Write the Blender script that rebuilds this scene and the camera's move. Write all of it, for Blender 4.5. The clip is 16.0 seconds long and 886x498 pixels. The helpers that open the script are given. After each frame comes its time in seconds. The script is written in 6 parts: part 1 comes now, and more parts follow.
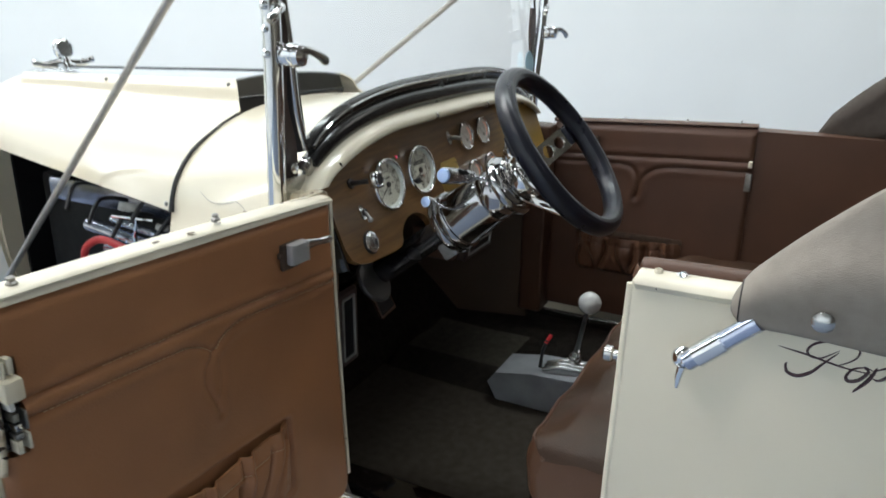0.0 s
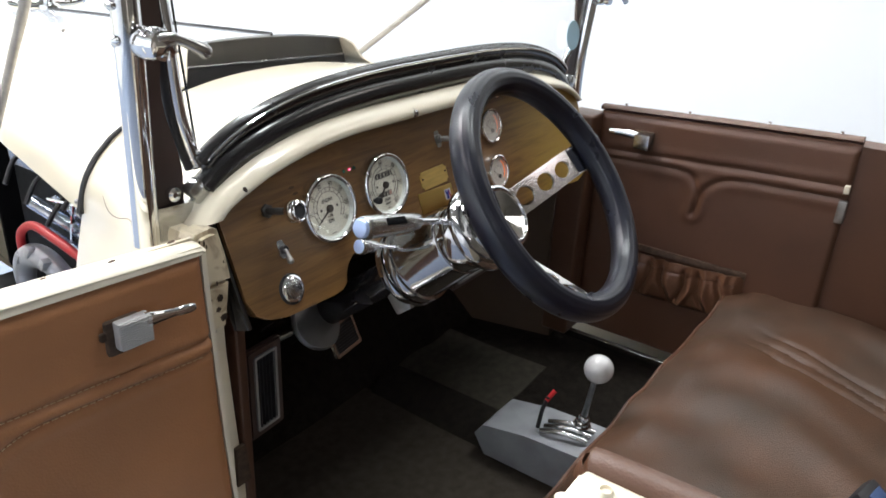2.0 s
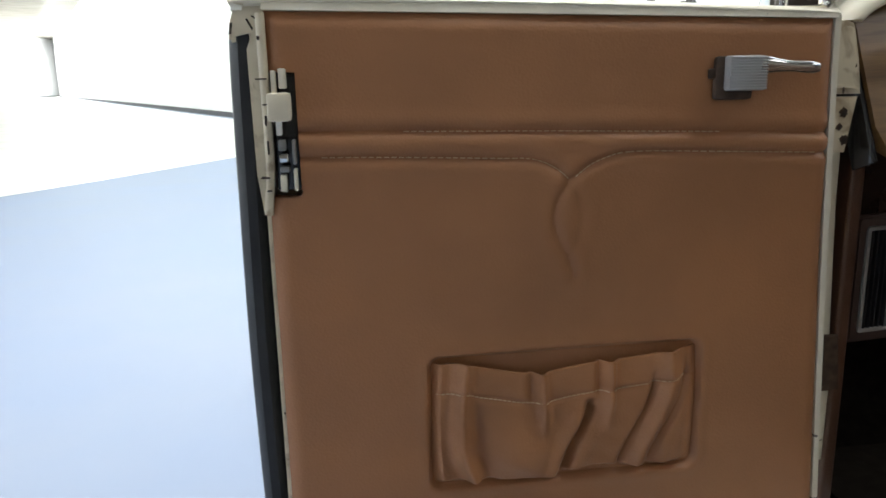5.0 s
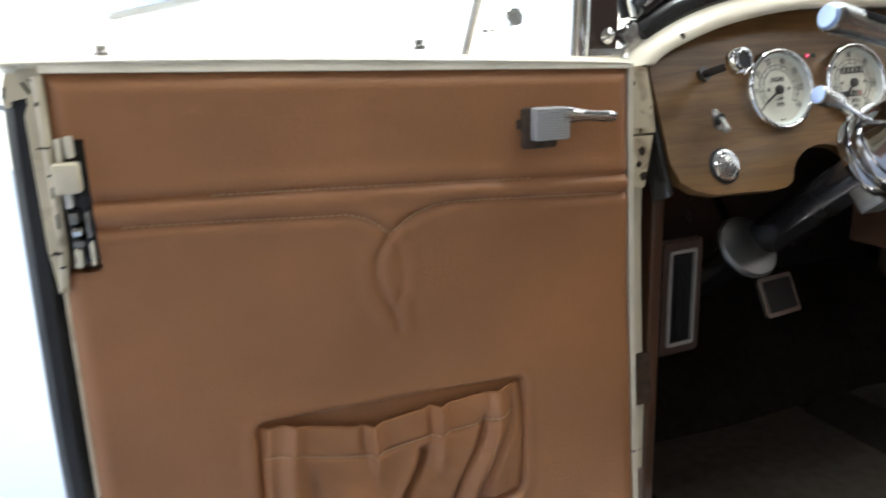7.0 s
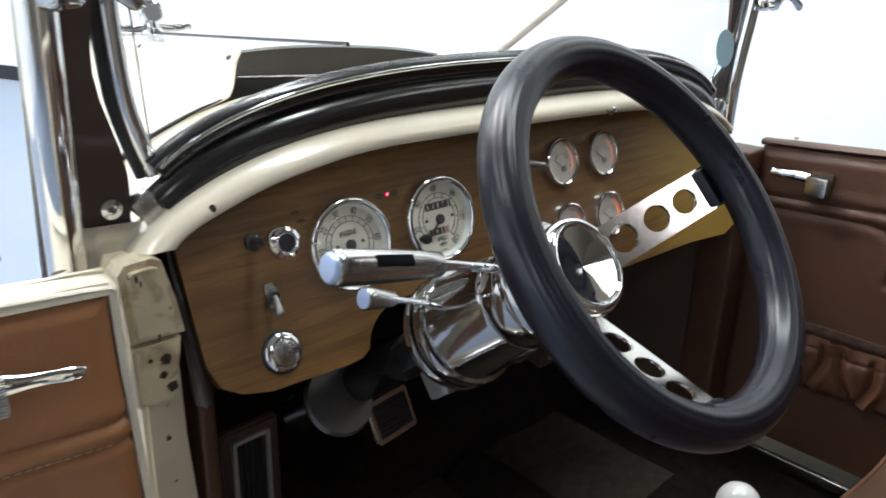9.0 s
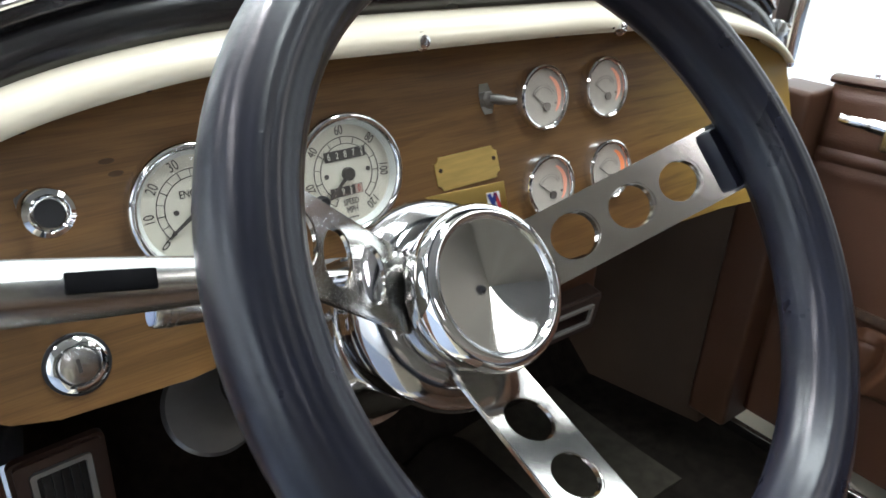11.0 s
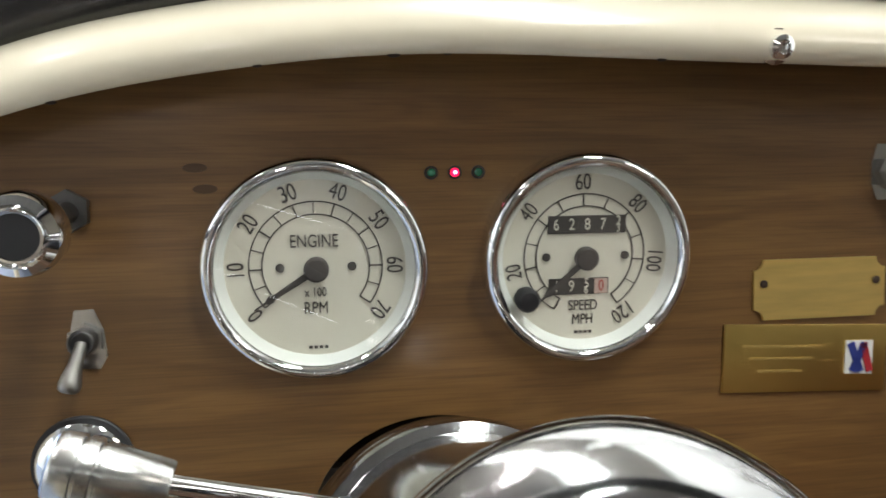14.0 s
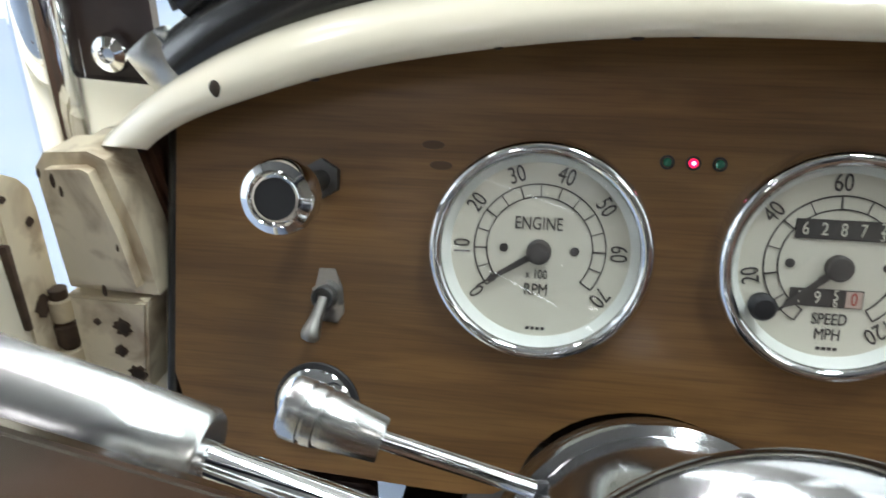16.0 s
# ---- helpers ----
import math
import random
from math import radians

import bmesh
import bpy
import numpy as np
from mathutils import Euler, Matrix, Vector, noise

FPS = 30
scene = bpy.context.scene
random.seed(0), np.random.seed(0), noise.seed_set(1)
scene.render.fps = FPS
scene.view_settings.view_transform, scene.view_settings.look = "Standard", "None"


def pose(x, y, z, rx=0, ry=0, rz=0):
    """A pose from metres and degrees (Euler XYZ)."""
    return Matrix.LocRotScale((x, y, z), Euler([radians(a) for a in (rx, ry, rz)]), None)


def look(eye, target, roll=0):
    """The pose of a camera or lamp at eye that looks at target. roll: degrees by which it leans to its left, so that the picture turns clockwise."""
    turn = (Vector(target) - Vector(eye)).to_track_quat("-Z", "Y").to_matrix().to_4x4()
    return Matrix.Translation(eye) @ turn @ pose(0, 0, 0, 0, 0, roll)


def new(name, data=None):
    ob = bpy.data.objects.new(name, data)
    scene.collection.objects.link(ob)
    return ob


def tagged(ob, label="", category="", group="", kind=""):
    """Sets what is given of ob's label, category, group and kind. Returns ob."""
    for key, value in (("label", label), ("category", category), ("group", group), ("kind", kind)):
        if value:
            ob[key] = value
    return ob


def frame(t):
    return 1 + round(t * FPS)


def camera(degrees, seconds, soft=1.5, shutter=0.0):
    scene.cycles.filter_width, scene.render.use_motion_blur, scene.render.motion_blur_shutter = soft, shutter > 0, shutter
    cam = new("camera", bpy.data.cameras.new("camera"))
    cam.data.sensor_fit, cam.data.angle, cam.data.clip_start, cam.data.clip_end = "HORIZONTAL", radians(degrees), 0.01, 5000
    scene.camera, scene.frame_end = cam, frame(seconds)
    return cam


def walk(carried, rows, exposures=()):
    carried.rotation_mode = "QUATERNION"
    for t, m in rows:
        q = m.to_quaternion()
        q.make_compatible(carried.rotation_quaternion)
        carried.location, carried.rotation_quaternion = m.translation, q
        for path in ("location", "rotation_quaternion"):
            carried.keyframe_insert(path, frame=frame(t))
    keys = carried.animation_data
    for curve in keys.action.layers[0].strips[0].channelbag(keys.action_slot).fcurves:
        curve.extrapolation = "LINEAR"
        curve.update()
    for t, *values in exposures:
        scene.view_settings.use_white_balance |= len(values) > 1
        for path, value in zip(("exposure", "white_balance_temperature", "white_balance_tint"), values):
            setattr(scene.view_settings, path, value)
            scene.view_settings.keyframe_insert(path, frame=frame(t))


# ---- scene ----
cam = camera(62.2, 16.0, soft=1.6, shutter=0.35)
PATH = [
    (0, (-1.095, -0.679, 1.364), (0.591, 0.185, 0.723), 0.8),
    (0.5, (-0.962, -0.633, 1.377), (0.679, 0.183, 0.577), 2.8),
    (1, (-0.804, -0.652, 1.403), (0.784, 0.268, 0.609), 2.5),
    (1.5, (-0.734, -0.652, 1.415), (0.812, 0.347, 0.633), 3.4),
    (2, (-0.682, -0.659, 1.409), (0.832, 0.37, 0.604), 3.0),
    (2.5, (-0.628, -0.681, 1.366), (0.535, 0.766, 0.62), -1.2),
    (3, (-0.671, -0.623, 1.287), (-0.02, 1.15, 0.628), -3.1),
    (3.5, (-0.736, -0.56, 1.184), (-0.188, 1.266, 0.577), -0.3),
    (4, (-0.725, -0.584, 1.063), (-0.322, 1.306, 0.55), -0.0),
    (4.2, (-0.712, -0.603, 1.034), (-0.373, 1.319, 0.599), -1.0),
    (6.3, (-0.745, -0.712, 1.033), (-0.274, 1.175, 0.567), -2.2),
    (6.5, (-0.734, -0.703, 1.036), (-0.22, 1.176, 0.582), -2.3),
    (7, (-0.688, -0.658, 1.088), (0.041, 1.141, 0.607), -1.8),
    (7.5, (-0.607, -0.630, 1.146), (0.291, 1.092, 0.670), -1.7),
    (8, (-0.552, -0.636, 1.231), (0.554, 0.959, 0.742), -1.65),
    (8.5, (-0.475, -0.624, 1.289), (0.755, 0.839, 0.701), 0.3),
    (9, (-0.401, -0.569, 1.293), (0.885, 0.807, 0.622), 1.6),
    (9.5, (-0.317, -0.534, 1.282), (1.032, 0.754, 0.562), 2.0),
    (9.7, (-0.289, -0.523, 1.276), (1.063, 0.729, 0.5), 2.2),
    (11.8, (-0.112, -0.428, 1.245), (0.91, 1.044, 0.357), 4.2),
    (12, (-0.102, -0.414, 1.241), (0.92, 1.072, 0.376), 4.6),
    (12.5, (-0.07, -0.384, 1.236), (0.895, 1.142, 0.376), 6.0),
    (13, (-0.037, -0.325, 1.229), (0.863, 1.242, 0.373), 7.2),
    (13.2, (-0.026, -0.313, 1.221), (0.796, 1.306, 0.382), 6.4),
    (13.5, (-0.007, -0.3, 1.213), (0.664, 1.376, 0.353), 6.3),
    (14, (-0.001, -0.287, 1.192), (0.348, 1.495, 0.353), 4.3),
    (14.5, (0.006, -0.277, 1.209), (0.269, 1.486, 0.301), 5.6),
    (15, (0.007, -0.286, 1.191), (0.113, 1.494, 0.286), 4.9),
    (15.5, (0.003, -0.283, 1.192), (-0.079, 1.462, 0.219), 3.7),
    (16, (0.003, -0.286, 1.194), (-0.272, 1.471, 0.278), 0.8),
]
EXPOSURES = [(0.0, -1.78, 6500, 10.0), (0.5, -1.53, 6600, 15.0), (1.0, -1.33, 6610, 15.2), (2.0, -1.18, 6630, 15.6), (2.5, -0.98, 6640, 15.8), (3.0, -1.28, 6620, 14.0), (3.5, -1.63, 6600, 14.0), (4.0, -1.15, 6500, 10.0), (4.2, -1.28, 6510, 10.3), (6.3, -1.23, 6600, 14.0), (7.0, -0.68, 6570, 12.8), (7.5, -0.13, 6550, 12.0), (8.0, -0.73, 6530, 12.3), (8.5, -1.48, 6520, 12.7), (9.0, -1.28, 6500, 13.0), (9.5, -0.93, 6480, 12.8), (9.7, -0.88, 6470, 12.8), (11.8, -0.58, 6380, 12.0), (12.5, -0.78, 6450, 12.0), (13.5, -0.88, 6750, 13.0), (14.0, -0.85, 6950, 13.0), (14.5, -0.83, 6950, 13.0), (15.0, -0.85, 6700, 13.0), (15.5, -0.86, 6400, 11.0), (16.0, -0.88, 6400, 11.0)]
LAMP, WASH = 62.0, 2250.0
LAMPS = ((-2.8, 0.8, 2.4), (-0.6, 2.6, 8.0), (-1.6, -5.6, 0.95))
WEST_WASH = 430.0
PANEL_AT = 20.0
SPOKES = (8.1, 159.6, 261.8)
CAP_DEPTH = 0.0673
ROD_TOP, ROD_LOW = (-0.244, 0.0, 1.593), (-0.004, 1.187, 0.643)

walk(cam, [(t, look(eye, target, roll)) for t, eye, target, roll in PATH], EXPOSURES)
# ---------------------------------------------------------------- light
world = bpy.data.worlds.new("showroom_air")
scene.world = world
world.use_nodes = True
world.node_tree.nodes["Background"].inputs[0].default_value = (0.9, 0.96, 1.0, 1)
world.node_tree.nodes["Background"].inputs[1].default_value = 0.15


def area_lamp(x, y, z, sx, sy, watts, colour=(1.0, 0.97, 0.92)):
    data = bpy.data.lights.new("area_lamp", "AREA")
    data.shape, data.size, data.size_y, data.energy, data.color = "RECTANGLE", sx, sy, watts, colour
    ob = new("area_lamp", data)
    ob.matrix_world = pose(x, y, z)
    return ob


# unseen lamps over the car; the second is added to whiten the hood
for lx, ly, k in LAMPS:
    area_lamp(lx, ly, 4.9, 0.4, 2.6, LAMP * k, (1.0, 0.975, 1.0))
area_lamp(4.3, -3.3, 4.9, 2.0, 1.8, 95.0)
# added row of brighter unseen lamps that whitens the white wall
for k in range(14):
    p = Vector((6.40, -2.0, 8.6)) + Vector((-0.3256, 0.9455, 0)) * (4.6 + 9.5 * k) + Vector((-0.9455, -0.3256, 0)) * 3.6
    area_lamp(p.x, p.y, p.z, 1.2, 8.5, WASH * (1.7 if k > 6 else 1.0), (0.90, 1.0, 1.0)).rotation_euler = (0, radians(-30), radians(19.0))
# added unseen lamps that whiten the far wall corner
for y in (92.0, 110.0, 124.0):
    area_lamp(-36.5, y, 8.6, 0.6, 6.0, WASH * 4.0, (0.93, 0.98, 1.0)).rotation_euler = (0, radians(28), 0)

# added lamps that light the unseen reflecting wall west of the car
for y in (-3.5, 1.5, 6.5):
    area_lamp(-6.9, y, 4.9, 0.5, 3.4, WEST_WASH * (1.5 if y < 0 else 1.0), (0.80, 0.91, 1.0)).rotation_euler = (0, radians(40), 0)

# ---------------------------------------------------------------- materials


def material(name, colour, rough=0.5, metal=0.0, coat=0.0, vary=0.12, scale=8.0, bump=0.0, bump_scale=60.0, stretch=(1, 1, 1), colour2=None, spec=0.5):
    m = bpy.data.materials.new(name)
    m.use_nodes = True
    nt = m.node_tree
    b = nt.nodes["Principled BSDF"]
    b.inputs["Roughness"].default_value = rough
    b.inputs["Metallic"].default_value = metal
    b.inputs["Coat Weight"].default_value = coat
    b.inputs["Coat Roughness"].default_value = 0.08
    b.inputs["Specular IOR Level"].default_value = spec
    tc = nt.nodes.new("ShaderNodeTexCoord")
    mp = nt.nodes.new("ShaderNodeMapping")
    mp.inputs["Scale"].default_value = stretch
    nt.links.new(tc.outputs["Object"], mp.inputs["Vector"])
    n1 = nt.nodes.new("ShaderNodeTexNoise")
    n1.inputs["Scale"].default_value, n1.inputs["Detail"].default_value = scale, 6
    nt.links.new(mp.outputs[0], n1.inputs["Vector"])
    mix = nt.nodes.new("ShaderNodeMix")
    mix.data_type = "RGBA"
    c2 = colour2 or tuple(c * (1 - vary) for c in colour)
    mix.inputs[6].default_value, mix.inputs[7].default_value = (*colour, 1), (*c2, 1)
    ramp = nt.nodes.new("ShaderNodeMapRange")
    ramp.inputs[1].default_value, ramp.inputs[2].default_value = 0.35, 0.7
    nt.links.new(n1.outputs["Fac"], ramp.inputs[0])
    nt.links.new(ramp.outputs[0], mix.inputs[0])
    nt.links.new(mix.outputs[2], b.inputs["Base Color"])
    rr = nt.nodes.new("ShaderNodeMapRange")
    rr.inputs[3].default_value, rr.inputs[4].default_value = rough * 0.85, min(1, rough * 1.2 + 0.01)
    nt.links.new(n1.outputs["Fac"], rr.inputs[0])
    nt.links.new(rr.outputs[0], b.inputs["Roughness"])
    if bump:
        n2 = nt.nodes.new("ShaderNodeTexNoise")
        n2.inputs["Scale"].default_value, n2.inputs["Detail"].default_value = bump_scale, 3
        nt.links.new(mp.outputs[0], n2.inputs["Vector"])
        bp = nt.nodes.new("ShaderNodeBump")
        bp.inputs["Strength"].default_value, bp.inputs["Distance"].default_value = bump, 0.002
        nt.links.new(n2.outputs["Fac"], bp.inputs["Height"])
        nt.links.new(bp.outputs[0], b.inputs["Normal"])
    return m


def chipped_paint(name, colour, stain=0.0):
    """Old paint with hand stains and small chips down to dark rusty steel."""
    m = material(name, colour, 0.36, coat=0.15, vary=0.2, scale=14)
    nt = m.node_tree
    b = nt.nodes["Principled BSDF"]
    n = nt.nodes.new("ShaderNodeTexNoise")
    n.inputs["Scale"].default_value, n.inputs["Detail"].default_value, n.inputs["Roughness"].default_value = 75, 3, 0.45
    nt.links.new(nt.nodes["Texture Coordinate"].outputs["Object"], n.inputs["Vector"])
    r = nt.nodes.new("ShaderNodeMapRange")
    r.inputs[1].default_value, r.inputs[2].default_value = 0.73, 0.745
    nt.links.new(n.outputs["Fac"], r.inputs[0])
    mix = nt.nodes.new("ShaderNodeMix")
    mix.data_type = "RGBA"
    old = b.inputs["Base Color"].links[0].from_socket
    nt.links.new(r.outputs[0], mix.inputs[0])
    if stain:
        s = nt.nodes.new("ShaderNodeTexNoise")
        s.inputs["Scale"].default_value, s.inputs["Detail"].default_value, s.inputs["Distortion"].default_value = 34, 6, 0.8
        nt.links.new(nt.nodes["Texture Coordinate"].outputs["Object"], s.inputs["Vector"])
        sr = nt.nodes.new("ShaderNodeMapRange")
        sr.inputs[1].default_value, sr.inputs[2].default_value, sr.inputs[4].default_value = 0.50, 0.66, stain
        nt.links.new(s.outputs["Fac"], sr.inputs[0])
        soil = nt.nodes.new("ShaderNodeMix")
        soil.data_type = "RGBA"
        nt.links.new(sr.outputs[0], soil.inputs[0])
        nt.links.new(old, soil.inputs[6])
        soil.inputs[7].default_value = (0.27, 0.185, 0.11, 1)
        old = soil.outputs[2]
    nt.links.new(old, mix.inputs[6])
    mix.inputs[7].default_value = (0.06, 0.04, 0.03, 1)
    nt.links.new(mix.outputs[2], b.inputs["Base Color"])
    bp = nt.nodes.new("ShaderNodeBump")
    bp.inputs["Strength"].default_value, bp.inputs["Distance"].default_value, bp.invert = 0.6, 0.0008, True
    nt.links.new(r.outputs[0], bp.inputs["Height"])
    nt.links.new(bp.outputs[0], b.inputs["Normal"])
    return m


def leather_material(name, colour, rough=0.5, tone=None, relief=0.16):
    m = material(name, colour, rough, vary=0.22, scale=5.0, colour2=tone)
    nt = m.node_tree
    b = nt.nodes["Principled BSDF"]
    tc = nt.nodes["Texture Coordinate"]
    v = nt.nodes.new("ShaderNodeTexVoronoi")
    v.inputs["Scale"].default_value = 420
    n = nt.nodes.new("ShaderNodeTexNoise")
    n.inputs["Scale"].default_value, n.inputs["Detail"].default_value = 22, 5
    add = nt.nodes.new("ShaderNodeMath")
    add.operation = "ADD"
    nt.links.new(tc.outputs["Object"], v.inputs["Vector"])
    nt.links.new(tc.outputs["Object"], n.inputs["Vector"])
    nt.links.new(v.outputs["Distance"], add.inputs[0])
    nt.links.new(n.outputs["Fac"], add.inputs[1])
    bp = nt.nodes.new("ShaderNodeBump")
    bp.inputs["Strength"].default_value, bp.inputs["Distance"].default_value = relief, 0.0015
    nt.links.new(add.outputs[0], bp.inputs["Height"])
    nt.links.new(bp.outputs[0], b.inputs["Normal"])
    return m


def wood_material(name):
    m = material(name, (0.226, 0.115, 0.036), 0.42, coat=0.3, vary=0.3, scale=3.0, stretch=(1, 1, 7), colour2=(0.140, 0.073, 0.024))
    nt = m.node_tree
    b = nt.nodes["Principled BSDF"]
    tc = nt.nodes["Texture Coordinate"]
    mp = nt.nodes.new("ShaderNodeMapping")
    mp.inputs["Scale"].default_value = (0.9, 1, 11)
    nt.links.new(tc.outputs["Object"], mp.inputs["Vector"])
    w = nt.nodes.new("ShaderNodeTexNoise")
    w.inputs["Scale"].default_value, w.inputs["Detail"].default_value, w.inputs["Distortion"].default_value = 9, 8, 1.2
    nt.links.new(mp.outputs[0], w.inputs["Vector"])
    fine = nt.nodes.new("ShaderNodeMapping")
    fine.inputs["Scale"].default_value = (6, 1, 260)
    nt.links.new(tc.outputs["Object"], fine.inputs["Vector"])
    f = nt.nodes.new("ShaderNodeTexNoise")
    f.inputs["Scale"].default_value, f.inputs["Detail"].default_value = 4, 4
    nt.links.new(fine.outputs[0], f.inputs["Vector"])
    mul = nt.nodes.new("ShaderNodeMix")
    mul.data_type, mul.blend_type = "RGBA", "MULTIPLY"
    mul.inputs[0].default_value = 0.7
    ramp = nt.nodes.new("ShaderNodeValToRGB")
    ramp.color_ramp.elements[0].position, ramp.color_ramp.elements[0].color = 0.36, (0.58, 0.51, 0.44, 1)
    ramp.color_ramp.elements[1].position, ramp.color_ramp.elements[1].color = 0.6, (1, 1, 1, 1)
    nt.links.new(w.outputs["Fac"], ramp.inputs[0])
    ramp2 = nt.nodes.new("ShaderNodeValToRGB")
    ramp2.color_ramp.elements[0].position, ramp2.color_ramp.elements[0].color = 0.3, (0.6, 0.56, 0.52, 1)
    ramp2.color_ramp.elements[1].position, ramp2.color_ramp.elements[1].color = 0.55, (1, 1, 1, 1)
    nt.links.new(f.outputs["Fac"], ramp2.inputs[0])
    mul2 = nt.nodes.new("ShaderNodeMix")
    mul2.data_type, mul2.blend_type = "RGBA", "MULTIPLY"
    mul2.inputs[0].default_value = 0.6
    old = b.inputs["Base Color"].links[0].from_socket
    nt.links.new(old, mul.inputs[6])
    nt.links.new(ramp.outputs[0], mul.inputs[7])
    nt.links.new(mul.outputs[2], mul2.inputs[6])
    nt.links.new(ramp2.outputs[0], mul2.inputs[7])
    b.inputs["Coat Roughness"].default_value = 0.2
    # golden light on the board's far end, put into the wood's colour
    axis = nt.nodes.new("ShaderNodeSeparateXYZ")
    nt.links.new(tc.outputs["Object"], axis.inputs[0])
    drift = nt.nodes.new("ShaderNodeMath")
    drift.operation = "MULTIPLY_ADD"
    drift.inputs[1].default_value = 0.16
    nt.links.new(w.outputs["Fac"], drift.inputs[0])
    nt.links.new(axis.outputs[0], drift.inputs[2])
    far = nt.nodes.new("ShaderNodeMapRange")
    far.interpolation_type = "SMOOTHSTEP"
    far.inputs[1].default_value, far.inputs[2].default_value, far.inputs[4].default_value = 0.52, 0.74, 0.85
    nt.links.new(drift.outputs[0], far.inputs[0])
    gold_lit = nt.nodes.new("ShaderNodeMix")
    gold_lit.data_type = "RGBA"
    gold_lit.inputs[7].default_value = (0.36, 0.225, 0.045, 1)
    nt.links.new(far.outputs[0], gold_lit.inputs[0])
    nt.links.new(mul2.outputs[2], gold_lit.inputs[6])
    nt.links.new(gold_lit.outputs[2], b.inputs["Base Color"])
    return m


def glow(name, colour, strength):
    m = bpy.data.materials.new(name)
    m.use_nodes = True
    b = m.node_tree.nodes["Principled BSDF"]
    b.inputs["Base Color"].default_value = (*colour, 1)
    b.inputs["Emission Color"].default_value = (*colour, 1)
    b.inputs["Emission Strength"].default_value = strength
    return m


def glass_material(name, tint=(1, 1, 1)):
    m = bpy.data.materials.new(name)
    m.use_nodes = True
    b = m.node_tree.nodes["Principled BSDF"]
    b.inputs["Base Color"].default_value = (*tint, 1)
    b.inputs["Transmission Weight"].default_value, b.inputs["Roughness"].default_value, b.inputs["IOR"].default_value = 1, 0.0, 1.45
    return m


CREAM = material("cream_paint", (0.76, 0.695, 0.55), 0.2, coat=0.5, vary=0.06, scale=3)
CREAM_WORN = chipped_paint("worn_cream_paint", (0.78, 0.72, 0.575))
# real grime, its stains strengthened to carry the door jamb's shade too
CREAM_STAIN_SHADE = chipped_paint("stained_shaded_cream_paint", (0.72, 0.63, 0.46), 0.75)
CREAM_PLAIN = material("yellowed_cream_enamel", (0.74, 0.66, 0.50), 0.35, vary=0.1, scale=20)
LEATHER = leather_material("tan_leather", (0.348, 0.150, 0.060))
# brown trim leather, also the passenger side's leather with shade in the colour
LEATHER_DARK = leather_material("brown_shaded_leather", (0.086, 0.037, 0.019), 0.44)
# footwell shade put into a darker copy of the brown leather
KICK_SHADED = leather_material("shaded_kick_panel", (0.060, 0.033, 0.017), 0.6)
# lighter copy of the seat leather, with the light on its side painted in
SEAT_SIDE_LIT = leather_material("lit_seat_side_leather", (0.105, 0.046, 0.022), 0.4)
# worn leather with lit brown and shaded olive patches put into its colour
SEAT_LEATHER = leather_material("worn_shaded_seat_leather", (0.058, 0.027, 0.0135), 0.48, (0.029, 0.021, 0.0145), 0.3)
SEAT_LEATHER.node_tree.nodes["Principled BSDF"].inputs["Specular IOR Level"].default_value = 0.3
OILY_BLACK = material("oily_black_metal", (0.006, 0.006, 0.007), 0.6, spec=0.2, vary=0.4, scale=14, bump=0.3, bump_scale=40)
BLUED_STEEL = material("blued_exhaust_chrome", (0.30, 0.32, 0.40), 0.2, 1.0, vary=0.5, scale=9)
THREAD = material("tan_thread", (0.62, 0.45, 0.29), 0.8)
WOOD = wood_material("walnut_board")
CHROME = material("chrome", (0.86, 0.87, 0.88), 0.05, 1.0, vary=0.05, scale=30)
FLANGE = material("dull_flange_metal", (0.15, 0.15, 0.15), 0.34, 0.7, vary=0.25, scale=22)
# dark reflections on hub and shroud are put into these darker chromes
HUB_CHROME = material("darkened_hub_chrome", (0.42, 0.415, 0.42), 0.11, 1.0, vary=0.15, scale=20)
SHROUD_CHROME = material("darkened_shroud_chrome", (0.40, 0.395, 0.40), 0.10, 1.0, vary=0.08, scale=30)
# warm tint of the reflected taupe walls is put into this chrome
HAZY_CHROME = material("hazy_chrome", (0.62, 0.60, 0.57), 0.12, 1.0, vary=0.12, scale=30)
STEEL = material("brushed_aluminium", (0.56, 0.56, 0.55), 0.24, 1.0, vary=0.12, scale=30, bump=0.03, bump_scale=300)
DULL_STEEL = material("dull_steel", (0.35, 0.34, 0.32), 0.45, 1.0, vary=0.4, scale=40)
DARK_STEEL = material("dark_oily_steel", (0.13, 0.13, 0.13), 0.4, 0.9, vary=0.3, scale=50)
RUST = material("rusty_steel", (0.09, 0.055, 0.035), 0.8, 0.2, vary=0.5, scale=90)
DARK_RUST = material("dark_rusty_hole", (0.040, 0.025, 0.016), 0.8, vary=0.4, scale=90)
FOAM = material("black_foam_grip", (0.008, 0.009, 0.016), 0.28, vary=0.3, scale=40, bump=0.06, bump_scale=300, spec=0.38)
SLOT_BLACK = material("matt_black_slot", (0.004, 0.004, 0.005), 0.75, vary=0.2, scale=80, spec=0.08)
RUBBER = material("black_rubber", (0.015, 0.015, 0.017), 0.5, vary=0.3, scale=30, bump=0.1, bump_scale=150)
BLACK_PAINT = material("black_paint", (0.012, 0.011, 0.012), 0.25, coat=0.5, vary=0.3, scale=20)
BROWN_PAINT = material("dark_brown_paint", (0.05, 0.028, 0.022), 0.35, coat=0.3, vary=0.3, scale=20)
CARPET = material("dark_brown_carpet", (0.019, 0.015, 0.012), 0.95, vary=0.45, scale=60, bump=0.9, bump_scale=900, spec=0.1)
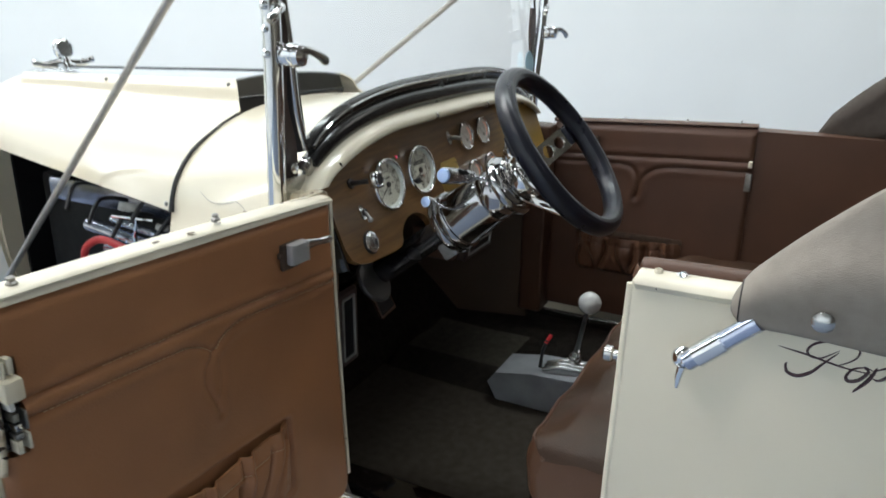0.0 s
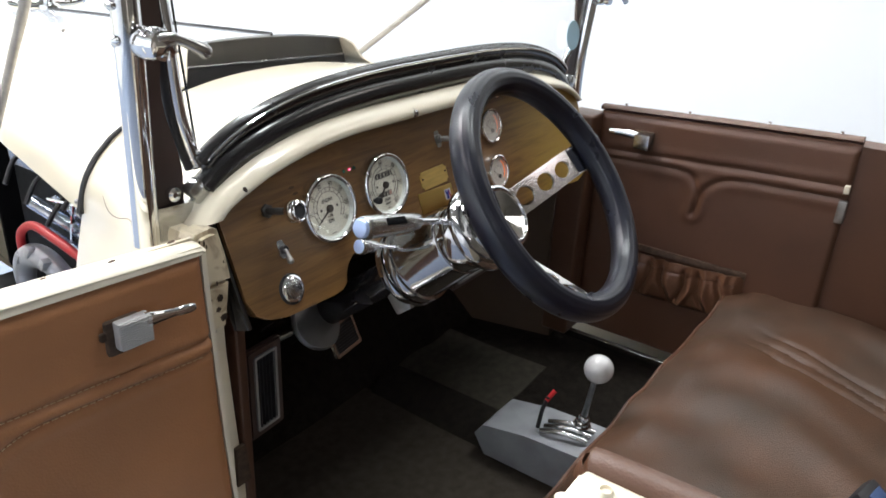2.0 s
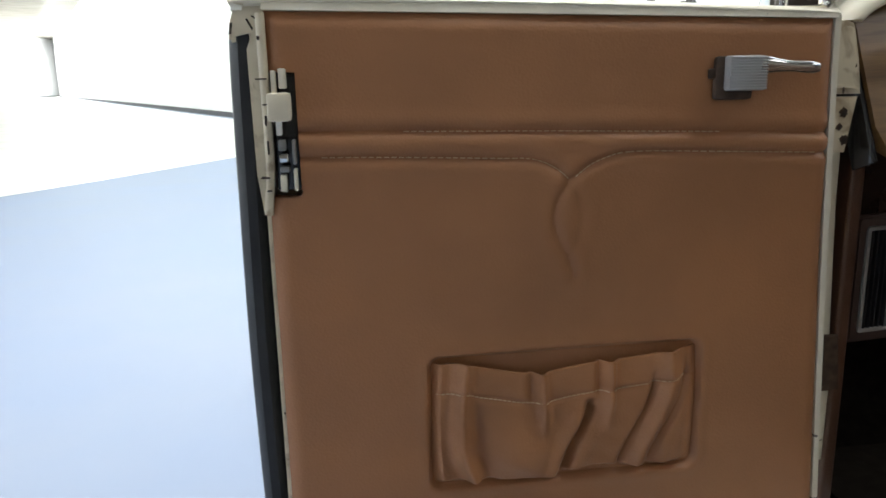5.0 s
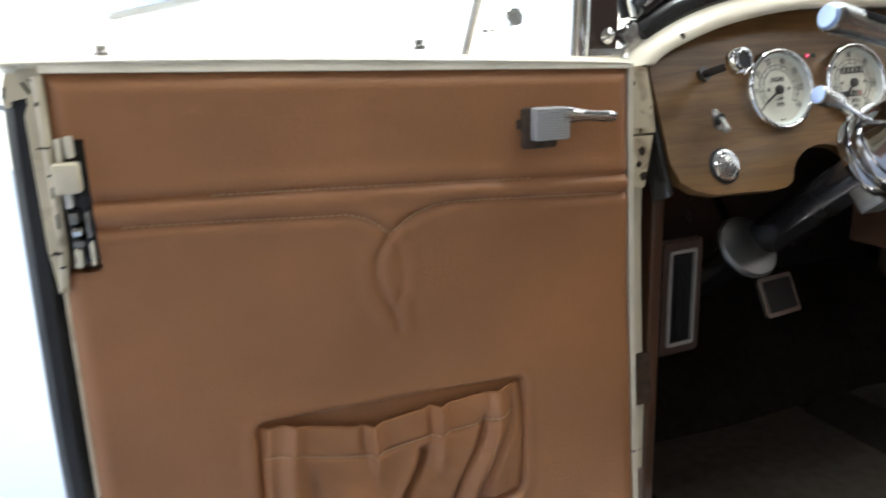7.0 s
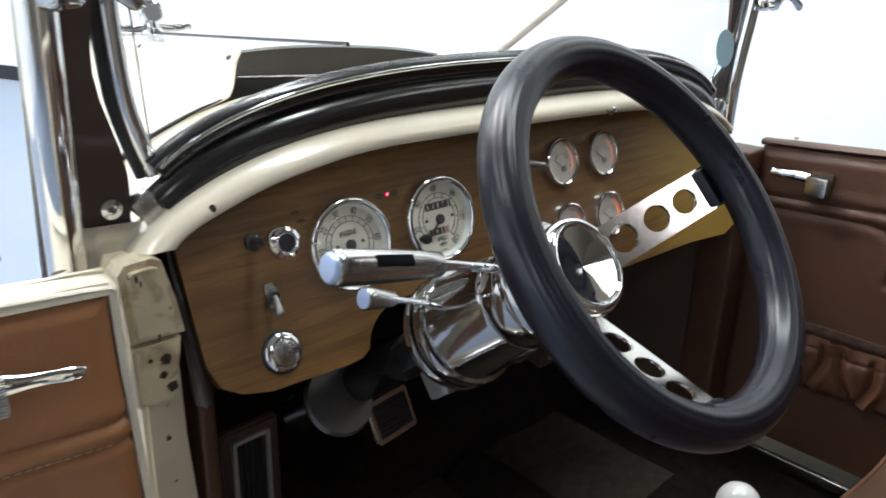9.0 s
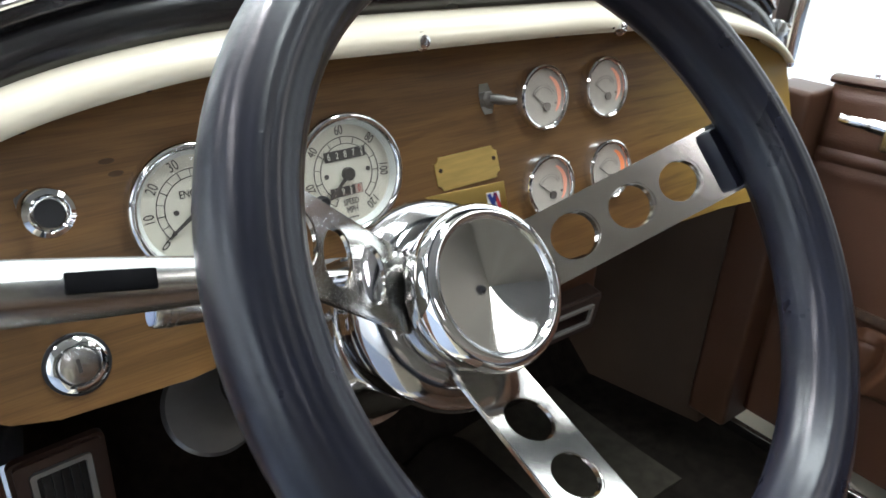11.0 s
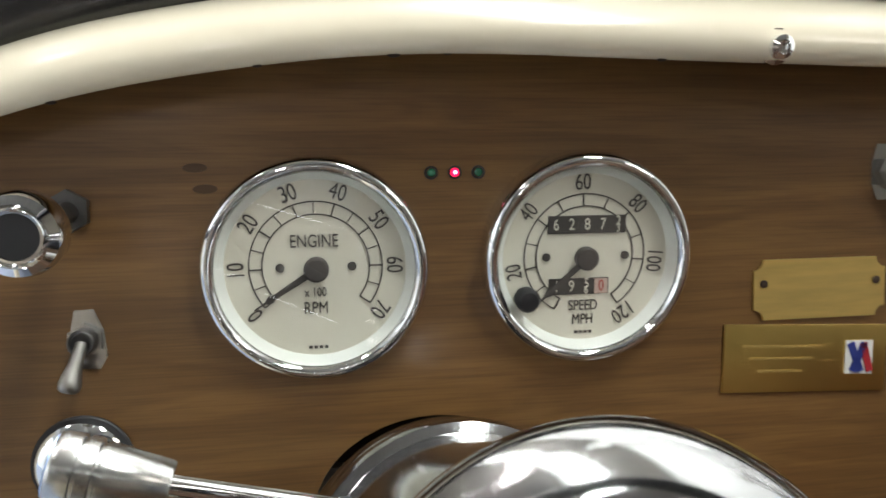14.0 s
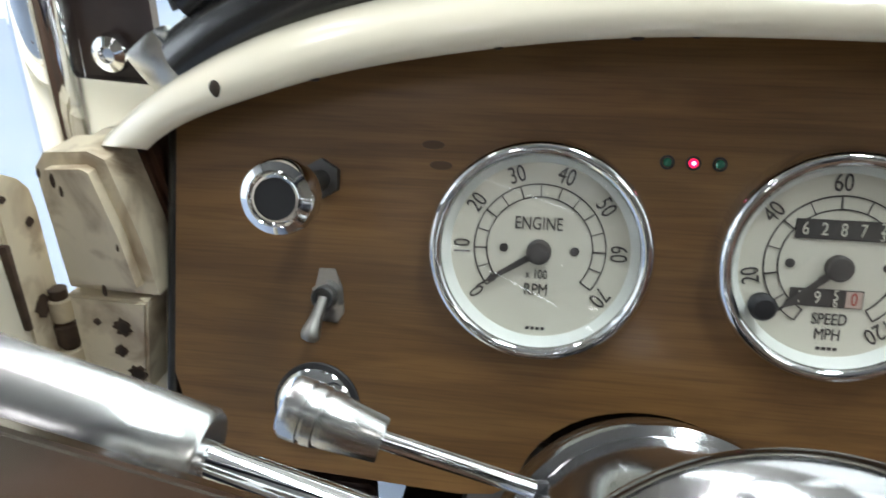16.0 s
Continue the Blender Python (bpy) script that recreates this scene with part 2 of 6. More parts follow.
MAT = material("olive_grey_floor_mat", (0.060, 0.053, 0.041), 0.9, vary=0.3, scale=50, bump=0.7, bump_scale=700, spec=0.15)
DIAL = material("cream_dial_face", (0.66, 0.65, 0.55), 0.5, vary=0.05, scale=20)
# duller copy of the dial face for the small gauges
DIAL_SMALL = material("dull_dial_face", (0.56, 0.53, 0.47), 0.5, vary=0.08, scale=60)
DIAL_RIM = material("pale_dial_ring", (0.74, 0.78, 0.74), 0.4, vary=0.05, scale=20)
PRINT = material("dark_print", (0.055, 0.050, 0.047), 0.6)
BRASS = material("satin_brass", (0.78, 0.57, 0.20), 0.46, 0.85, vary=0.2, scale=25, stretch=(1, 1, 8))
GOLD = material("polished_brass", (0.74, 0.54, 0.18), 0.30, 1.0, vary=0.12, scale=18)
BLUE_CAP = material("blue_tinted_chrome_cap", (0.45, 0.58, 0.85), 0.35, 0.6, vary=0.1, scale=20)
SHIFT_BALL = material("grey_white_glossy_ball", (0.46, 0.46, 0.45), 0.08, coat=0.8, vary=0.3, scale=30)
CAST_GREY = material("grey_painted_casting", (0.35, 0.36, 0.38), 0.32, 0.3, vary=0.25, scale=18, bump=0.1, bump_scale=90)
KNOB = material("white_knob", (0.75, 0.73, 0.68), 0.2, coat=0.5, vary=0.06)
GREY_METAL = material("grey_cast_housing", (0.52, 0.52, 0.52), 0.35, 0.35, vary=0.18, scale=18)
CANVAS = material("taupe_canvas", (0.27, 0.235, 0.20), 0.9, vary=0.12, scale=60, bump=0.4, bump_scale=900)
MAROON = material("maroon_script_paint", (0.05, 0.02, 0.025), 0.4)
RED_HOSE = material("red_rubber_hose", (0.45, 0.02, 0.025), 0.4)
FLOOR_PAINT = material("pale_grey_floor_paint", (0.205, 0.25, 0.335), 0.65, spec=0.3, vary=0.18, scale=1.1, bump=0.03, bump_scale=9, colour2=(0.235, 0.268, 0.325))
FLOOR_PALE = material("pale_cream_floor_paint", (0.62, 0.60, 0.54), 0.45, vary=0.1, scale=0.9, bump=0.03, bump_scale=9)
GREY_CEILING = material("grey_ceiling_paint", (0.28, 0.26, 0.235), 0.9, vary=0.2, scale=0.6)
TAUPE_WALL = material("taupe_wall_paint", (0.155, 0.134, 0.108), 0.8, vary=0.15, scale=0.6)
WHITE_WALL = material("white_wall_paint", (0.86, 0.86, 0.85), 0.8, vary=0.04, scale=0.8)
BASE_BLACK = material("black_baseboard", (0.018, 0.02, 0.028), 0.5, vary=0.3, scale=6)
RED_LED = glow("lit_red_indicator", (1.0, 0.012, 0.10), 2.6)
LED_CORE = glow("led_core", (1.0, 0.45, 0.65), 8.0)
GREEN_LED = material("unlit_green_indicator", (0.02, 0.14, 0.08), 0.25, coat=0.5)
AMBER_GLOW = glow("amber_dial_glow", (1.0, 0.30, 0.12), 0.55)
GLASS = glass_material("clear_glass")
BLUE_PANEL = material("pale_blue_panel", (0.45, 0.52, 0.68), 0.5)

# ---------------------------------------------------------------- builders


def thing(name, m=None, label="", category="", kind="", group=""):
    ob = new(name)
    ob.empty_display_size = 0.05
    ob.matrix_world = m if m is not None else Matrix()
    return tagged(ob, label, category, group, kind)


def part(name, bm, mat, parent=None, label="", smooth=True, kind="", category=""):
    bmesh.ops.recalc_face_normals(bm, faces=bm.faces)
    me = bpy.data.meshes.new(name)
    bm.to_mesh(me)
    bm.free()
    me.materials.append(mat)
    if smooth:
        me.shade_smooth()
        me.set_sharp_from_angle(angle=radians(38))
    ob = new(name, me)
    ob.parent = parent
    return tagged(ob, label, category, "", kind)


def box(bm, cx, cy, cz, sx, sy, sz, bevel=0.0, m=None, seg=2):
    got = bmesh.ops.create_cube(bm, size=1.0)["verts"]
    for v in got:
        v.co = Vector((cx + v.co.x * sx, cy + v.co.y * sy, cz + v.co.z * sz))
    if bevel:
        es = list({e for v in got for e in v.link_edges})
        made = bmesh.ops.bevel(bm, geom=es, offset=bevel, segments=seg, affect="EDGES", profile=0.6)
        got = list({v for f in made["faces"] for v in f.verts} | {v for v in got if v.is_valid})
    if m is not None:
        bmesh.ops.transform(bm, matrix=m, verts=got)
    return bm


def lathe(bm, profile, n=40, m=None, closed=False):
    """Turns (radius, height) round the local -y axis."""
    rings = []
    for r, h in profile:
        ring = []
        for k in range(n):
            a = 2 * math.pi * k / n
            co = Vector((r * math.cos(a), -h, r * math.sin(a)))
            ring.append(bm.verts.new(m @ co if m is not None else co))
        rings.append(ring)
    pairs = list(zip(rings, rings[1:])) + ([(rings[-1], rings[0])] if closed else [])
    for a, b in pairs:
        for k in range(n):
            bm.faces.new((a[k], a[(k + 1) % n], b[(k + 1) % n], b[k]))
    if not closed:
        bm.faces.new(rings[0])
        bm.faces.new(rings[-1][::-1])
    return bm


def smooth_path(pts, per=6, closed=False):
    pts = [Vector(p) for p in pts]
    out, n = [], len(pts)
    for i in range(n if closed else n - 1):
        p = [pts[(i + k) % n] if closed else pts[min(max(i + k, 0), n - 1)] for k in (-1, 0, 1, 2)]
        for s in range(per):
            t = s / per
            out.append(0.5 * (2 * p[1] + (p[2] - p[0]) * t + (2 * p[0] - 5 * p[1] + 4 * p[2] - p[3]) * t * t + (3 * p[1] - p[0] - 3 * p[2] + p[3]) * t**3))
    if not closed:
        out.append(pts[-1])
    return out


def tube(bm, pts, r, n=10, closed=False, flat=1.0, up=None):
    """A round (or, with flat, oval) bar along points; r may be a list."""
    pts = [Vector(p) for p in pts]
    count = len(pts)
    radii = r if isinstance(r, (list, tuple)) else [r] * count
    rings, side = [], None
    for i, p in enumerate(pts):
        a, b = pts[(i - 1) % count if closed else max(i - 1, 0)], pts[(i + 1) % count if closed else min(i + 1, count - 1)]
        d = (b - a).normalized()
        if up is not None:
            side = d.cross(Vector(up)).normalized()
        elif side is None:
            side = d.orthogonal().normalized()
        else:
            side = (side - d * side.dot(d)).normalized()
        other = d.cross(side)
        rings.append([bm.verts.new(p + radii[i] * (math.cos(2 * math.pi * k / n) * side + flat * math.sin(2 * math.pi * k / n) * other)) for k in range(n)])
    for i in range(count if closed else count - 1):
        a, b = rings[i], rings[(i + 1) % count]
        for k in range(n):
            bm.faces.new((a[k], a[(k + 1) % n], b[(k + 1) % n], b[k]))
    if not closed:
        bm.faces.new(rings[0][::-1])
        bm.faces.new(rings[-1])
    return bm


def surface(bm, f, nu, nv, thick=0.0, direction=(0, 0, -1)):
    """A sheet f(u, v) over the unit square, made solid by thick along direction."""
    top = [[bm.verts.new(f(i / nu, j / nv)) for j in range(nv + 1)] for i in range(nu + 1)]
    for i in range(nu):
        for j in range(nv):
            bm.faces.new((top[i][j], top[i + 1][j], top[i + 1][j + 1], top[i][j + 1]))
    if thick:
        d = Vector(direction).normalized() * thick
        low = [[bm.verts.new(v.co + d) for v in row] for row in top]
        for i in range(nu):
            for j in range(nv):
                bm.faces.new((low[i][j], low[i][j + 1], low[i + 1][j + 1], low[i + 1][j]))
        for i in range(nu):
            bm.faces.new((top[i][0], low[i][0], low[i + 1][0], top[i + 1][0]))
            bm.faces.new((top[i][nv], top[i + 1][nv], low[i + 1][nv], low[i][nv]))
        for j in range(nv):
            bm.faces.new((top[0][j], top[0][j + 1], low[0][j + 1], low[0][j]))
            bm.faces.new((top[nu][j], low[nu][j], low[nu][j + 1], top[nu][j + 1]))
    return bm


def plate(bm, outline, y0, y1, holes=(), bevel=0.0):
    """A plate in the local x-z plane from y0 (front) to y1, with holes."""
    loops = [outline, *holes]
    edges = []
    for lp in loops:
        vs = [bm.verts.new((x, y0, z)) for x, z in lp]
        edges += [bm.edges.new((vs[i], vs[(i + 1) % len(vs)])) for i in range(len(vs))]
    made = bmesh.ops.triangle_fill(bm, edges=edges, use_beauty=True, use_dissolve=False)
    faces = [g for g in made["geom"] if isinstance(g, bmesh.types.BMFace)]
    ext = bmesh.ops.extrude_face_region(bm, geom=faces)
    vs = [g for g in ext["geom"] if isinstance(g, bmesh.types.BMVert)]
    bmesh.ops.translate(bm, verts=vs, vec=(0, y1 - y0, 0))
    if bevel:
        bm.normal_update()
        es = [e for e in bm.edges if len(e.link_faces) == 2 and e.calc_face_angle(0) > 1.0 and all(abs(v.co.y - y0) < 1e-6 for v in e.verts)]
        bmesh.ops.bevel(bm, geom=es, offset=bevel, segments=2, affect="EDGES")
    return bm


def circle(cx, cz, r, n=28):
    return [(cx + r * math.cos(2 * math.pi * k / n), cz + r * math.sin(2 * math.pi * k / n)) for k in range(n)]


def rounded(x0, z0, x1, z1, r, n=5):
    out = []
    for cx, cz, a0 in ((x1 - r, z1 - r, 0), (x0 + r, z1 - r, 90), (x0 + r, z0 + r, 180), (x1 - r, z0 + r, 270)):
        for k in range(n + 1):
            a = radians(a0 + 90 * k / n)
            out.append((cx + r * math.cos(a), cz + r * math.sin(a)))
    return out


def lettering(name, body, size, m, mat, parent, label="", shear=0.0, depth=0.0002):
    cu = bpy.data.curves.new(name, "FONT")
    cu.body, cu.size, cu.align_x, cu.align_y, cu.shear, cu.extrude = body, size, "CENTER", "CENTER", shear, depth
    tmp = new(name + "_curve", cu)
    bpy.context.view_layer.update()
    me = bpy.data.meshes.new_from_object(tmp)
    bpy.data.objects.remove(tmp)
    me.name = name
    me.transform(m @ Matrix.Diagonal((0.82, 1.12, 1, 1)))
    me.materials.clear()
    me.materials.append(mat)
    ob = new(name, me)
    ob.parent = parent
    return tagged(ob, label)


# text lies in x-y facing +z; turned to face -y with z up
FACE = pose(0, 0, 0, 90, 0, 0)
DASH = pose(0, 0, 1.05, -21, -1.5, 0)


def dash_at(u, v, w):
    return DASH @ Vector((u, v, w))


# ---------------------------------------------------------------- setting
ground = bmesh.new()
surface(ground, lambda a, b: Vector((-150 + 300 * a, -150 + 300 * b, 0)), 2, 2)
part("floor", ground, FLOOR_PAINT, None, "pale blue-grey painted showroom floor", kind="structure", category="floor")

WALL_A, WALL_B = Vector((6.40, -2.0, 0)), Vector((-40.0, 132.7, 0))


def wall_piece(name, a, b, z0, z1, thick, mat, label):
    d = (b - a).normalized()
    n = Vector((-d.y, d.x, 0)) * thick
    bm = bmesh.new()
    vs = [bm.verts.new(Vector((p.x, p.y, z))) for p in (a, b, b + n, a + n) for z in (z0, z1)]
    for i in range(4):
        j = (i + 1) % 4
        bm.faces.new((vs[2 * i], vs[2 * j], vs[2 * j + 1], vs[2 * i + 1]))
    bm.faces.new([vs[0], vs[2], vs[4], vs[6]])
    bm.faces.new([vs[1], vs[7], vs[5], vs[3]])
    return part(name, bm, mat, None, label, smooth=False, kind="structure", category="wall" if "wall" in name else "trim")


wall_piece("wall_east", WALL_A, WALL_B, 0, 9.0, -0.2, WHITE_WALL, "bright white painted showroom wall")
wall_piece("baseboard", WALL_A.lerp(WALL_B, 0.065), WALL_B, 0, 0.18, 0.02, BASE_BLACK, "black baseboard along the white wall")
wall_piece("wall_west", Vector((-40, 136, 0)), Vector((-40, -9, 0)), 0, 9.0, -0.2, WHITE_WALL, "plain white showroom wall")
wall_piece("baseboard_west", Vector((-40, 132.4, 0)), Vector((-40, 12, 0)), 0, 0.16, 0.02, BASE_BLACK, "black baseboard along the white wall")
# added wall out of view, a reflector for chrome and quarter panel
wall_piece("unseen_wall_reflector", Vector((-8.5, 9.0, 0)), Vector((-8.5, -9, 0)), 0, 9.0, -0.2, WHITE_WALL, "added unseen white wall that reflects light onto the car")
wall_piece("wall_south", Vector((-40, -9, 0)), Vector((13, -9, 0)), 0, 9.0, -0.2, TAUPE_WALL, "plain taupe showroom wall")
wall_piece("wall_south_east", Vector((9.0, -9.5, 0)), WALL_A, 0, 9.0, -0.2, TAUPE_WALL, "plain taupe showroom wall")
bm = bmesh.new()
vs = [bm.verts.new((x, y, 0.004)) for x, y in ((-39.9, -8.6), (-13.0, -7.0), (-3.03, 8.43), (-0.4, 13.0), (0.05, 15.4), (-39.6, 130.6))]
bm.faces.new(vs)
part("floor_zone", bm, FLOOR_PALE, None, "pale cream painted zone of the showroom floor", kind="structure", category="floor")
bm = bmesh.new()
surface(bm, lambda a, b: Vector((-42 + 56 * a, -11 + 150 * b, 9.0)), 2, 2, 0.1, (0, 0, 1))
part("ceiling", bm, GREY_CEILING, None, "plain grey showroom ceiling", kind="structure", category="ceiling")

# ---------------------------------------------------------------- car body
CX = 0.295
body = thing("car_body", None, "cream painted body of an open vintage roadster", "car")


def cowl_half(y):
    return 0.50 - 0.085 * min(1.0, max(0.0, (y - 0.04) / 0.37)) ** 1.3


def arch_z(x, y=0.0):
    k = min(1.0, max(0.0, (y - 0.04) / 0.37))
    t = min(abs((x - CX) / cowl_half(y)), 1.0)
    return 1.0 - 0.03 * k + (0.17 + 0.01 * k) * max(1 - t ** (3 - 0.6 * k), 0) ** (0.35 + 0.15 * k)


def cowl_point(s, y):
    """Across the cowl from the driver's sill over the top to the passenger's."""
    a = cowl_half(y)
    low = 1.0 - 0.03 * min(1.0, max(0.0, (y - 0.04) / 0.37))
    if s < 0.25:
        k = s / 0.25
        return Vector((CX - a - 0.045 * math.sin(math.pi * (1 - k) * 0.75), y, 0.60 + (low - 0.60) * k))
    if s > 0.75:
        k = (1 - s) / 0.25
        return Vector((CX + a + 0.045 * math.sin(math.pi * (1 - k) * 0.75), y, 0.60 + (low - 0.60) * k))
    ang = math.pi * (1 - (s - 0.25) / 0.5)
    x = CX + a * math.copysign(abs(math.cos(ang)) ** 0.8, math.cos(ang))
    return Vector((x, y, arch_z(x, y)))


bm = bmesh.new()
surface(bm, lambda a, b: cowl_point(a, 0.045 + 0.365 * b), 72, 8, 0.008, (0, 0, -1))
part("cowl", bm, CREAM, body)


def rim_low(u):
    t = min(abs((u - 0.29) / 0.478), 1.0)
    bow = 0.0042 * math.exp(-(((u - 0.03) / 0.09) ** 2)) - 0.0022 * math.exp(-(((u + 0.13) / 0.035) ** 2))
    return -0.026 * u + max(-0.02 + 0.107 * max(1 - t**2.6, 0) ** 0.3 + bow, 0.0295)


def rim_up(u):
    t = min(abs((u - 0.285) / 0.50), 1.0)
    return -0.026 * u + max(0.016 + 0.110 * max(1 - t**4, 0) ** 0.75, 0.0305)


RIM_PROFILE = [(p.x, p.z) for p in smooth_path([(-0.028, 0, 0.03), (-0.0325, 0, -0.005), (-0.0368, 0, 0.07), (-0.0378, 0, 0.24), (-0.0345, 0, 0.46), (-0.0270, 0, 0.68), (-0.0135, 0, 0.87), (0.004, 0, 1.0), (0.03, 0, 1.05)], 5)]


def rim_point(s, k):
    """The rolled edge of the cowl above the dash board; k runs from the inner lip over the roll to the outside."""
    ang = math.pi * (1 - s)
    c = math.copysign(abs(math.cos(ang)) ** 0.8, math.cos(ang))
    ul, uu = 0.29 + 0.473 * c, 0.285 + 0.498 * c
    lo, up = rim_low(ul), rim_up(uu)
    prof = RIM_PROFILE
    x = k * (len(prof) - 1)
    i = min(int(x), len(prof) - 2)
    f = x - i
    v, h = (prof[i][0] * (1 - f) + prof[i + 1][0] * f, prof[i][1] * (1 - f) + prof[i + 1][1] * f)
    v *= 1 - 0.55 * abs(c) ** 5 if v < 0 else 1
    return dash_at(ul + (uu - ul) * h, v, lo + (up - lo) * h)


bm = bmesh.new()
surface(bm, rim_point, 96, 40)
part("cowl_rim", bm, CREAM, body, "glossy cream rolled rim above the dash")
for s, k, r in ((0.30, 0.13, 0.0011), (0.345, 0.12, 0.0015), (0.362, 0.11, 0.0009), (0.425, 0.13, 0.0012), (0.52, 0.12, 0.0016), (0.56, 0.25, 0.0012), (0.22, 0.12, 0.0013), (0.66, 0.12, 0.0014)):
    bm = bmesh.new()
    bmesh.ops.create_icosphere(bm, subdivisions=2, radius=r, matrix=Matrix.Translation(rim_point(s, k)) @ Matrix.Diagonal((1.9, 0.5, 0.8, 1)))
    part("paint_chip", bm, DARK_RUST, body)
for u, w in ((0.192, 0.088), (0.425, 0.078), (-0.137, 0.060)):
    bm = bmesh.new()
    m = DASH @ pose(u, -0.034 if u > 0 else -0.0255, w, 12, 0, -18 if u < 0 else 0)
    if u < 0:
        bmesh.ops.create_uvsphere(bm, u_segments=12, v_segments=8, radius=0.0037, matrix=m @ Matrix.Diagonal((0.9, 0.4, 1.1, 1)))
        part("empty_screw_hole", bm, DARK_RUST, body, "chipped rusty empty screw hole")
    else:
        lathe(bm, [(0.0075, -0.002), (0.0075, 0.0015), (0.005, 0.002), (0.005, 0.006), (0.003, 0.007), (0.0025, 0.004)], 18, m)
        part("snap_stud", bm, CHROME, body, "small chrome snap stud")


# driver's hinge pillar: a capped upper block, a hinge leaf, and the strip below
def block(name, x0, x1, y0, y1, z0, z1, mat, bevel=0.006, label="", parent=body, m=None):
    b_ = bmesh.new()
    box(b_, (x0 + x1) / 2, (y0 + y1) / 2, (z0 + z1) / 2, x1 - x0, y1 - y0, z1 - z0, bevel, m, 3)
    return part(name, b_, mat, parent, label)


def prism(name, outline, y0, y1, mat, bevel=0.004, label="", parent=body):
    b_ = bmesh.new()
    plate(b_, outline, y0, y1, bevel=bevel)
    return part(name, b_, mat, parent, label)


prism("pillar_cap", [(-0.222, 1.013), (-0.176, 1.013), (-0.181, 1.045), (-0.190, 1.080), (-0.198, 1.0835), (-0.219, 1.0815), (-0.225, 1.074)], -0.017, 0.013, CREAM_STAIN_SHADE, 0.006, "chipped cream pillar cap")
prism("pillar_back", [(-0.222, 1.013), (-0.203, 1.013), (-0.203, 1.079), (-0.219, 1.078), (-0.222, 1.07)], 0.0132, 0.05, CREAM_STAIN_SHADE, 0.002)
prism("pillar_seal", [(-0.2028, 1.013), (-0.172, 1.013), (-0.176, 1.045), (-0.184, 1.078), (-0.2028, 1.079)], 0.0134, 0.05, LEATHER_DARK, 0.003, "dark leather seal behind the pillar cap")
prism("pillar_leaf", [(-0.222, 0.9555), (-0.190, 0.9555), (-0.181, 1.0105), (-0.222, 1.0105)], -0.015, 0.004, CREAM_STAIN_SHADE, 0.0015, "cream hinge leaf with rusty screw holes")
prism("pillar_strip", [(-0.215, 0.60), (-0.150, 0.60), (-0.158, 0.68), (-0.168, 0.76), (-0.176, 0.90), (-0.177, 1.010), (-0.213, 1.010)], 0.0042, 0.05, CREAM_WORN, 0.004)
prism("pillar_bracket", [(-0.180, 0.690), (-0.156, 0.690), (-0.163, 0.755), (-0.180, 0.755)], -0.0005, 0.0041, RUST, 0.001, "rusty lower hinge bracket")
block("kick_panel", -0.1655, -0.150, 0.0, 0.22, 0.52, 0.985, LEATHER_DARK, 0.004)
for hx, hz, hr in ((-0.196, 0.995, 0.0045), (-0.193, 0.968, 0.0045), (-0.1995, 0.981, 0.0032), (-0.209, 0.997, 0.0018)):
    bm = bmesh.new()
    plate(bm, [(hx + hr * (1 + 0.22 * math.sin(3 * k + 900 * hx) + 0.14 * math.sin(5 * k + 700 * hz)) * math.cos(2 * math.pi * k / 18), hz + hr * 1.05 * (1 + 0.22 * math.sin(2 * k + 800 * hz)) * math.sin(2 * math.pi * k / 18)) for k in range(18)], -0.0156, -0.0146)
    part("rust_blot", bm, RUST, body, smooth=False)
    bm = bmesh.new()
    bmesh.ops.create_uvsphere(bm, u_segments=12, v_segments=8, radius=hr * 0.72, matrix=pose(hx + 0.0006, -0.0154, hz) @ Matrix.Diagonal((1, 0.25, 1.05, 1)))
    part("hinge_screw", bm, DARK_RUST, body)
for k in range(3):
    bm = bmesh.new()
    lathe(bm, [(0.0052, 0.0), (0.0060, 0.0008), (0.0060, 0.0117), (0.0052, 0.0125)], 16, pose(-0.2325, -0.008, 1.004 - 0.0145 * k, -90, 0, 0) @ pose(0, 0, 0, 180, 0, 0))
    part("hinge_knuckle", bm, RUST if k == 1 else CREAM_STAIN_SHADE, body)
bm = bmesh.new()
lathe(bm, [(0.0045, 0.0), (0.0045, 0.047)], 12, pose(-0.2325, -0.008, 0.962, -90, 0, 0))
part("hinge_pin", bm, RUST, body)
bm = bmesh.new()
lathe(bm, [(0.007, 0.0), (0.007, 0.05)], 14, pose(-0.2325, 0.002, 0.70, -90, 0, 0))
part("lower_hinge", bm, RUST, body)
for px_, pz_, s_ in ((-0.213, 1.071, 0.0022), (-0.210, 1.066, 0.0016), (-0.219, 1.074, 0.0014), (-0.1885, 1.040, 0.0012), (-0.200, 1.0165, 0.002)):
    bm = bmesh.new()
    lathe(bm, [(s_, -0.0004), (s_ * 0.7, 0.0004)], 7, pose(px_, -0.0172, pz_) @ Matrix.Diagonal((0.6, 1, 1.9, 1)))
    part("paint_chip", bm, RUST, body)

# floor, toe board, tunnel, firewall
block("floor_pan", -0.18, 0.862, -1.4, 0.225, 0.44, 0.475, CARPET, 0.0, "dark brown carpeted floor")
bm = bmesh.new()
surface(bm, lambda a, b: Vector((-0.16 + 0.06 * b + (0.93 - 0.12 * b) * a, 0.22 + 0.175 * b, 0.475 + 0.20 * b)), 4, 4, 0.02, (0, 0, -1))
part("toe_board", bm, CARPET, body)
bm = bmesh.new()
plate(bm, [(p.x, p.z - 0.012) for p in (cowl_point(k / 48, 0.40) for k in range(49))], 0.398, 0.404)
part("firewall", bm, BLACK_PAINT, body, smooth=False)
bm = bmesh.new()
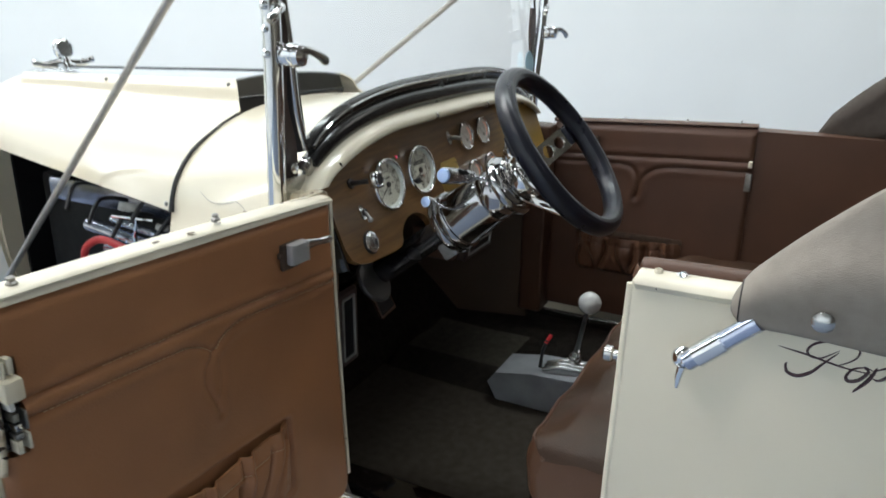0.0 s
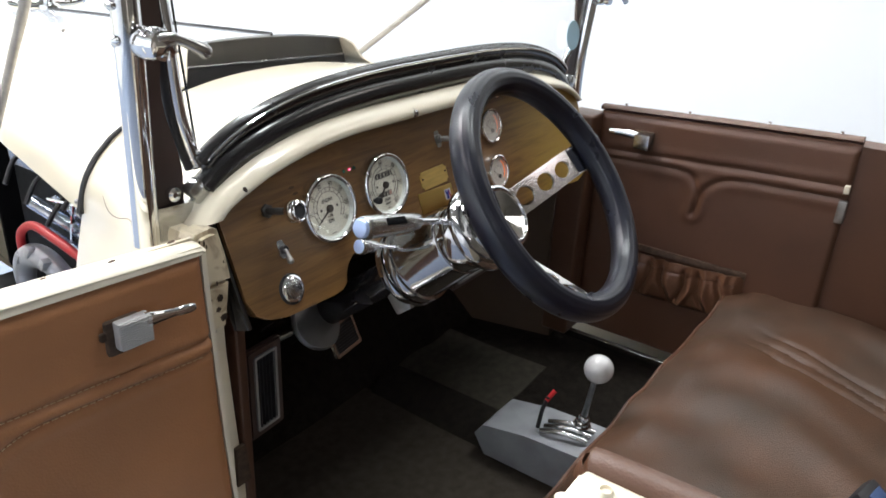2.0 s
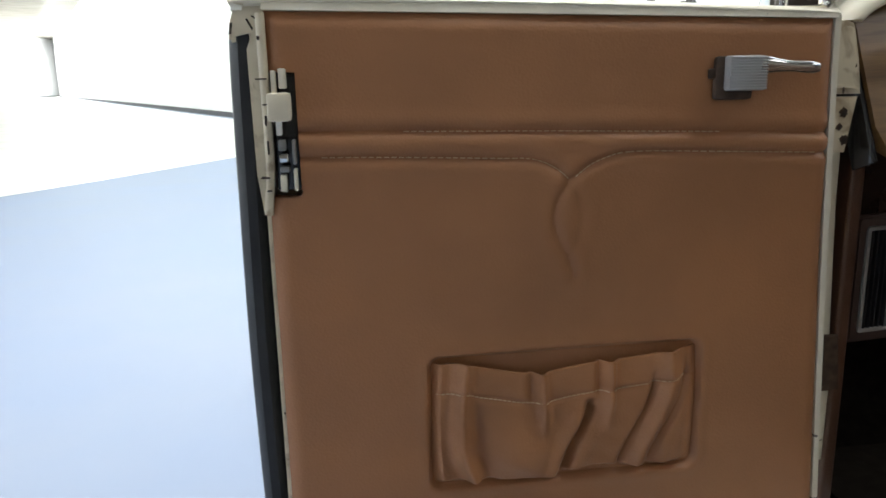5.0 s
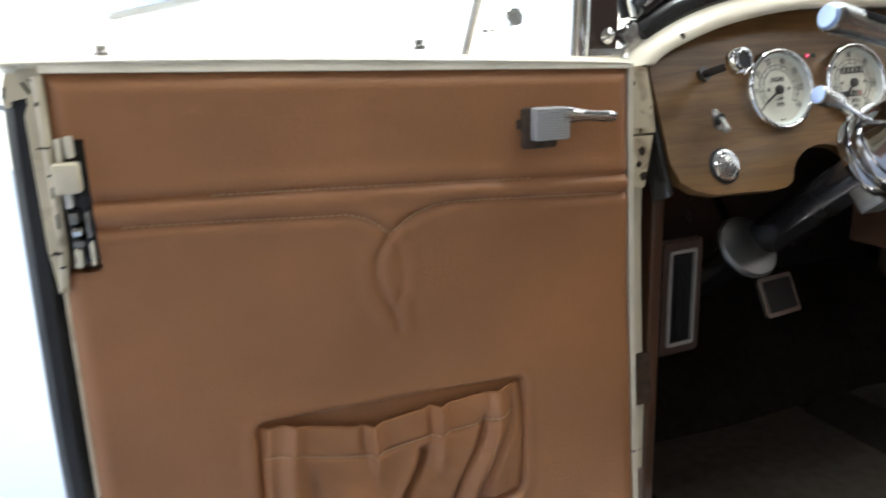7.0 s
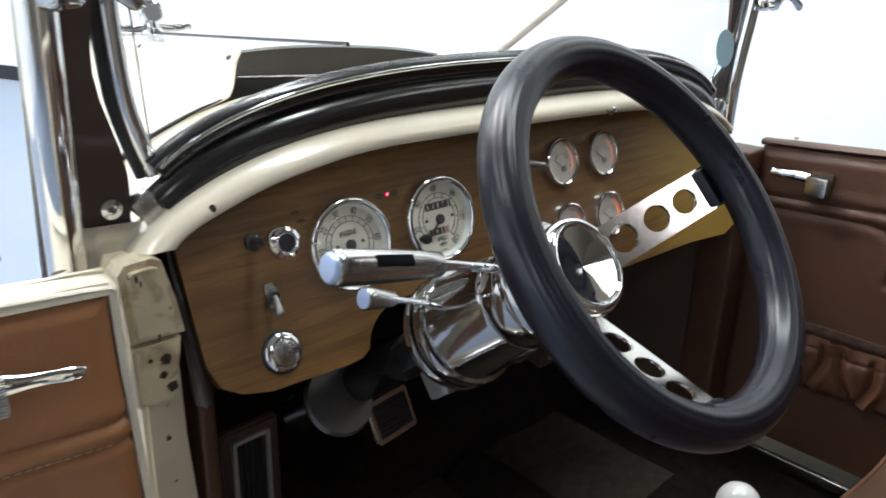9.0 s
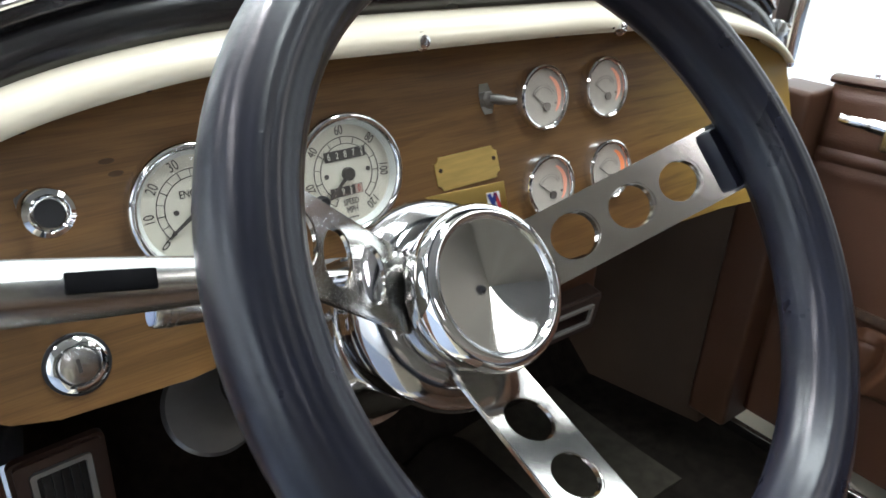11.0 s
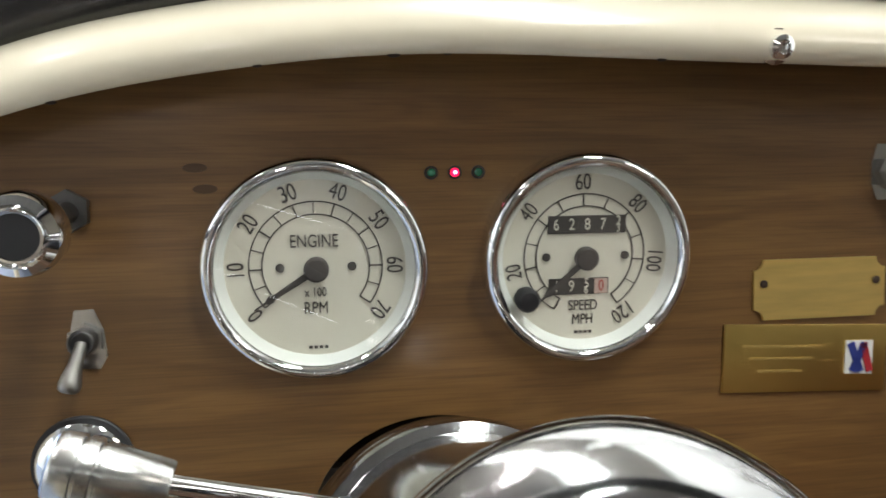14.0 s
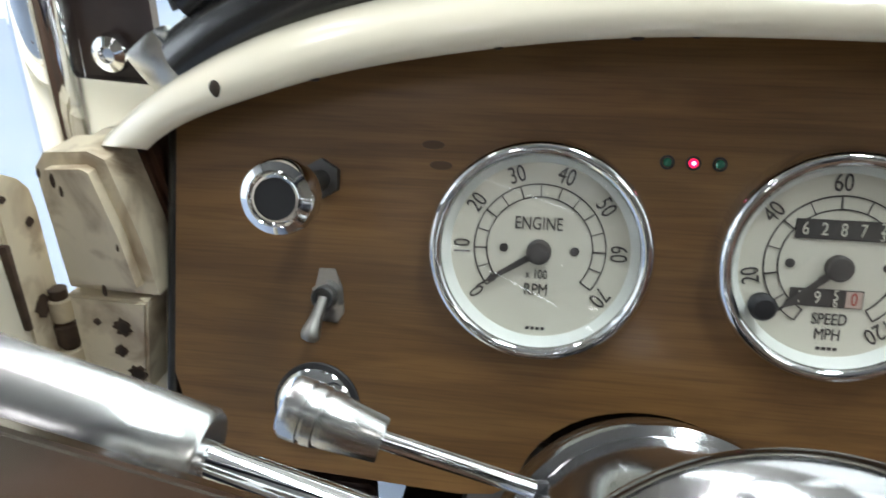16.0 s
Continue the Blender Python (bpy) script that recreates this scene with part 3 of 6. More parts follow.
surface(bm, lambda a, b: Vector((0.33 + 0.13 * a, 0.20 - 0.9 * b, 0.478 + 0.035 * math.sin(math.pi * a))), 8, 4, 0.02, (0, 0, -1))
part("tunnel_cover", bm, CARPET, body)
block("driver_sill", -0.215, -0.13, -0.56, 0.03, 0.50, 0.548, CHROME, 0.006, "polished chrome door sill strip")
block("passenger_sill", 0.826, 0.838, -0.56, 0.06, 0.485, 0.505, STEEL, 0.003, "polished chrome door sill strip")
block("sill_panel", -0.30, -0.216, -0.56, 0.4, 0.40, 0.53, CREAM, 0.01)

# rear side of the driver's opening: pillar post and quarter panel
bm = bmesh.new()


def quarter(a, b):
    z = 0.50 + 0.575 * b
    y = -0.520 - 1.3 * a
    x = -0.325 - 0.035 * math.sin(math.pi * min(1, (1.08 - z) / 0.9)) - 0.06 * a
    return Vector((x, y, z))


surface(bm, quarter, 24, 14, 0.028, (1, 0, 0))
part("quarter_panel", bm, CREAM, body, "cream rear quarter panel behind the door opening")
bm = bmesh.new()
tube(bm, [quarter(0, b) + Vector((0.006, 0.0005, 0)) for b in np.linspace(0, 0.99, 18)], 0.0065, 10)
part("quarter_edge", bm, CREAM_WORN, body, "rounded worn front edge")
bm = bmesh.new()
rail = [(-0.318, -0.526, 1.076), (-0.321, -0.6, 1.078), (-0.324, -0.70, 1.08), (-0.338, -1.1, 1.08), (-0.35, -1.8, 1.08)]
tube(bm, smooth_path(rail, 4), 0.021, 14, flat=0.5, up=(0, 0, 1))
part("quarter_rail", bm, CREAM_WORN, body, "chipped cream top rail with screws")
for y, chromed in ((-0.572, True), (-0.546, False)):
    bm = bmesh.new()
    lathe(bm, [(0.007 if chromed else 0.005, 0.0), (0.007 if chromed else 0.005, 0.003), (0.004, 0.0045), (0.0035, 0.002)], 16, pose(-0.320, y, 1.0865, -90, 0, 0))
    part("rail_screw", bm, CHROME if chromed else CREAM_WORN, body)
bm = bmesh.new()
tube(bm, smooth_path([(-0.289, -0.524, 1.066), (-0.289, -0.528, 1.077), (-0.289, -0.545, 1.080), (-0.291, -0.7, 1.083), (-0.305, -1.1, 1.085), (-0.315, -1.8, 1.085)], 4), 0.0125, 10)
part("rail_padding", bm, LEATHER_DARK, body, "brown leather padding along the body rail")

# passenger's side: leather lined wall and far rail
bm = bmesh.new()
surface(bm, lambda a, b: Vector((0.862 + 0.05 * a, -0.538 - 1.3 * a, 0.47 + 0.60 * b)), 10, 6, 0.06, (1, 0, 0))
part("rear_side_lining", bm, LEATHER_DARK, body, "leather lining of the rear side with shade in its colour")
bm = bmesh.new()
surface(bm, lambda a, b: Vector((0.725 + 0.085 * a, 0.38 - 0.36 * a, 0.47 + 0.50 * b)), 4, 4, 0.03, (1, 0, 0))
part("passenger_kick_panel", bm, KICK_SHADED, body)
for z in (0.985, 0.966):
    bm = bmesh.new()
    tube(bm, [(0.869, -0.55, z), (0.885, -1.1, z), (0.91, -1.8, z)], 0.0035, 8)
    part("lining_welt", bm, LEATHER_DARK, body)
bm = bmesh.new()
surface(bm, lambda a, b: Vector((0.885 + 0.035 * math.sin(math.pi * b) + 0.05 * a, 0.05 - 1.9 * a, 0.45 + 0.59 * b)), 10, 8, 0.01, (1, 0, 0))
part("passenger_side_skin", bm, CREAM, body)
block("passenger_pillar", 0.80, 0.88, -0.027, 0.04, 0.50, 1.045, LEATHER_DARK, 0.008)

# ---------------------------------------------------------------- dash board
dash_board = thing("dash_board", DASH, "varnished walnut dash board with cut-out for the column", "dashboard")
out = [(-0.168, 0.055), (-0.168, -0.07), (-0.160, -0.092), (-0.142, -0.104), (-0.115, -0.111), (-0.03, -0.115), (-0.014, -0.1135)] + [(0.050 - 0.054 * math.cos(a), -0.112 + 0.0425 * math.sin(a)) for a in np.linspace(0.12, math.pi - 0.05, 19)] + [(0.113, -0.121), (0.14, -0.127)]
out += [(0.2 + 0.1 * k, -0.127 - 0.003 * k) for k in range(5)] + [(0.70, -0.148), (0.75, -0.135), (0.77, -0.11), (0.775, 0.01)]
for k in range(0, 21):
    u = 0.765 - (0.765 + 0.165) * k / 20
    out.append((u, rim_low(u) + 0.012))
GAUGE_HOLES = ((0.0005, -0.001, 0.0440), (0.1198, -0.0002, 0.0440), (0.339, 0.028, 0.0262), (0.425, 0.026, 0.0262), (0.328, -0.0545, 0.0262), (0.412, -0.055, 0.0262))
bm = bmesh.new()
plate(bm, out, 0.0, 0.014, [circle(u, w, r, 40) for u, w, r in GAUGE_HOLES])
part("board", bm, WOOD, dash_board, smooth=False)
# black block standing for the shaded gap between board and pillar
block("board_gap_shade", -0.175, -0.1685, 0.004, 0.035, -0.105, 0.05, BLACK_PAINT, 0.002, parent=dash_board)

STAIN = material("dark_worn_varnish", (0.075, 0.036, 0.013), 0.6)
# two worn marks in the varnish
for u, w in ((-0.048, 0.0418), (-0.0442, 0.0330)):
    bm = bmesh.new()
    lathe(bm, [(0.0055, -0.001), (0.005, 0.0003)], 12, pose(u, 0, w) @ Matrix.Diagonal((1, 1, 0.38, 1)))
    part("varnish_stain", bm, STAIN, dash_board, "dark worn mark in the varnish")


def on_dash(u, w, v=0.0):
    return DASH @ pose(u, v, w)


def bar(bm, x0, z0, x1, z1, wide, y=-0.0065, deep=0.0005):
    d = Vector((x1 - x0, 0, z1 - z0))
    s = Vector((-d.z, 0, d.x)).normalized() * wide / 2
    vs = []
    for yy in (y, y + deep):
        for p in (Vector((x0, yy, z0)) + s, Vector((x1, yy, z1)) + s, Vector((x1, yy, z1)) - s, Vector((x0, yy, z0)) - s):
            vs.append(bm.verts.new(p))
    bm.faces.new(vs[:4])
    bm.faces.new(vs[4:][::-1])
    for k in range(4):
        bm.faces.new((vs[k], vs[4 + k], vs[4 + (k + 1) % 4], vs[(k + 1) % 4]))


DRUM_RED = material("faded_pink_drum", (0.52, 0.40, 0.34), 0.5)


def on_dash_upright(u, w):
    """Gauges stand a little more upright than the raked board."""
    return DASH @ pose(u, -0.0015, w, 7, 0, -1.5)


def big_gauge(name, u, w, label, numbers, first, last, words, needle_deg, centre, drums=(), dots=0.015, mark_z=-0.0345):
    """The dial lies deep in a tall bezel; centre is the scale's middle beside the needle's hub."""
    g = thing(name, on_dash_upright(u, w), label, "gauge")
    cx, cz = centre
    bm = bmesh.new()
    lathe(bm, [(0.0425, -0.010), (0.0474, -0.010), (0.0477, 0.0060), (0.0474, 0.0085), (0.0465, 0.0104), (0.0452, 0.0116), (0.0437, 0.0118), (0.0424, 0.0111), (0.0416, 0.0099), (0.0413, 0.0086), (0.0413, -0.010)], 72, closed=True)
    part("bezel", bm, CHROME, g, "polished chrome bezel")
    bm = bmesh.new()
    lathe(bm, [(0.0413, 0.0086), (0.0409, 0.0081), (0.0384, 0.0042), (0.0378, 0.0030), (0.0413, 0.0010)], 64, closed=True)
    part("dial_ring", bm, DIAL_RIM, g, "pale sloping ring round the dial")
    bm = bmesh.new()
    lathe(bm, [(0.0425, -0.008), (0.0425, 0.0008), (0.0400, 0.001), (0.0400, 0.0034)], 56)
    part("dial", bm, DIAL, g, "cream dial face")
    bm = bmesh.new()
    y = -0.0039
    for r in (0.0224, 0.0278):
        for k in range(72):
            a0, a1 = radians(first + (last - first) * k / 72), radians(first + (last - first) * (k + 1) / 72)
            bar(bm, cx + r * math.cos(a0), cz + r * math.sin(a0), cx + r * math.cos(a1), cz + r * math.sin(a1), 0.00055, y)
    steps = (len(numbers) - 1) * 2
    for k in range(steps + 1):
        a = radians(first + (last - first) * k / steps)
        bar(bm, cx + 0.0224 * math.cos(a), cz + 0.0224 * math.sin(a), cx + 0.0278 * math.cos(a), cz + 0.0278 * math.sin(a), 0.0006 if k % 2 == 0 else 0.0004, y)
    for side in (-1, 1):
        lathe(bm, [(0.0019, 0.0034), (0.0019, 0.0040)], 14, pose(side * dots, 0, 0.0008))
    part("scale", bm, PRINT, g)
    for k, t in enumerate(numbers):
        if t:
            a = radians(first + (last - first) * k / (len(numbers) - 1))
            m = pose(cx + 0.0328 * math.cos(a), -0.0037, cz + 0.0328 * math.sin(a)) @ pose(0, 0, 0, 0, 90 - math.degrees(a), 0) @ FACE
            lettering("numeral", t, 0.0090, m, PRINT, g)
    for t, z, s in words:
        lettering("printed_word", t, s, pose(-0.0006, -0.0037, z) @ FACE, PRINT, g)
    for digits, z, wide, mixed, high in drums:
        bm = bmesh.new()
        box(bm, mixed, -0.0036, z, wide, 0.001, high)
        part("drum_window", bm, PRINT, g)
        n = len(digits)
        for k, ch in enumerate(digits):
            x = mixed + wide * ((k + 0.5) / n - 0.5)
            bm = bmesh.new()
            box(bm, x, -0.0040, z, wide / n * 0.88, 0.0005, high * 0.92)
            last_red = n == 4 and k == 3
            part("drum", bm, DRUM_RED if last_red else PRINT, g, "pale pinkish tenth drum" if last_red else "", smooth=False)
            half_turned = k == n - 1 - (n == 4)
            for lift, size in (((0.30, 0.0058), (-0.42, 0.0048)) if half_turned else ((0.0, 0.0066),)):
                lettering("drum_digit", ch if lift >= 0 else str((int(ch) + 1) % 10), size, pose(x, -0.0044, z + lift * high * 0.55) @ FACE, DRUM_INK if last_red else DIAL, g)
    bm = bmesh.new()
    for k in range(4):
        bar(bm, -0.0042 + 0.0022 * k, mark_z, -0.0026 + 0.0022 * k, mark_z, 0.0013, -0.0037)
    part("maker_mark", bm, PRINT, g)
    bm = bmesh.new()
    a = radians(needle_deg)
    c, s = math.cos(a), math.sin(a)
    reach = [(-0.003, 0.0014), (0.0, 0.0016), (0.022, 0.0010), (0.0225, 0.0019), (0.0255, 0.0005), (0.031, 0.0003)]
    rim = [(d, h) for d, h in reach] + [(d, -h) for d, h in reach[::-1]]
    plate(bm, [(d * c - h * s, d * s + h * c) for d, h in rim], -0.0060, -0.0054)
    part("needle", bm, PRINT, g, smooth=False)
    bm = bmesh.new()
    lathe(bm, [(0.0053, 0.0034), (0.0053, 0.0064), (0.0044, 0.0072), (0.001, 0.0074)], 28)
    part("needle_hub", bm, PRINT, g)
    bm = bmesh.new()
    lathe(bm, [(0.0412, 0.0088), (0.0412, 0.0095)], 48)
    part("lens", bm, GLASS, g, "clear glass lens").visible_shadow = False
    return g


DRUM_INK = material("red_drum_ink", (0.40, 0.07, 0.05), 0.5)
big_gauge("tachometer", 0.0005, -0.0010, "cream-faced tachometer in a chrome bezel, needle at rest", ["0", "10", "20", "30", "40", "50", "60", "70"], 218, -36.5, (("ENGINE", 0.0118, 0.0070), ("x 100", -0.0102, 0.0050), ("RPM", -0.0172, 0.0068)), 212.5, (0.0, 0.0010))
speedo = big_gauge("speedometer", 0.1198, -0.0002, "cream-faced speedometer with odometer drums in a chrome bezel", ["", "20", "40", "60", "80", "100", "120"], 241, -54.5, (("SPEED", -0.0220, 0.0062), ("MPH", -0.0285, 0.0062)), 221.7, (-0.0006, 0.0012), (("62872", 0.0153, 0.0357, 0.0, 0.0080), ("1950", -0.0129, 0.0278, -0.0030, 0.0074)), 0.0183)
bm = bmesh.new()
lathe(bm, [(0.0030, 0.0034), (0.0034, 0.0090), (0.0052, 0.0100), (0.0054, 0.0150), (0.0040, 0.0172), (0.0005, 0.0176)], 20, pose(-0.0290, 0, -0.0158))
part("reset_knob", bm, RUBBER, speedo, "black trip reset knob")


# lens glare over the small dials, put into the ink as paler print
GLARE_PRINT = material("glare_washed_print", (0.27, 0.245, 0.22), 0.6)


def small_gauge(u, w, label, glow_on, ink):
    g = thing("small_gauge", on_dash_upright(u, w), label, "gauge", group="four small gauges")
    bm = bmesh.new()
    lathe(bm, [(0.026, -0.007), (0.0302, -0.007), (0.0308, 0.005), (0.0299, 0.0082), (0.0283, 0.0092), (0.0266, 0.0084), (0.0258, 0.0066), (0.0256, -0.007)], 48, closed=True)
    part("bezel", bm, CHROME, g, "polished chrome bezel")
    bm = bmesh.new()
    lathe(bm, [(0.0256, 0.0), (0.0256, 0.0040)], 36)
    part("dial", bm, DIAL_SMALL, g, "cream dial face")
    bm = bmesh.new()
    for r in (0.013, 0.0155):
        for k in range(24):
            a0, a1 = radians(150 - 120 * k / 24), radians(150 - 120 * (k + 1) / 24)
            bar(bm, r * math.cos(a0), r * math.sin(a0) - 0.004, r * math.cos(a1), r * math.sin(a1) - 0.004, 0.0004, -0.0046)
    part("scale", bm, GLARE_PRINT, g)
    bm = bmesh.new()
    bar(bm, 0.003, -0.009, -0.013, 0.004, 0.0010, -0.0052)
    lathe(bm, [(0.0040, 0.0040), (0.0040, 0.0058)], 18, pose(0.003, 0, -0.009))
    lathe(bm, [(0.0013, 0.0040), (0.0013, 0.0047)], 10, pose(0.015, 0, -0.007))
    part("pointer", bm, ink, g)
    # the amber light on the dial is drawn as a glowing crescent
    bm = bmesh.new()
    for k in range(14):
        a0, a1 = radians(60 - 105 * k / 14), radians(60 - 105 * (k + 1) / 14)
        bar(bm, 0.0205 * math.cos(a0), 0.0205 * math.sin(a0), 0.0205 * math.cos(a1), 0.0205 * math.sin(a1), 0.0035 * (0.4 + math.sin(math.pi * (k + 0.5) / 14)), -0.0044)
    part("amber_crescent", bm, glow_on, g, "glowing crescent for the amber light on the dial")
    bm = bmesh.new()
    lathe(bm, [(0.0255, 0.0064), (0.0255, 0.0070)], 32)
    part("lens", bm, GLASS, g, "clear glass lens").visible_shadow = False
    return g


AMBER_DIM = glow("dim_amber_dial_glow", (0.85, 0.40, 0.28), 0.3)
for u, w, gl in ((0.339, 0.028, AMBER_DIM), (0.425, 0.026, AMBER_DIM), (0.328, -0.0545, AMBER_DIM), (0.412, -0.0550, AMBER_GLOW)):
    small_gauge(u, w, "small round gauge with amber-lit cream dial and chrome bezel", gl, GLARE_PRINT if w > 0 else PRINT)

for u, mat, lab in ((0.051, GREEN_LED, "small unlit green indicator light"), (0.0615, RED_LED, "small lit red indicator light"), (0.072, GREEN_LED, "small unlit green indicator light")):
    led = thing("indicator_light", on_dash(u, 0.0385), lab, "indicator", group="indicator lights")
    bm = bmesh.new()
    lathe(bm, [(0.0030, -0.001), (0.0030, 0.0008), (0.0022, 0.001), (0.0020, -0.001)], 18, closed=True)
    part("socket", bm, RUBBER, led)
    bm = bmesh.new()
    lathe(bm, [(0.0019, 0.0), (0.0019, 0.0008), (0.0014, 0.0014), (0.0008, 0.0016)], 16)
    bulb = part("bulb", bm, mat, led)
    if mat is RED_LED:
        bm = bmesh.new()
        lathe(bm, [(0.0008, 0.0012), (0.0008, 0.0017), (0.0002, 0.0020)], 12)
        part("filament", bm, LED_CORE, bulb, "glaring pink-white point of the lit bulb")

# brass plaques
pl = thing("brass_plaque", on_dash(0.240, -0.0195), "blank satin brass plaque with notched corners", "plaque")
hw, hh, n = 0.035, 0.0145, 0.005
shape = []
for cx, cz, a0 in ((hw, hh, 180), (-hw, hh, 270), (-hw, -hh, 0), (hw, -hh, 90)):
    pts = [(cx + n * math.cos(radians(a0 + 90 * k / 5)), cz + n * math.sin(radians(a0 + 90 * k / 5))) for k in range(6)]
    shape += pts[::-1]
bm = bmesh.new()
plate(bm, shape, -0.0012, 0.0)
part("sheet", bm, BRASS, pl, smooth=False)
for s in (-1, 1):
    bm = bmesh.new()
    lathe(bm, [(0.0019, 0.0012), (0.0019, 0.0018), (0.0008, 0.0024)], 14, pose(s * 0.030, 0, 0.003))
    part("plaque_screw", bm, RUST, pl)
pg = thing("gold_plaque", on_dash(0.233, -0.0535) @ pose(0, 0, 0, 0, 2.5, 0), "polished gold-coloured plaque with a small flag emblem", "plaque")
bm = bmesh.new()
box(bm, 0, -0.0008, 0, 0.087, 0.0016, 0.033, 0.0006)
part("sheet", bm, GOLD, pg)
EN_BLUE, EN_RED, EN_WHITE = material("blue_enamel", (0.03, 0.05, 0.25), 0.3), material("red_enamel", (0.45, 0.03, 0.04), 0.3), material("white_enamel", (0.8, 0.8, 0.78), 0.3)
bm = bmesh.new()
box(bm, 0.028, -0.0020, 0.0005, 0.0148, 0.0006, 0.0165)
part("emblem_field", bm, EN_WHITE, pg, smooth=False)
for name_, mat_, x0, x1 in (("emblem_bar", EN_BLUE, -0.006, 0.001), ("emblem_bar", EN_RED, 0.002, 0.007), ("emblem_bar", EN_BLUE, 0.003, -0.004)):
    bm = bmesh.new()
    bar(bm, 0.028 + 0.87 * x0, 0.0075, 0.028 + 0.87 * x1, -0.0065, 0.0037, -0.0027, 0.0004)
    part(name_, bm, mat_, pg, smooth=False)
for k in range(3):
    bm = bmesh.new()
    bar(bm, -0.034 + 0.004 * k, 0.006 - 0.006 * k, 0.008 - 0.005 * k, 0.006 - 0.006 * k, 0.0012, -0.0018, 0.0003)
    part("engraved_line", bm, BRASS, pg, smooth=False)

# controls left of the tachometer
kn = thing("light_pull_knob", on_dash(-0.0975, 0.0248), "round chrome pull knob with a black centre", "knob")
bm = bmesh.new()
plate(bm, [(0.009 * math.cos(radians(60 * k + 30)), 0.009 * math.sin(radians(60 * k + 30))) for k in range(6)], -0.004, 0.0)
part("nut", bm, DARK_STEEL, kn, smooth=False)
KM = Vector((0, -1, 0)).rotation_difference(Vector((0.0015, -0.060, -0.007))).to_matrix().to_4x4()
bm = bmesh.new()
lathe(bm, [(0.0045, 0.0), (0.0045, 0.05)], 16, KM)
part("shaft", bm, DARK_STEEL, kn)
bm = bmesh.new()
lathe(bm, [(0.006, 0.042), (0.0132, 0.046), (0.0147, 0.050), (0.0147, 0.056), (0.0137, 0.0595), (0.0108, 0.0608), (0.0098, 0.0598), (0.0090, 0.0608), (0.0081, 0.0608), (0.0079, 0.0595)], 40, KM)
part("head", bm, CHROME, kn)
bm = bmesh.new()
lathe(bm, [(0.0078, 0.055), (0.0078, 0.0602)], 30, KM)
part("centre", bm, RUBBER, kn, "black knob centre")

tg = thing("toggle_switch", on_dash(-0.0935, -0.0285), "small steel toggle switch pointing down", "switch")
bm = bmesh.new()
plate(bm, [(-0.0042, 0.0130), (0.0034, 0.0132), (0.0070, 0.0048), (0.0082, -0.0065), (0.0050, -0.0118), (-0.0026, -0.0112), (-0.0060, -0.0040), (-0.0058, 0.0050)], -0.0016, 0.0, bevel=0.0005)
part("key_plate", bm, STEEL, tg)
bm = bmesh.new()
plate(bm, [(0.0074 * math.cos(radians(60 * k + 30)), 0.0074 * math.sin(radians(60 * k + 30)) + 0.0005) for k in range(6)], -0.0045, -0.0015, bevel=0.0006)
part("nut", bm, STEEL, tg, smooth=False)
bm = bmesh.new()
lathe(bm, [(0.0054, 0.003), (0.0054, 0.0085), (0.0048, 0.0092), (0.0040, 0.0090), (0.0037, 0.0070), (0.0001, 0.0066)], 24, pose(0, 0, 0.0005))
part("bush", bm, DARK_STEEL, tg)
bm = bmesh.new()
tube(bm, smooth_path([(0, -0.0070, 0), (-0.0005, -0.0098, -0.0036), (-0.0016, -0.0122, -0.0084), (-0.0027, -0.0142, -0.0132), (-0.0032, -0.0154, -0.0166), (-0.0034, -0.0158, -0.0178)], 3), [0.0026, 0.0025, 0.0025, 0.0026, 0.0027, 0.0028, 0.0030, 0.0034, 0.0038, 0.0042, 0.0044, 0.0043, 0.0039, 0.0032, 0.0023, 0.0010], 14)
part("lever", bm, DULL_STEEL, tg, "waisted steel lever with a rounded end")

lk = thing("ignition_lock", on_dash(-0.0972, -0.0800), "round chrome ignition lock with key slot", "lock")
bm = bmesh.new()
lathe(bm, [(0.0150, -0.001), (0.0205, 0.0), (0.0205, 0.0010), (0.0198, 0.0016), (0.0150, 0.0018)], 40)
part("gasket", bm, RUBBER, lk, "thin black ring under the lock")
bm = bmesh.new()
lathe(bm, [(0.0115, -0.001), (0.0178, 0.0016), (0.0182, 0.004), (0.0165, 0.0055), (0.0135, 0.0065), (0.0125, 0.0052), (0.0120, 0.004)], 40)
part("collar", bm, CHROME, lk)
bm = bmesh.new()
lathe(bm, [(0.0118, 0.003), (0.0118, 0.0065), (0.0108, 0.0072)], 32)
part("barrel", bm, STEEL, lk)
bm = bmesh.new()
box(bm, 0, -0.0073, 0, 0.0022, 0.0006, 0.009)
part("key_slot", bm, PRINT, lk)

ks = thing("rocker_switch", on_dash(0.2735, 0.036), "chrome switch with a hexagonal plate and a side lever", "switch")
bm = bmesh.new()
plate(bm, [(-0.005, 0.0135), (0.005, 0.0135), (0.0075, 0.004), (0.0075, -0.006), (0.0045, -0.0135), (-0.0045, -0.0135), (-0.0075, -0.006), (-0.0075, 0.004)], -0.0015, 0)
part("plate", bm, CHROME, ks, smooth=False)
bm = bmesh.new()
lathe(bm, [(0.0072, 0.0015), (0.0072, 0.006), (0.005, 0.007)], 6)
part("nut", bm, DULL_STEEL, ks, smooth=False)
bm = bmesh.new()
tube(bm, [(0.001, -0.006, 0), (0.008, -0.011, -0.003), (0.015, -0.016, -0.006), (0.020, -0.019, -0.007)], [0.004, 0.0045, 0.0035, 0.0028], 12)
part("lever", bm, DULL_STEEL, ks)

# ---------------------------------------------------------------- steering
AX_N = Vector((math.sin(radians(2.46)) * math.cos(radians(38.25)), -math.cos(radians(2.46)) * math.cos(radians(38.25)), math.sin(radians(38.25))))
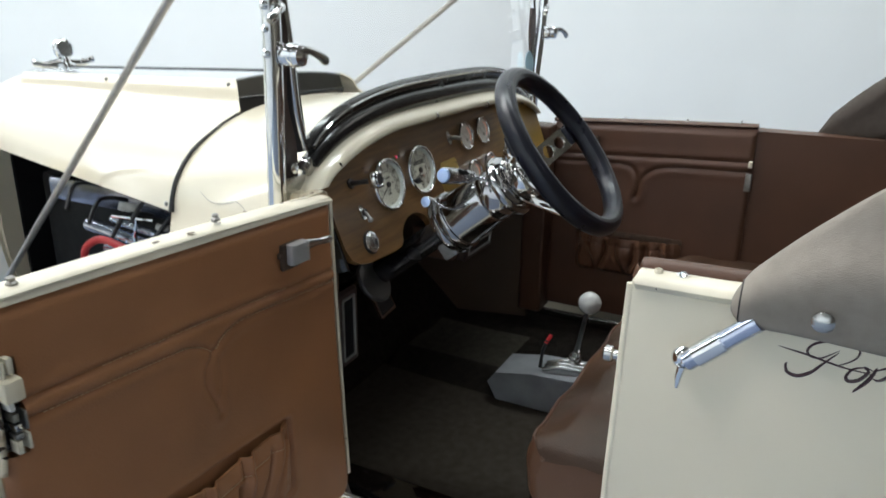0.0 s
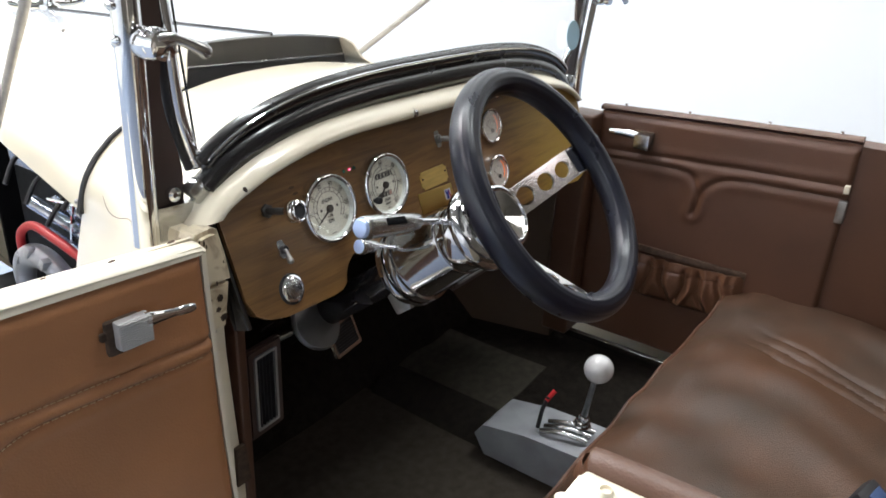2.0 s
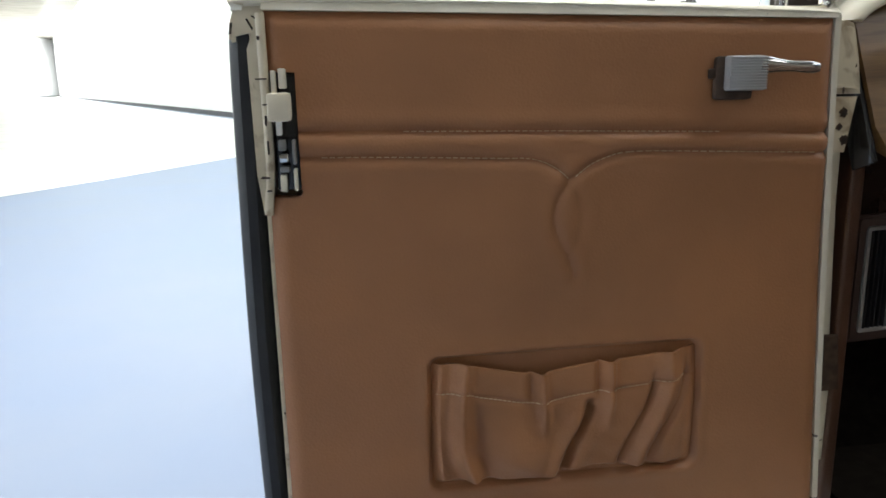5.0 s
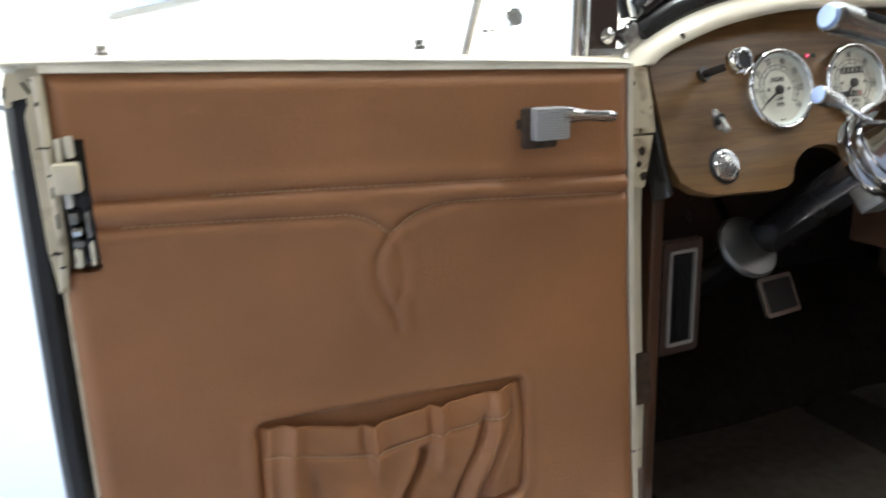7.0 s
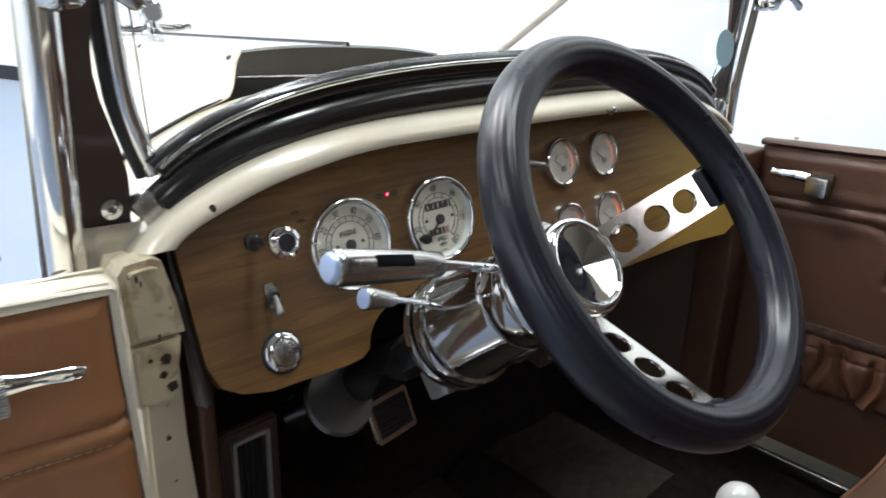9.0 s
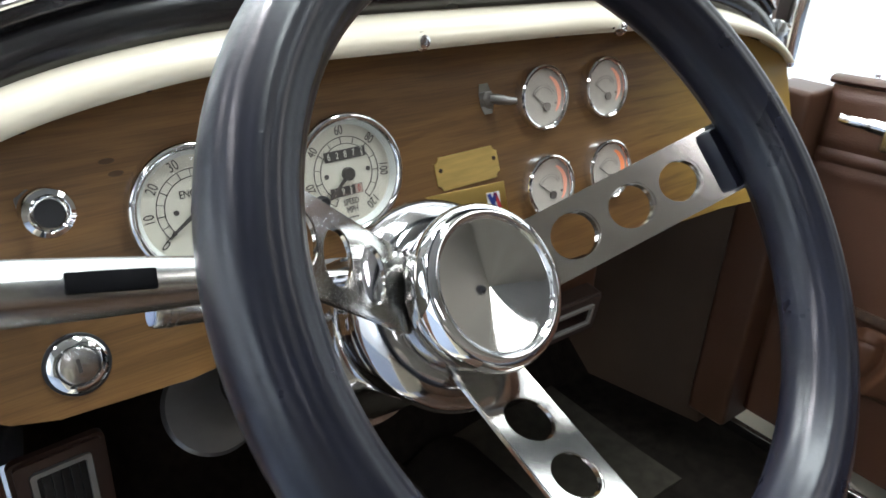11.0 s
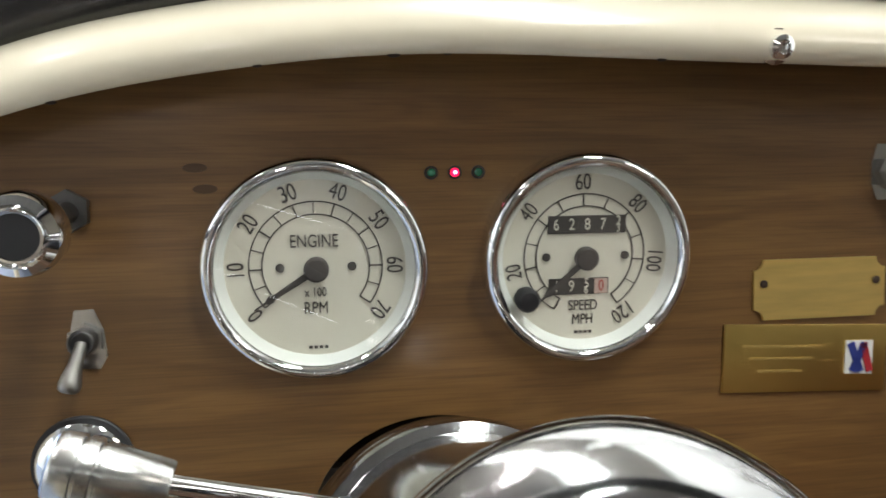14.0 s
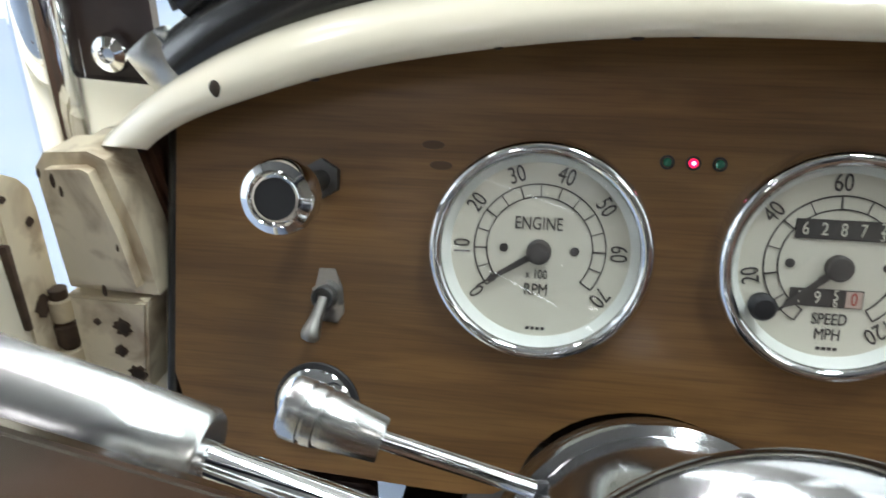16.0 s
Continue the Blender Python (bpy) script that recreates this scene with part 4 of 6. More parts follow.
AX_X = Vector((0, 0, 1)).cross(AX_N).normalized()
AX_Z = AX_N.cross(AX_X)
WHEEL = Matrix((( AX_X.x, -AX_N.x, AX_Z.x, 0.0554), (AX_X.y, -AX_N.y, AX_Z.y, -0.3058), (AX_X.z, -AX_N.z, AX_Z.z, 1.1338), (0, 0, 0, 1)))
sw = thing("steering_wheel", WHEEL, "three-spoke steering wheel with black foam rim and drilled aluminium spokes", "steering wheel")
RW, RT = 0.1425, 0.0158
bm = bmesh.new()
nseg, nt_ = 112, 112
rings = []
for i in range(nseg):
    a = 2 * math.pi * i / nseg
    ring = []
    for k in range(nt_):
        b = 2 * math.pi * k / nt_
        rr = RT * (1 - 0.02 * sum(math.exp(-(((b - c_) / 0.10) ** 2)) for c_ in (0.70, 1.15, 1.58, 2.02, 2.48, 2.95, 3.9)))
        ring.append(bm.verts.new(((RW + rr * math.cos(b)) * math.cos(a), -rr * 1.08 * math.sin(b), (RW + rr * math.cos(b)) * math.sin(a))))
    rings.append(ring)
for i in range(nseg):
    for k in range(nt_):
        bm.faces.new((rings[i][k], rings[(i + 1) % nseg][k], rings[(i + 1) % nseg][(k + 1) % nt_], rings[i][(k + 1) % nt_]))
part("rim", bm, FOAM, sw, "black padded foam rim")


def soft_profile(pts):
    """A turned profile with its corners rounded by extra rings."""
    return [(p.x, p.z) for p in smooth_path([(r, 0, h) for r, h in pts], 5)]


def dish(r):
    return 0.0942 - 0.8 * (max(r, 0.030) - 0.036)


for deg in SPOKES:
    bm = bmesh.new()
    half = lambda r: 0.0200 - 0.001 * (r - 0.03) / 0.1  # noqa: E731
    outline = [(0.026 + 0.114 * k / 8, -half(0.026 + 0.114 * k / 8)) for k in range(9)] + [(0.140 - 0.114 * k / 8, half(0.14 - 0.114 * k / 8)) for k in range(9)]
    plate(bm, outline, 0.0, 0.0035, [[(hx + (x_ - hx) * 0.8, z_) for x_, z_ in circle(hx, 0, hr)] for hx, hr in ((0.0642, 0.0125), (0.0903, 0.0117), (0.1126, 0.0108))], 0.0006)
    for v in bm.verts:
        v.co.y += dish(v.co.x)
    bmesh.ops.transform(bm, matrix=pose(0, 0, 0, 0, -deg, 0), verts=bm.verts)
    part("spoke", bm, HAZY_CHROME, sw, "brushed aluminium spoke with three round holes", smooth=False)
    bm = bmesh.new()
    box(bm, 0.131, dish(0.131) + 0.001, 0, 0.012, 0.012, 0.034, 0.003, pose(0, 0, 0, 0, -deg, 0))
    part("spoke_socket", bm, FOAM, sw)
bm = bmesh.new()
lathe(bm, [(0.036, -0.101), (0.036, -0.093), (0.034, -0.091), (0.030, -0.091), (0.030, -0.101)], 48, closed=True)
part("hub_plate", bm, STEEL, sw)
bm = bmesh.new()
h0 = -CAP_DEPTH
lathe(bm, soft_profile([(0.0350, -0.096), (0.0385, h0 - 0.025), (0.0408, h0 - 0.018), (0.0418, h0 - 0.010), (0.0412, h0 - 0.0055), (0.0395, h0 - 0.0020), (0.0370, h0 - 0.0004), (0.0350, h0), (0.0338, h0 - 0.0008), (0.0330, h0 - 0.0020), (0.0318, h0 - 0.0026), (0.024, h0 - 0.0040), (0.014, h0 - 0.0058), (0.004, h0 - 0.0076), (0.0001, h0 - 0.0082)]), 96)
part("horn_cap", bm, CHROME, sw, "polished chrome horn cap")
bm = bmesh.new()
lathe(bm, soft_profile([(0.036, -0.0970), (0.0445, -0.0985), (0.0515, -0.103), (0.0555, -0.109), (0.0562, -0.114), (0.0535, -0.119), (0.036, -0.1205)]), 96)
part("hub_adapter", bm, HUB_CHROME, sw, "chrome hub adapter")

col = thing("steering_column", WHEEL, "chrome tilt steering column with levers", "steering column")
bm = bmesh.new()
lathe(bm, [(0.030, -0.119), (0.042, -0.123), (0.0455, -0.130), (0.0455, -0.150), (0.0448, -0.1515), (0.0440, -0.152), (0.0440, -0.1535), (0.0452, -0.154), (0.0455, -0.1550), (0.0460, -0.158), (0.0515, -0.222), (0.0517, -0.2255), (0.0520, -0.2265), (0.0555, -0.2275), (0.0562, -0.230), (0.0570, -0.234), (0.0555, -0.239), (0.0525, -0.2395), (0.0525, -0.2435), (0.0560, -0.244), (0.0575, -0.249), (0.055, -0.256), (0.030, -0.262)], 64)
part("shroud", bm, SHROUD_CHROME, col, "polished chrome column shroud")
bm = bmesh.new()
lathe(bm, [(0.024, -0.26), (0.024, -0.60)], 32)
part("tube", bm, BLACK_PAINT, col, "black column tube")
bm = bmesh.new()
lathe(bm, [(0.010, -0.433), (0.040, -0.436), (0.043, -0.440), (0.041, -0.446), (0.010, -0.449)], 40, pose(-0.032, 0, -0.008))
part("floor_flange", bm, FLANGE, col, "round aluminium floor flange")
bm = bmesh.new()
TO_COL = WHEEL.inverted()
SIG = TO_COL @ Vector((-0.150, -0.194, 1.119))
SIG0 = TO_COL @ Vector((0.022, -0.194, 1.0765))
SIG1 = TO_COL @ Vector((-0.0540, -0.194, 1.0988))
tube(bm, [SIG0, SIG1.lerp(SIG, 0.05)], 0.0042, 12)
part("signal_rod", bm, CHROME, col)
sg = SIG - SIG1
SL = sg.length
SG = Matrix.Translation(SIG1) @ Vector((0, -1, 0)).rotation_difference(sg.normalized()).to_matrix().to_4x4()
bm = bmesh.new()
lathe(bm, [(0.0045, 0.0), (0.0090, 0.0), (0.0097, 0.001), (0.0108, 0.02), (0.0122, SL * 0.55), (0.0128, SL - 0.008), (0.0125, SL - 0.002), (0.0113, SL), (0.0103, SL - 0.001)], 36, SG)
handle_ = part("signal_lever", bm, STEEL, col, "fat satin chrome turn-signal lever")
bm = bmesh.new()
lathe(bm, [(0.0104, SL - 0.005), (0.0104, SL + 0.001), (0.009, SL + 0.003), (0.002, SL + 0.0035)], 30, SG)
part("lever_cap", bm, BLUE_CAP, handle_, "bluish end cap")
bm = bmesh.new()
along = sg.normalized()
face = TO_COL.to_3x3() @ Vector((0.0, -0.80, 0.60))
face = (face - along * face.dot(along)).normalized()
side_ = along.cross(face)
spot = SIG1 + sg * 0.53 + face * 0.0112
box(bm, 0, 0, 0, 0.0085, 0.034, 0.0036, 0.0012, Matrix(((side_.x, along.x, face.x, spot.x), (side_.y, along.y, face.y, spot.y), (side_.z, along.z, face.z, spot.z), (0, 0, 0, 1))))
part("switch_slot", bm, SLOT_BLACK, handle_, "black slide switch in the lever")
bm = bmesh.new()
TLT = TO_COL @ Vector((-0.0696, -0.1203, 1.0504))
TL0 = TO_COL @ Vector((0.0055, -0.1146, 1.0235))
TL1 = TO_COL @ Vector((-0.040, -0.122, 1.0425))
tube(bm, [TL0, TL1.lerp(TLT, 0.1)], 0.0030, 12)
part("tilt_rod", bm, CHROME, col)
bm = bmesh.new()
box(bm, 0, 0, 0, 0.009, 0.008, 0.010, 0.002, Matrix.Translation(TO_COL @ Vector((0.010, -0.1145, 1.0205))))
part("lever_boot", bm, RUBBER, col, "small black rubber boot")
bm = bmesh.new()
tube(bm, smooth_path([TO_COL @ Vector(q) for q in ((0.008, -0.120, 1.022), (0.018, -0.136, 1.023), (0.024, -0.152, 1.030), (0.028, -0.168, 1.044))], 5), 0.0022, 10)
part("lever_spring", bm, CHROME, col, "thin curved chrome wire")
tv = TLT - TL1
TV = Matrix.Translation(TL1) @ Vector((0, -1, 0)).rotation_difference(tv.normalized()).to_matrix().to_4x4()
bm = bmesh.new()
TN = tv.length
lathe(bm, [(0.0032, 0.0), (0.0066, 0.0), (0.0070, 0.0006), (0.0088, TN * 0.55), (0.0088, TN * 0.60), (0.0082, TN * 0.61), (0.0082, TN * 0.64), (0.0095, TN * 0.65), (0.0097, TN * 0.75), (0.0088, TN * 0.76), (0.0088, TN * 0.79), (0.0098, TN * 0.80), (0.0098, TN * 0.96), (0.0090, TN)], 36, TV)
tk = part("tilt_knob", bm, STEEL, col, "turned aluminium tilt-lever knob")
bm = bmesh.new()
lathe(bm, [(0.0084, TN - 0.002), (0.0084, TN + 0.0006), (0.002, TN + 0.0012)], 24, TV)
part("knob_cap", bm, BLUE_CAP, tk, "bluish end cap")
bm = bmesh.new()
box(bm, -0.02, 0.265, -0.035, 0.035, 0.03, 0.03, 0.004)
part("bracket", bm, DULL_STEEL, col)

# ---------------------------------------------------------------- driver's door, open
DOOR = pose(-0.238, -0.062, 0.0, 0, 0, -2.6)


dd = thing("driver_door", DOOR, "open cream car door lined with stitched tan leather", "car door")
TOP = 1.094


def away(x, z, line):
    """Distance from a point of the panel to a sewn line."""
    best = 1.0
    for (ax, az), (bx, bz) in zip(line, line[1:]):
        if min(ax, bx) - 0.03 < x < max(ax, bx) + 0.03:
            dx, dz = bx - ax, bz - az
            t = min(1, max(0, ((x - ax) * dx + (z - az) * dz) / (dx * dx + dz * dz)))
            best = min(best, math.hypot(x - ax - t * dx, z - az - t * dz))
    return best


def fold(d, wide):
    return math.exp(-((d / wide) ** 2))


def ease(k):
    k = min(1, max(0, k))
    return k * k * (3 - 2 * k)


def sewn(pts, per=4):
    return [(p.x, p.z) for p in smooth_path([(x, 0, z) for x, z in pts], per)]


GROOVES = (
    (sewn([(-0.512, 0.9955), (-0.26, 0.989), (0.0, 0.980)], 2), 1.0),
    (sewn([(-0.512, 0.974), (-0.42, 0.9715), (-0.321, 0.967), (-0.290, 0.9655), (-0.270, 0.958), (-0.2563, 0.947)]), 0.9),
    (sewn([(0.0, 0.9615), (-0.11, 0.966), (-0.195, 0.969), (-0.2218, 0.9644), (-0.240, 0.956), (-0.2543, 0.945), (-0.265, 0.929), (-0.269, 0.9125), (-0.265, 0.892), (-0.254, 0.8724), (-0.2504, 0.856)]), 1.0),
    (sewn([(-0.2500, 0.938), (-0.2455, 0.928), (-0.2425, 0.9105), (-0.246, 0.892), (-0.254, 0.8724)]), 0.45),
)


def panel_x1(z):
    b = min(1, max(0, (z - 0.565) / 0.519))
    x1 = -0.010 + 0.026 * (1 - b) ** 1.3
    r = 0.03
    if z < 0.565 + r:
        x1 -= r - math.sqrt(max(0, r * r - (0.565 + r - z) ** 2))
    return x1


def panel_top(x):
    """The padding's upper edge falls gently towards the hinges."""
    return 1.0920 - 0.0215 * (x + 0.507)


def panel_x0(z):
    """Below the latch the padding reaches out to the door's edge."""
    k = min(1, max(0, (0.943 - z) / 0.012))
    return -0.5115 - 0.0055 * k * k * (3 - 2 * k)


def panel_y(x, z):
    """Relief of the padded leather panel: puffy edges and the stitched grooves."""
    y = 0.0
    edge = min(x - panel_x0(z), panel_x1(z) - x, panel_top(x) - 0.001 - z, z - 0.565)
    y += 0.007 * (1 - min(1, max(0, edge) / 0.014)) ** 2
    if z > 0.83:
        for line, k in GROOVES:
            d = away(x, z, line)
            if d < 0.04:
                y += k * ((0.0034 if z > 0.955 else 0.0022) * math.exp(-((d / 0.0030) ** 2)) - 0.0014 * math.exp(-(((d - 0.010) / 0.007) ** 2)))
    # the pocket is let into the padding
    dx, dz = abs(x + 0.2540) - 0.1205, abs(z - 0.7205) - 0.0550
    inside = 0.0125 - (math.hypot(max(dx, 0), max(dz, 0)) + min(max(dx, dz), 0))
    y += 0.0065 * ease(inside / 0.0055 + 0.3) - 0.0012 * fold(inside + 0.004, 0.006)
    return y + 0.0008 * math.sin(23 * x + 9 * z) * math.sin(31 * z - 7 * x)


bm = bmesh.new()
NX, NZ = 230, 250


def door_face(a, b):
    z = 0.565 + (TOP - 0.010 - 0.565) * b
    x0 = panel_x0(z)
    x = x0 + (panel_x1(z) - x0) * a
    z = 0.565 + (panel_top(x) - 0.565) * b
    return Vector((x, panel_y(x, z), z))


surface(bm, door_face, NX, NZ, 0.014, (0, 1, 0))
# the notch for the latch
kill = [v for v in bm.verts if v.co.x < -0.4905 and 0.941 < v.co.z < 1.043]
bmesh.ops.delete(bm, geom=kill, context="VERTS")
panel = part("leather_panel", bm, LEATHER, dd, "padded tan leather door panel")


def stitch_row(path, parent, step=0.0062, length=0.0042):
    b_ = bmesh.new()
    pts = [Vector(p) for p in path]
    for a, b in zip(pts, pts[1:]):
        n_ = max(1, int((b - a).length / step))
        for k in range(n_):
            p = a.lerp(b, (k + 0.1) / n_)
            q = a.lerp(b, (k + 0.1 + length / step) / n_)
            tube(b_, [p, q], 0.00055, 4)
    return part("stitching", b_, THREAD, parent, "pale tan stitching")


def on_panel(x, z, lift=-0.0012):
    return (x, panel_y(x, z) + lift, z)


for line, k in GROOVES:
    stitch_row([on_panel(x, z) for x, z in line if -0.487 < x < -0.012 and z > 0.945], panel)

# gathered map pocket
PX0, PX1 = -0.3834, -0.1245


def pocket_line(a):
    """The straight upper edge of the opening."""
    return 0.7835 + 0.0012 * a


def pocket_top(a):
    sag = 0.0145 * math.exp(-(((a - 0.38) / 0.20) ** 2)) + 0.0060 * math.exp(-(((a - 0.72) / 0.20) ** 2))
    return pocket_line(a) - 0.003 - sag * min(1, max(0, (a - 0.08) / 0.08)) + 0.003 * math.exp(-(((a - 0.12) / 0.03) ** 2))


def pocket_face(a, b):
    x = PX0 + (PX1 - PX0) * a + 0.003 * math.sin(math.pi * b) * (2 * a - 1)
    zt, zb = pocket_top(a), 0.6585 - 0.004 * fold(a - 0.42, 0.07) + 0.003 * fold(a - 0.62, 0.08) - 0.001 * math.sin(9 * a)
    z = zb + (zt - zb) * b
    y = 0.0035 + 0.003 * math.sin(math.pi * b) ** 0.7
    # the roll beside the flat strip at the rear end
    roll = 0.122 - 0.012 * math.sin(math.pi * (1 - b)) + 0.030 * ease((0.30 - b) / 0.30)
    y += 0.0105 * fold(a - roll, 0.026)
    y -= 0.0045 * fold(a - roll - 0.058, 0.022) * ease((0.72 - b) / 0.25)
    y -= 0.0025 * fold(a - roll + 0.055, 0.030)
    # the sagging belly
    y += 0.0120 * fold(a - 0.315, 0.105) * fold(b - 0.24, 0.26)
    y += 0.0075 * fold(a - 0.400 - 0.02 * (1 - b), 0.020) * ease((b - 0.40) / 0.3)
    y -= 0.0035 * fold(a - 0.362, 0.016) * ease((b - 0.70) / 0.15)
    # the deep crease running up from the lower edge
    crease = 0.462 + 0.020 * ease(b / 0.18) + 0.085 * ease((b - 0.12) / 0.50)
    y += 0.0050 * fold(a - crease + 0.030, 0.028) * ease((0.66 - b) / 0.2)
    y -= 0.0125 * fold(a - crease - 0.014, 0.017) * ease((0.70 - b) / 0.12)
    y += 0.0030 * fold(a - crease - 0.075, 0.040) * ease((0.5 - b) / 0.3)
    y += 0.0085 * fold(a - 0.655 + 0.015 * (1 - b), 0.022) * ease((b - 0.32) / 0.35)
    y -= 0.0045 * fold(a - 0.617, 0.014) * ease((b - 0.66) / 0.15)
    slant = 0.12 * ease(b / 0.8)
    y -= 0.0085 * fold(a - 0.705 - slant, 0.014) * ease((0.92 - b) / 0.25)
    y += 0.0060 * fold(a - 0.765 - slant, 0.026)
    y -= 0.0060 * fold(a - 0.815 - 1.1 * slant, 0.016) * ease((0.95 - b) / 0.2)
    y += 0.0030 * fold(a - 0.870, 0.022) * fold(b, 0.2)
    y -= 0.0050 * fold(a - 0.965, 0.035)
    y -= 0.0018 * fold((zt - z - 0.0285) / 0.0022, 1.0)
    y += 0.0006 * math.sin(41 * a + 13 * b) * math.sin(17 * b - 9 * a)
    fade = ease(min(a, 1 - a) * 26) * ease(b * 16)
    return Vector((x, -y * fade + 0.0062 * (1 - fade), z))


bm = bmesh.new()
surface(bm, pocket_face, 170, 84, 0.003, (0, 1, 0))
pk = part("map_pocket", bm, LEATHER, dd, "gathered tan leather map pocket")


def hem(a):
    zt, zb = pocket_face(a, 1).z, pocket_face(a, 0).z
    return Vector(pocket_face(a, 1 - 0.0285 / (zt - zb))) + Vector((0, -0.0003, 0))


stitch_row([hem(a) for a in np.linspace(0.02, 0.95, 56)], pk, 0.0048, 0.0034)
# steel shell, rails and edges
bm = bmesh.new()


def skin(a, b):
    x = -0.524 + 0.518 * a
    z = 0.545 + (TOP - 0.545) * b
    y = 0.034 + 0.030 * math.sin(math.pi * min(1.0, (1.12 - z) / 0.75)) - 0.010 * b
    return Vector((x - 0.004 * math.sin(math.pi * b), y, z))


surface(bm, skin, 12, 16, 0.004, (0, -1, 0))
part("outer_skin", bm, CREAM, dd)
bm = bmesh.new()
tube(bm, smooth_path([(-0.529, 0.023, TOP + 0.002), (-0.518, 0.022, TOP + 0.006), (-0.30, 0.022, TOP + 0.003), (-0.04, 0.021, TOP - 0.006), (-0.006, 0.021, TOP - 0.010)], 6), 0.0195, 16, flat=0.25, up=(0, 0, 1))
surface(bm, lambda u, v: Vector((-0.513 + 0.505 * u, 0.0015 + 0.003 * v, panel_top(-0.513 + 0.505 * u) + 0.0004 + 0.0085 * v)), 20, 3, 0.006, (0, 1, 0))
part("top_rail", bm, CREAM_WORN, dd, "chipped cream rail along the door top")
bm = bmesh.new()
plate(bm, [(-0.5100, 1.0740), (-0.5385, 1.0680), (-0.5410, 1.0720), (-0.5400, 1.0830), (-0.5360, 1.0950), (-0.5310, 1.1005), (-0.5100, 1.1010)], 0.010, 0.036, bevel=0.004)
part("corner_cap", bm, CREAM_STAIN_SHADE, dd, "cracked cream corner of the door edge")
for ex, ez, ew, eh, er in ((-0.5388, 1.0790, 0.002, 0.009, 10), (-0.5235, 1.0820, 0.0016, 0.010, -28), (-0.5190, 1.0868, 0.007, 0.0012, 35)):
    bm = bmesh.new()
    box(bm, 0, 0, 0, ew, 0.0016, eh, 0.0005, pose(ex, 0.0097, ez, 0, er, 0))
    part("edge_crack", bm, DARK_RUST, dd)
bm = bmesh.new()
plate(bm, [(-0.5270, 1.062), (-0.5165, 1.090), (-0.5115, 1.0935), (-0.5115, 1.046), (-0.5115, 0.965), (-0.5135, 0.940), (-0.5170, 0.926), (-0.5225, 0.926), (-0.5262, 0.96)], 0.004, 0.034, bevel=0.003)
tube(bm, smooth_path([(-0.5145, 0.0035, 1.090), (-0.5143, 0.0030, 1.03), (-0.5143, 0.0030, 0.965), (-0.5168, 0.0030, 0.940), (-0.5185, 0.0035, 0.926)], 5), 0.0038, 10)
box(bm, -0.5190, 0.023, 0.742, 0.0040, 0.026, 0.376, 0.0015)
part("rear_edge", bm, CREAM_STAIN_SHADE, dd, "chipped and stained cream door edge")
for ex, ez, ew, eh in ((-0.5165, 1.0385, 0.009, 0.0010), (-0.5185, 0.9580, 0.007, 0.0011), (-0.5150, 1.0180, 0.003, 0.0012), (-0.5165, 1.0705, 0.0018, 0.0030), (-0.5150, 1.0050, 0.0014, 0.0080), (-0.5160, 0.9470, 0.004, 0.0010), (-0.5145, 0.9830, 0.0012, 0.0110)):
    bm = bmesh.new()
    box(bm, ex, -0.0004, ez, ew, 0.0090, eh, 0.0004)
    part("edge_crack", bm, DARK_RUST, dd)
bm = bmesh.new()
tube(bm, smooth_path([(-0.5300, 0.028, TOP - 0.018), (-0.5312, 0.027, 1.04), (-0.5325, 0.027, 0.95), (-0.5340, 0.028, 0.82), (-0.5330, 0.029, 0.70), (-0.5300, 0.030, 0.56)], 5), 0.0130, 10, flat=1.2, up=(0, 1, 0))
part("edge_seal", bm, RUBBER, dd, "black rubber seal on the door edge")
bm = bmesh.new()
surface(bm, lambda a, b: Vector((panel_x1(0.60 + 0.485 * b) + 0.001, 0.005 + 0.03 * a, 0.60 + 0.485 * b)), 3, 20, 0.006, (1, 0, 0))
part("front_edge", bm, CREAM_WORN, dd, "chipped cream front edge of the door")
bm = bmesh.new()
plate(bm, [(0.0355, 0.90), (0.0595, 0.90), (0.0600, 1.05), (0.0585, 1.060), (0.053, 1.067), (0.045, 1.072), (0.0355, 1.076)], -0.003, 0.003, bevel=0.0015)
bmesh.ops.transform(bm, matrix=pose(-0.0035, 0, 0, 0, 0, 90), verts=bm.verts)
part("hinge_jamb", bm, CREAM_STAIN_SHADE, dd, "stained and shade-darkened cream door jamb beside the hinge")
for jy, jz, jr in ((0.047, 1.003, 0.0055), (0.052, 1.046, 0.0022), (0.040, 1.062, 0.0016)):
    bm = bmesh.new()
    plate(bm, [(jy + jr * (1 + 0.2 * math.sin(3 * k)) * math.cos(2 * math.pi * k / 14), jz + jr * (1 + 0.2 * math.sin(2 * k + 1)) * math.sin(2 * math.pi * k / 14)) for k in range(14)], -0.0038, -0.0028)
    bmesh.ops.transform(bm, matrix=pose(-0.0035, 0, 0, 0, 0, 90), verts=bm.verts)
    part("rust_blot", bm, RUST, dd, smooth=False)
bm = bmesh.new()
box(bm, 0.0, 0.0335, 1.02, 0.005, 0.003, 0.045, 0.001)
box(bm, 0.0, 0.0335, 0.972, 0.005, 0.003, 0.018, 0.001)
part("rust_patch", bm, RUST, dd)
for x in (-0.47, -0.215):
    bm = bmesh.new()
    lathe(bm, [(0.0055, 0.0), (0.0055, 0.003), (0.0035, 0.0045), (0.0042, 0.008), (0.003, 0.009)], 16, pose(x, 0.018, TOP + 0.0095, -90, 0, 0))
    part("snap_stud", bm, DULL_STEEL, dd, "small dull snap stud")
